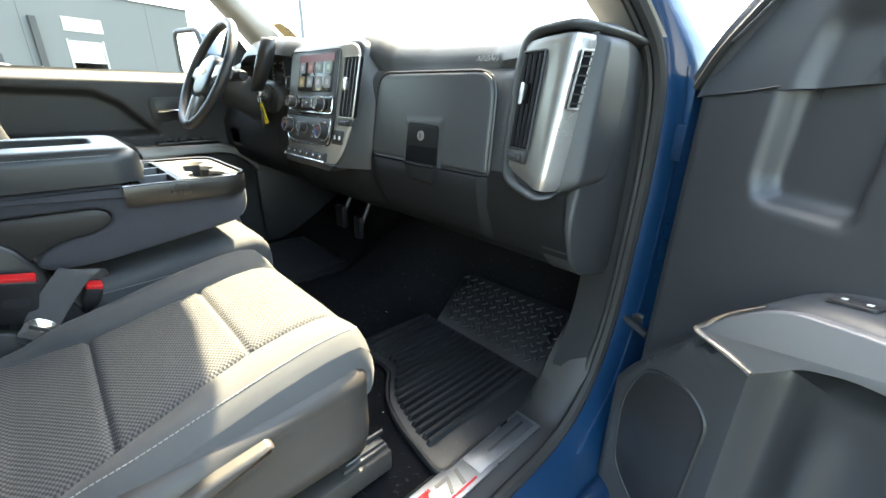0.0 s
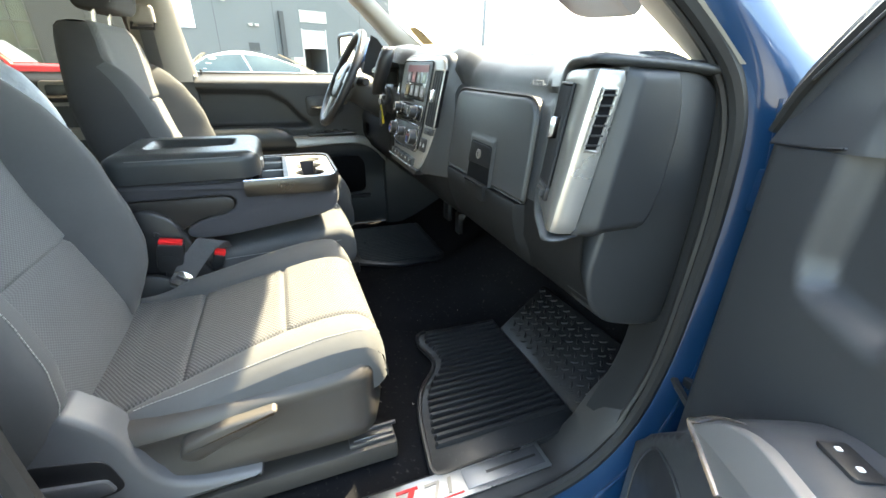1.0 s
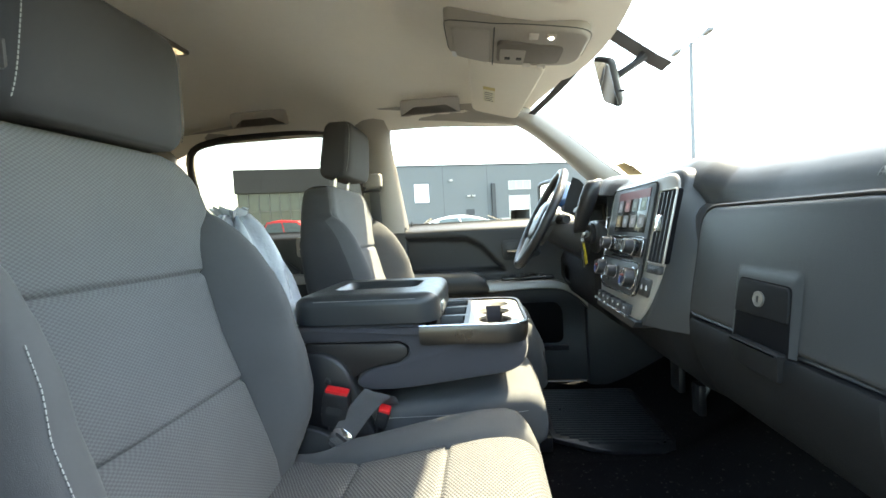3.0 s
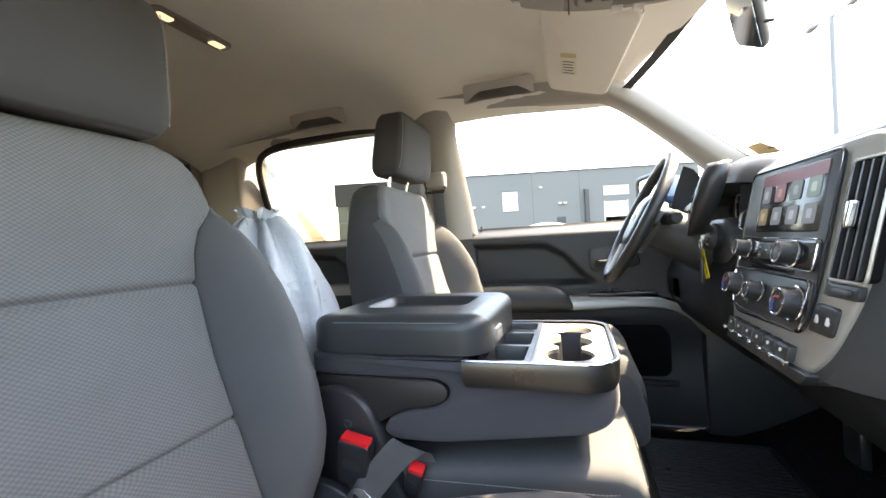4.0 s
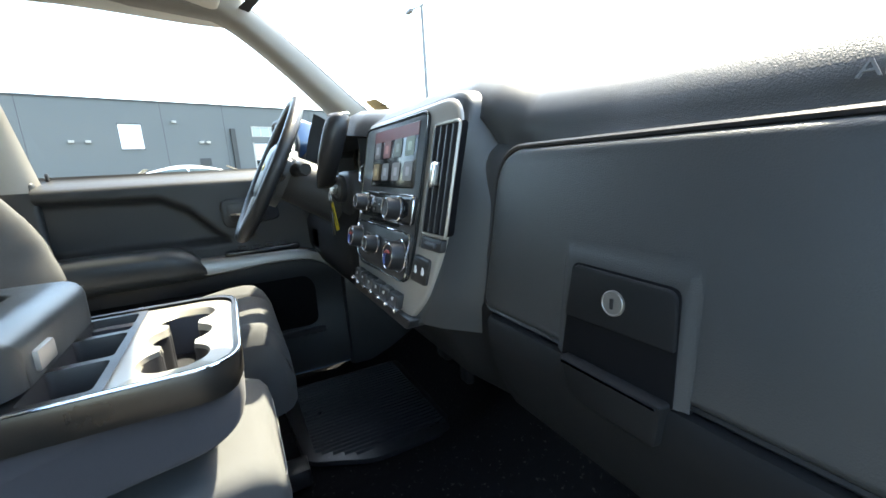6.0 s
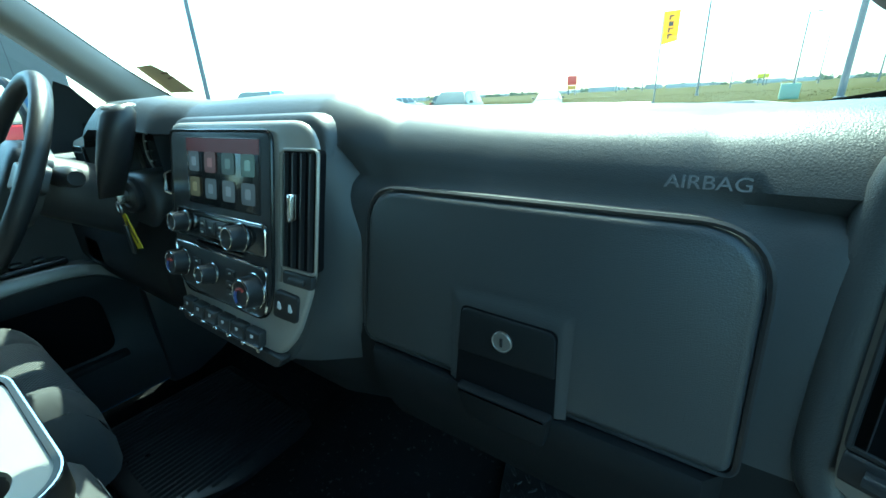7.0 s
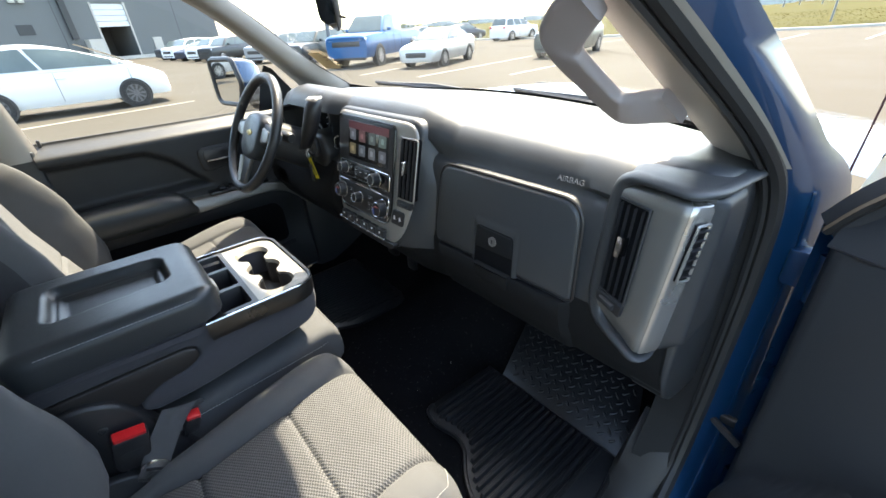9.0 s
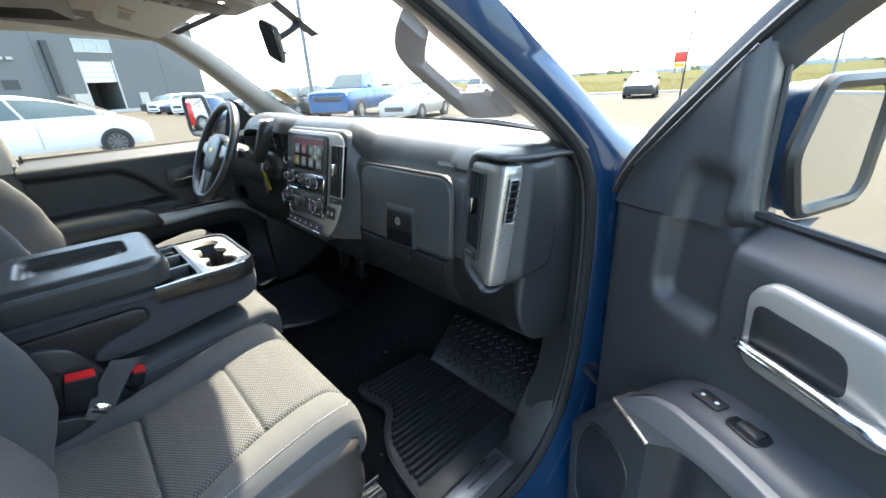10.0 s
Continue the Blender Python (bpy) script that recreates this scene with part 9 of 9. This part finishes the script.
part("wall", wall_box(0, 11.4, GROUND, 11.2, -25, 0), M_WALL, hall)
part("wall", wall_box(14.8, 43.5, GROUND, 11.2, -25, 0), M_WALL, hall)
part("wall", wall_box(11.4, 14.8, 6.15, 11.2, -25, 0), M_WALL, hall)
part("dark_bay", wall_box(11.4, 14.8, GROUND, 6.15, -25, -6), M_WALL2, hall)
gd = part("garage_door", wall_box(11.4, 14.8, 3.75, 6.15, -0.3, -0.1), mat("white_sectional_door", (0.6, 0.62, 0.62), 0.6), hall, "half-raised white garage door")
for k in range(3):
    part("door_joint", wall_box(11.4, 14.8, 4.3 + 0.6 * k, 4.34 + 0.6 * k, -0.1, -0.085), M_WALL2, gd)
for s0, s1 in ((11.2, 11.4), (14.8, 15.0)):
    part("door_jamb", wall_box(s0, s1, GROUND, 6.3, -0.1, 0.06), M_CONC, hall)
part("showroom_wall", wall_box(43.5, 56.8, 7.9, 11.3, -25, 0.4), M_WALL2, hall, "dark upper band of the showroom")
part("showroom_base", wall_box(43.5, 56.8, GROUND, 0.7, -25, 0.0), M_WALL2, hall)
sg = part("showroom_glass", wall_box(43.5, 56.6, 0.7, 7.9, -24, -0.1), mat("green_showroom_glass", (0.10, 0.13, 0.12), 0.08, mottle=(0.5, 0.35)), hall, "tall showroom glazing")
for k in range(10):
    part("mullion", wall_box(43.6 + 1.43 * k, 43.7 + 1.43 * k, 0.7, 7.9, -0.1, 0.05), M_GALV, sg)
for z in (2.6, 5.2):
    part("transom", wall_box(43.5, 56.6, z, z + 0.09, -0.1, 0.05), M_GALV, sg)
part("parapet", wall_box(-0.1, 43.5, 11.2, 11.45, -25.1, 0.08), M_WALL2, hall)
w = part("window", wall_box(28.4, 30.7, 5.5, 8.55, -0.05, 0.04), mat("blank_white_panel", (0.75, 0.76, 0.75), 0.4), hall, "tall white window")
for z in (5.45, 8.5):
    part("window_frame", wall_box(28.3, 30.8, z, z + 0.1, 0.0, 0.09), M_WALL2, w)
w = part("window", wall_box(11.1, 14.9, 7.2, 8.55, -0.05, 0.03), mat("sky_lit_pane", (0.3, 0.34, 0.35), 0.1), hall, "three-pane strip window")
for s in (11.0, 12.3, 13.6, 14.85):
    part("window_frame", wall_box(s, s + 0.12, 7.2, 8.55, 0.0, 0.08), M_CONC, w)
for z in (7.12, 8.5):
    part("window_frame", wall_box(11.0, 15.0, z, z + 0.1, 0.0, 0.08), M_CONC, w)
part("duct", wall_box(17.4, 18.0, 2.6, 8.2, 0.0, 0.5), M_WALL2, hall, "dark wall duct")
for s, z in ((20.8, 6.2), (21.6, 6.2), (33.5, 6.3), (35.0, 6.3), (24.5, 8.8)):
    part("wall_lamp", wall_box(s, s + 0.5, z, z + 0.28, 0.0, 0.35), M_CONC, hall)
for s in (5.5, 18.6, 26.0, 39.0):
    part("panel_joint", wall_box(s, s + 0.05, GROUND, 11.2, 0.0, 0.012), M_WALL2, hall)
part("steel_door", wall_box(8.2, 9.3, GROUND, 2.4, 0.0, 0.06), M_CONC, hall)
part("vent_grille", wall_box(21.0, 22.4, 3.2, 4.2, 0.0, 0.06), M_WALL2, hall)
part("plinth", wall_box(0, 43.5, GROUND, 0.5, 0.0, 0.03), M_CONC, hall)
cabinet = thing("utility_cabinet", "pale utility cabinets by the garage door", "cabinet", on_wall(16.5, GROUND, 1.0))
b = B()
prism(b, [(15.4, GROUND), (15.4, 2.5), (17.0, 2.5), (17.0, GROUND)], on_wall, 0.4, 1.6)
part("case", b, M_CONC, cabinet)

# lamp posts, flag, signs
def lamp_post(x, y, top, r, arms=0, name="street_lamp", label="grey steel lamp post"):
    th = thing(name, label, "lamp post", (x, y, GROUND), "lamp posts")
    b = B()
    lathe(b, V((x, y, GROUND)), (0, 0, 1), [(r * 2.2, 0), (r * 2.2, 0.4), (r * 1.3, 0.42), (r, top)], 12)
    part("pole", b, M_GALV, th)
    for k in range(arms):
        b = B()
        a = k * math.pi
        d = V((math.cos(a), 0.35 * math.sin(a + 0.5), 0))
        tube(b, [V((x, y, top + GROUND - 0.1)), V((x, y, top + GROUND)) + d * 0.6, V((x, y, top + GROUND)) + d * 1.2], 0.05, 6)
        box(b, V((x, y, top + GROUND - 0.05)) + d * 1.3 - V((0.35, 0.15, 0.05)), V((x, y, top + GROUND + 0.05)) + d * 1.3 + V((0.35, 0.15, 0.03)), 0.03)
        part("lamp_head", b, M_GALV, th)
    return th


def polar(az, r):
    return math.sin(radians(az)) * r, math.cos(radians(az)) * r


for az, r, el, rad, arms in ((-63.5, 27, 19.5, 0.10, 2), (-4.88, 62, 9.2, 0.10, 0), (3.55, 95, 6.1, 0.11, 1), (7.3, 31.5, 19.0, 0.13, 0), (-1.85, 130, 4.2, 0.10, 1), (-13.5, 150, 2.8, 0.12, 0), (-12.3, 180, 2.6, 0.12, 0), (1.0, 170, 2.6, 0.12, 0), (5.4, 150, 4.0, 0.12, 1), (-10.6, 170, 3.2, 0.14, 0), (9.6, 120, 4.5, 0.13, 1), (-34, 260, 2.0, 0.15, 0)):
    x, y = polar(az, r)
    lamp_post(x + 0.6, y + 0.29, r * math.tan(radians(el)) + 1.3, rad, arms)
fx, fy = polar(-9.2, 42.2)
fx, fy = fx + 0.6, fy + 0.29
flag = thing("banner_flag", "yellow vertical banner on a tall grey pole", "flag", (fx, fy, GROUND))
b = B()
lathe(b, V((fx, fy, GROUND)), (0, 0, 1), [(0.07, 0), (0.045, 7.25), (0.02, 7.3)], 10)
part("pole", b, M_GALV, flag)
M_BANNER = mat("yellow_banner", (0.85, 0.52, 0.01), 0.7)
b = B()
fr = V((math.cos(radians(9.2)), math.sin(radians(9.2)), 0))
grid(b, [[V((fx, fy, 0)) + fr * (0.05 + 1.15 * i / 8) + V((0, 0.05 * math.sin(i * 1.1 + j * 0.6), GROUND + 4.65 + 2.5 * j / 8 - 0.22 * (i / 8) * (1 - j / 8) * 0 + 0.25 * (i / 8) * (1 - j / 8))) for j in range(9)] for i in range(9)])
bmesh.ops.solidify(b, geom=b.faces[:], thickness=0.01)
part("cloth", b, M_BANNER, flag, "yellow banner cloth")
b = B()
for k in range(4):
    c = V((fx, fy, 0)) + fr * 0.62 + V((0, -0.12, GROUND + 5.25 + 0.46 * k))
    prism(b, [(-0.17, -0.17), (-0.17, 0.17), (0.17, 0.17), (0.17, 0.06), (-0.05, 0.06), (-0.05, -0.17)] if k != 2 else [(-0.17, -0.17), (-0.17, 0.17), (0.17, 0.17), (0.17, -0.17)], lambda u, v, d: c + fr * u + V((0, -d, v)), 0.0, 0.02)
part("banner_mark", b, M_BLACK, flag, "plain dark mark")


def road_sign(az, r, el0, el1, wide, material, label):
    x, y = polar(az, r)
    x, y = x + 0.6, y + 0.29
    th = thing("road_sign", label, "sign", (x, y, GROUND), "road signs")
    z0, z1 = 1.5 + r * math.tan(radians(el0)), 1.5 + r * math.tan(radians(el1))
    b = B()
    box(b, (x - wide / 2, y - 0.1, z0), (x + wide / 2, y + 0.1, z1), 0.03)
    part("panel", b, material, th)
    b = B()
    for s in (-0.35, 0.35):
        box(b, (x + s * wide - 0.12, y + 0.1, GROUND), (x + s * wide + 0.12, y + 0.3, z1))
    part("post", b, M_GALV, th)


road_sign(-18.7, 160, 0.75, 1.85, 3.4, mat("red_sign_face", (0.6, 0.05, 0.04), 0.5), "far red and cream roadside sign on posts")
road_sign(-18.7, 158, 0.25, 0.70, 3.0, mat("orange_sign_face", (0.7, 0.35, 0.06), 0.5), "far orange price board")
road_sign(0.9, 170, 0.35, 0.75, 3.0, M_YELLOW, "far yellow roadside sign")
# green utility box in the meadow
gx, gy = 2.9, 39.6
gb = thing("utility_box", "pale green metal utility box in the meadow", "utility box", (gx, gy, GROUND))
b = B()
box(b, (gx - 0.55, gy - 0.4, GROUND + 0.05), (gx + 0.55, gy + 0.4, GROUND + 1.15), 0.04)
part("case", b, mat("pale_green_paint", (0.25, 0.36, 0.28), 0.5), gb)


def horizon():
    """Sheds, trucks and woods along the far edge of the plain."""
    rng = random.Random(11)
    b = B()
    for _ in range(130):
        az = rng.uniform(-62, 30)
        r = rng.uniform(300, 800)
        x, y = polar(az, r)
        w, h = rng.uniform(4, 18), rng.uniform(1.5, 3.6)
        box(b, (x - w / 2, y - 5, GROUND), (x + w / 2, y + 5, GROUND + h))
    tagged(part("far_sheds", b, mat("far_shed", (0.38, 0.4, 0.4), 0.8, mottle=(0.02, 0.5))), "pale far sheds and lorries on the plain", "buildings", kind="stuff")
    verts, faces = [], []
    for _ in range(300):
        az = rng.uniform(-64, 32)
        r = rng.uniform(350, 900)
        x, y = polar(az, r)
        H = rng.uniform(1.5, 4)
        for _ in range(26):
            px, py, pz = x + rng.gauss(0, H * 0.5), y + rng.gauss(0, H * 0.5), GROUND + abs(rng.gauss(H * 0.45, H * 0.28))
            s = rng.uniform(0.5, 1.3)
            n = len(verts)
            verts += [(px - s, py, pz - s * 0.6), (px + s, py + rng.uniform(-s, s), pz - s * 0.4), (px + rng.uniform(-s, s), py, pz + s)]
            faces.append((n, n + 1, n + 2))
    me = bpy.data.meshes.new("far_woods")
    me.from_pydata(verts, [], faces)
    me.materials.append(mat("far_foliage", (0.16, 0.19, 0.12), 0.9, mottle=(0.02, 0.3)))
    tagged(new("far_woods", me), "low hazy woods along the horizon", "woods", kind="stuff")


horizon()
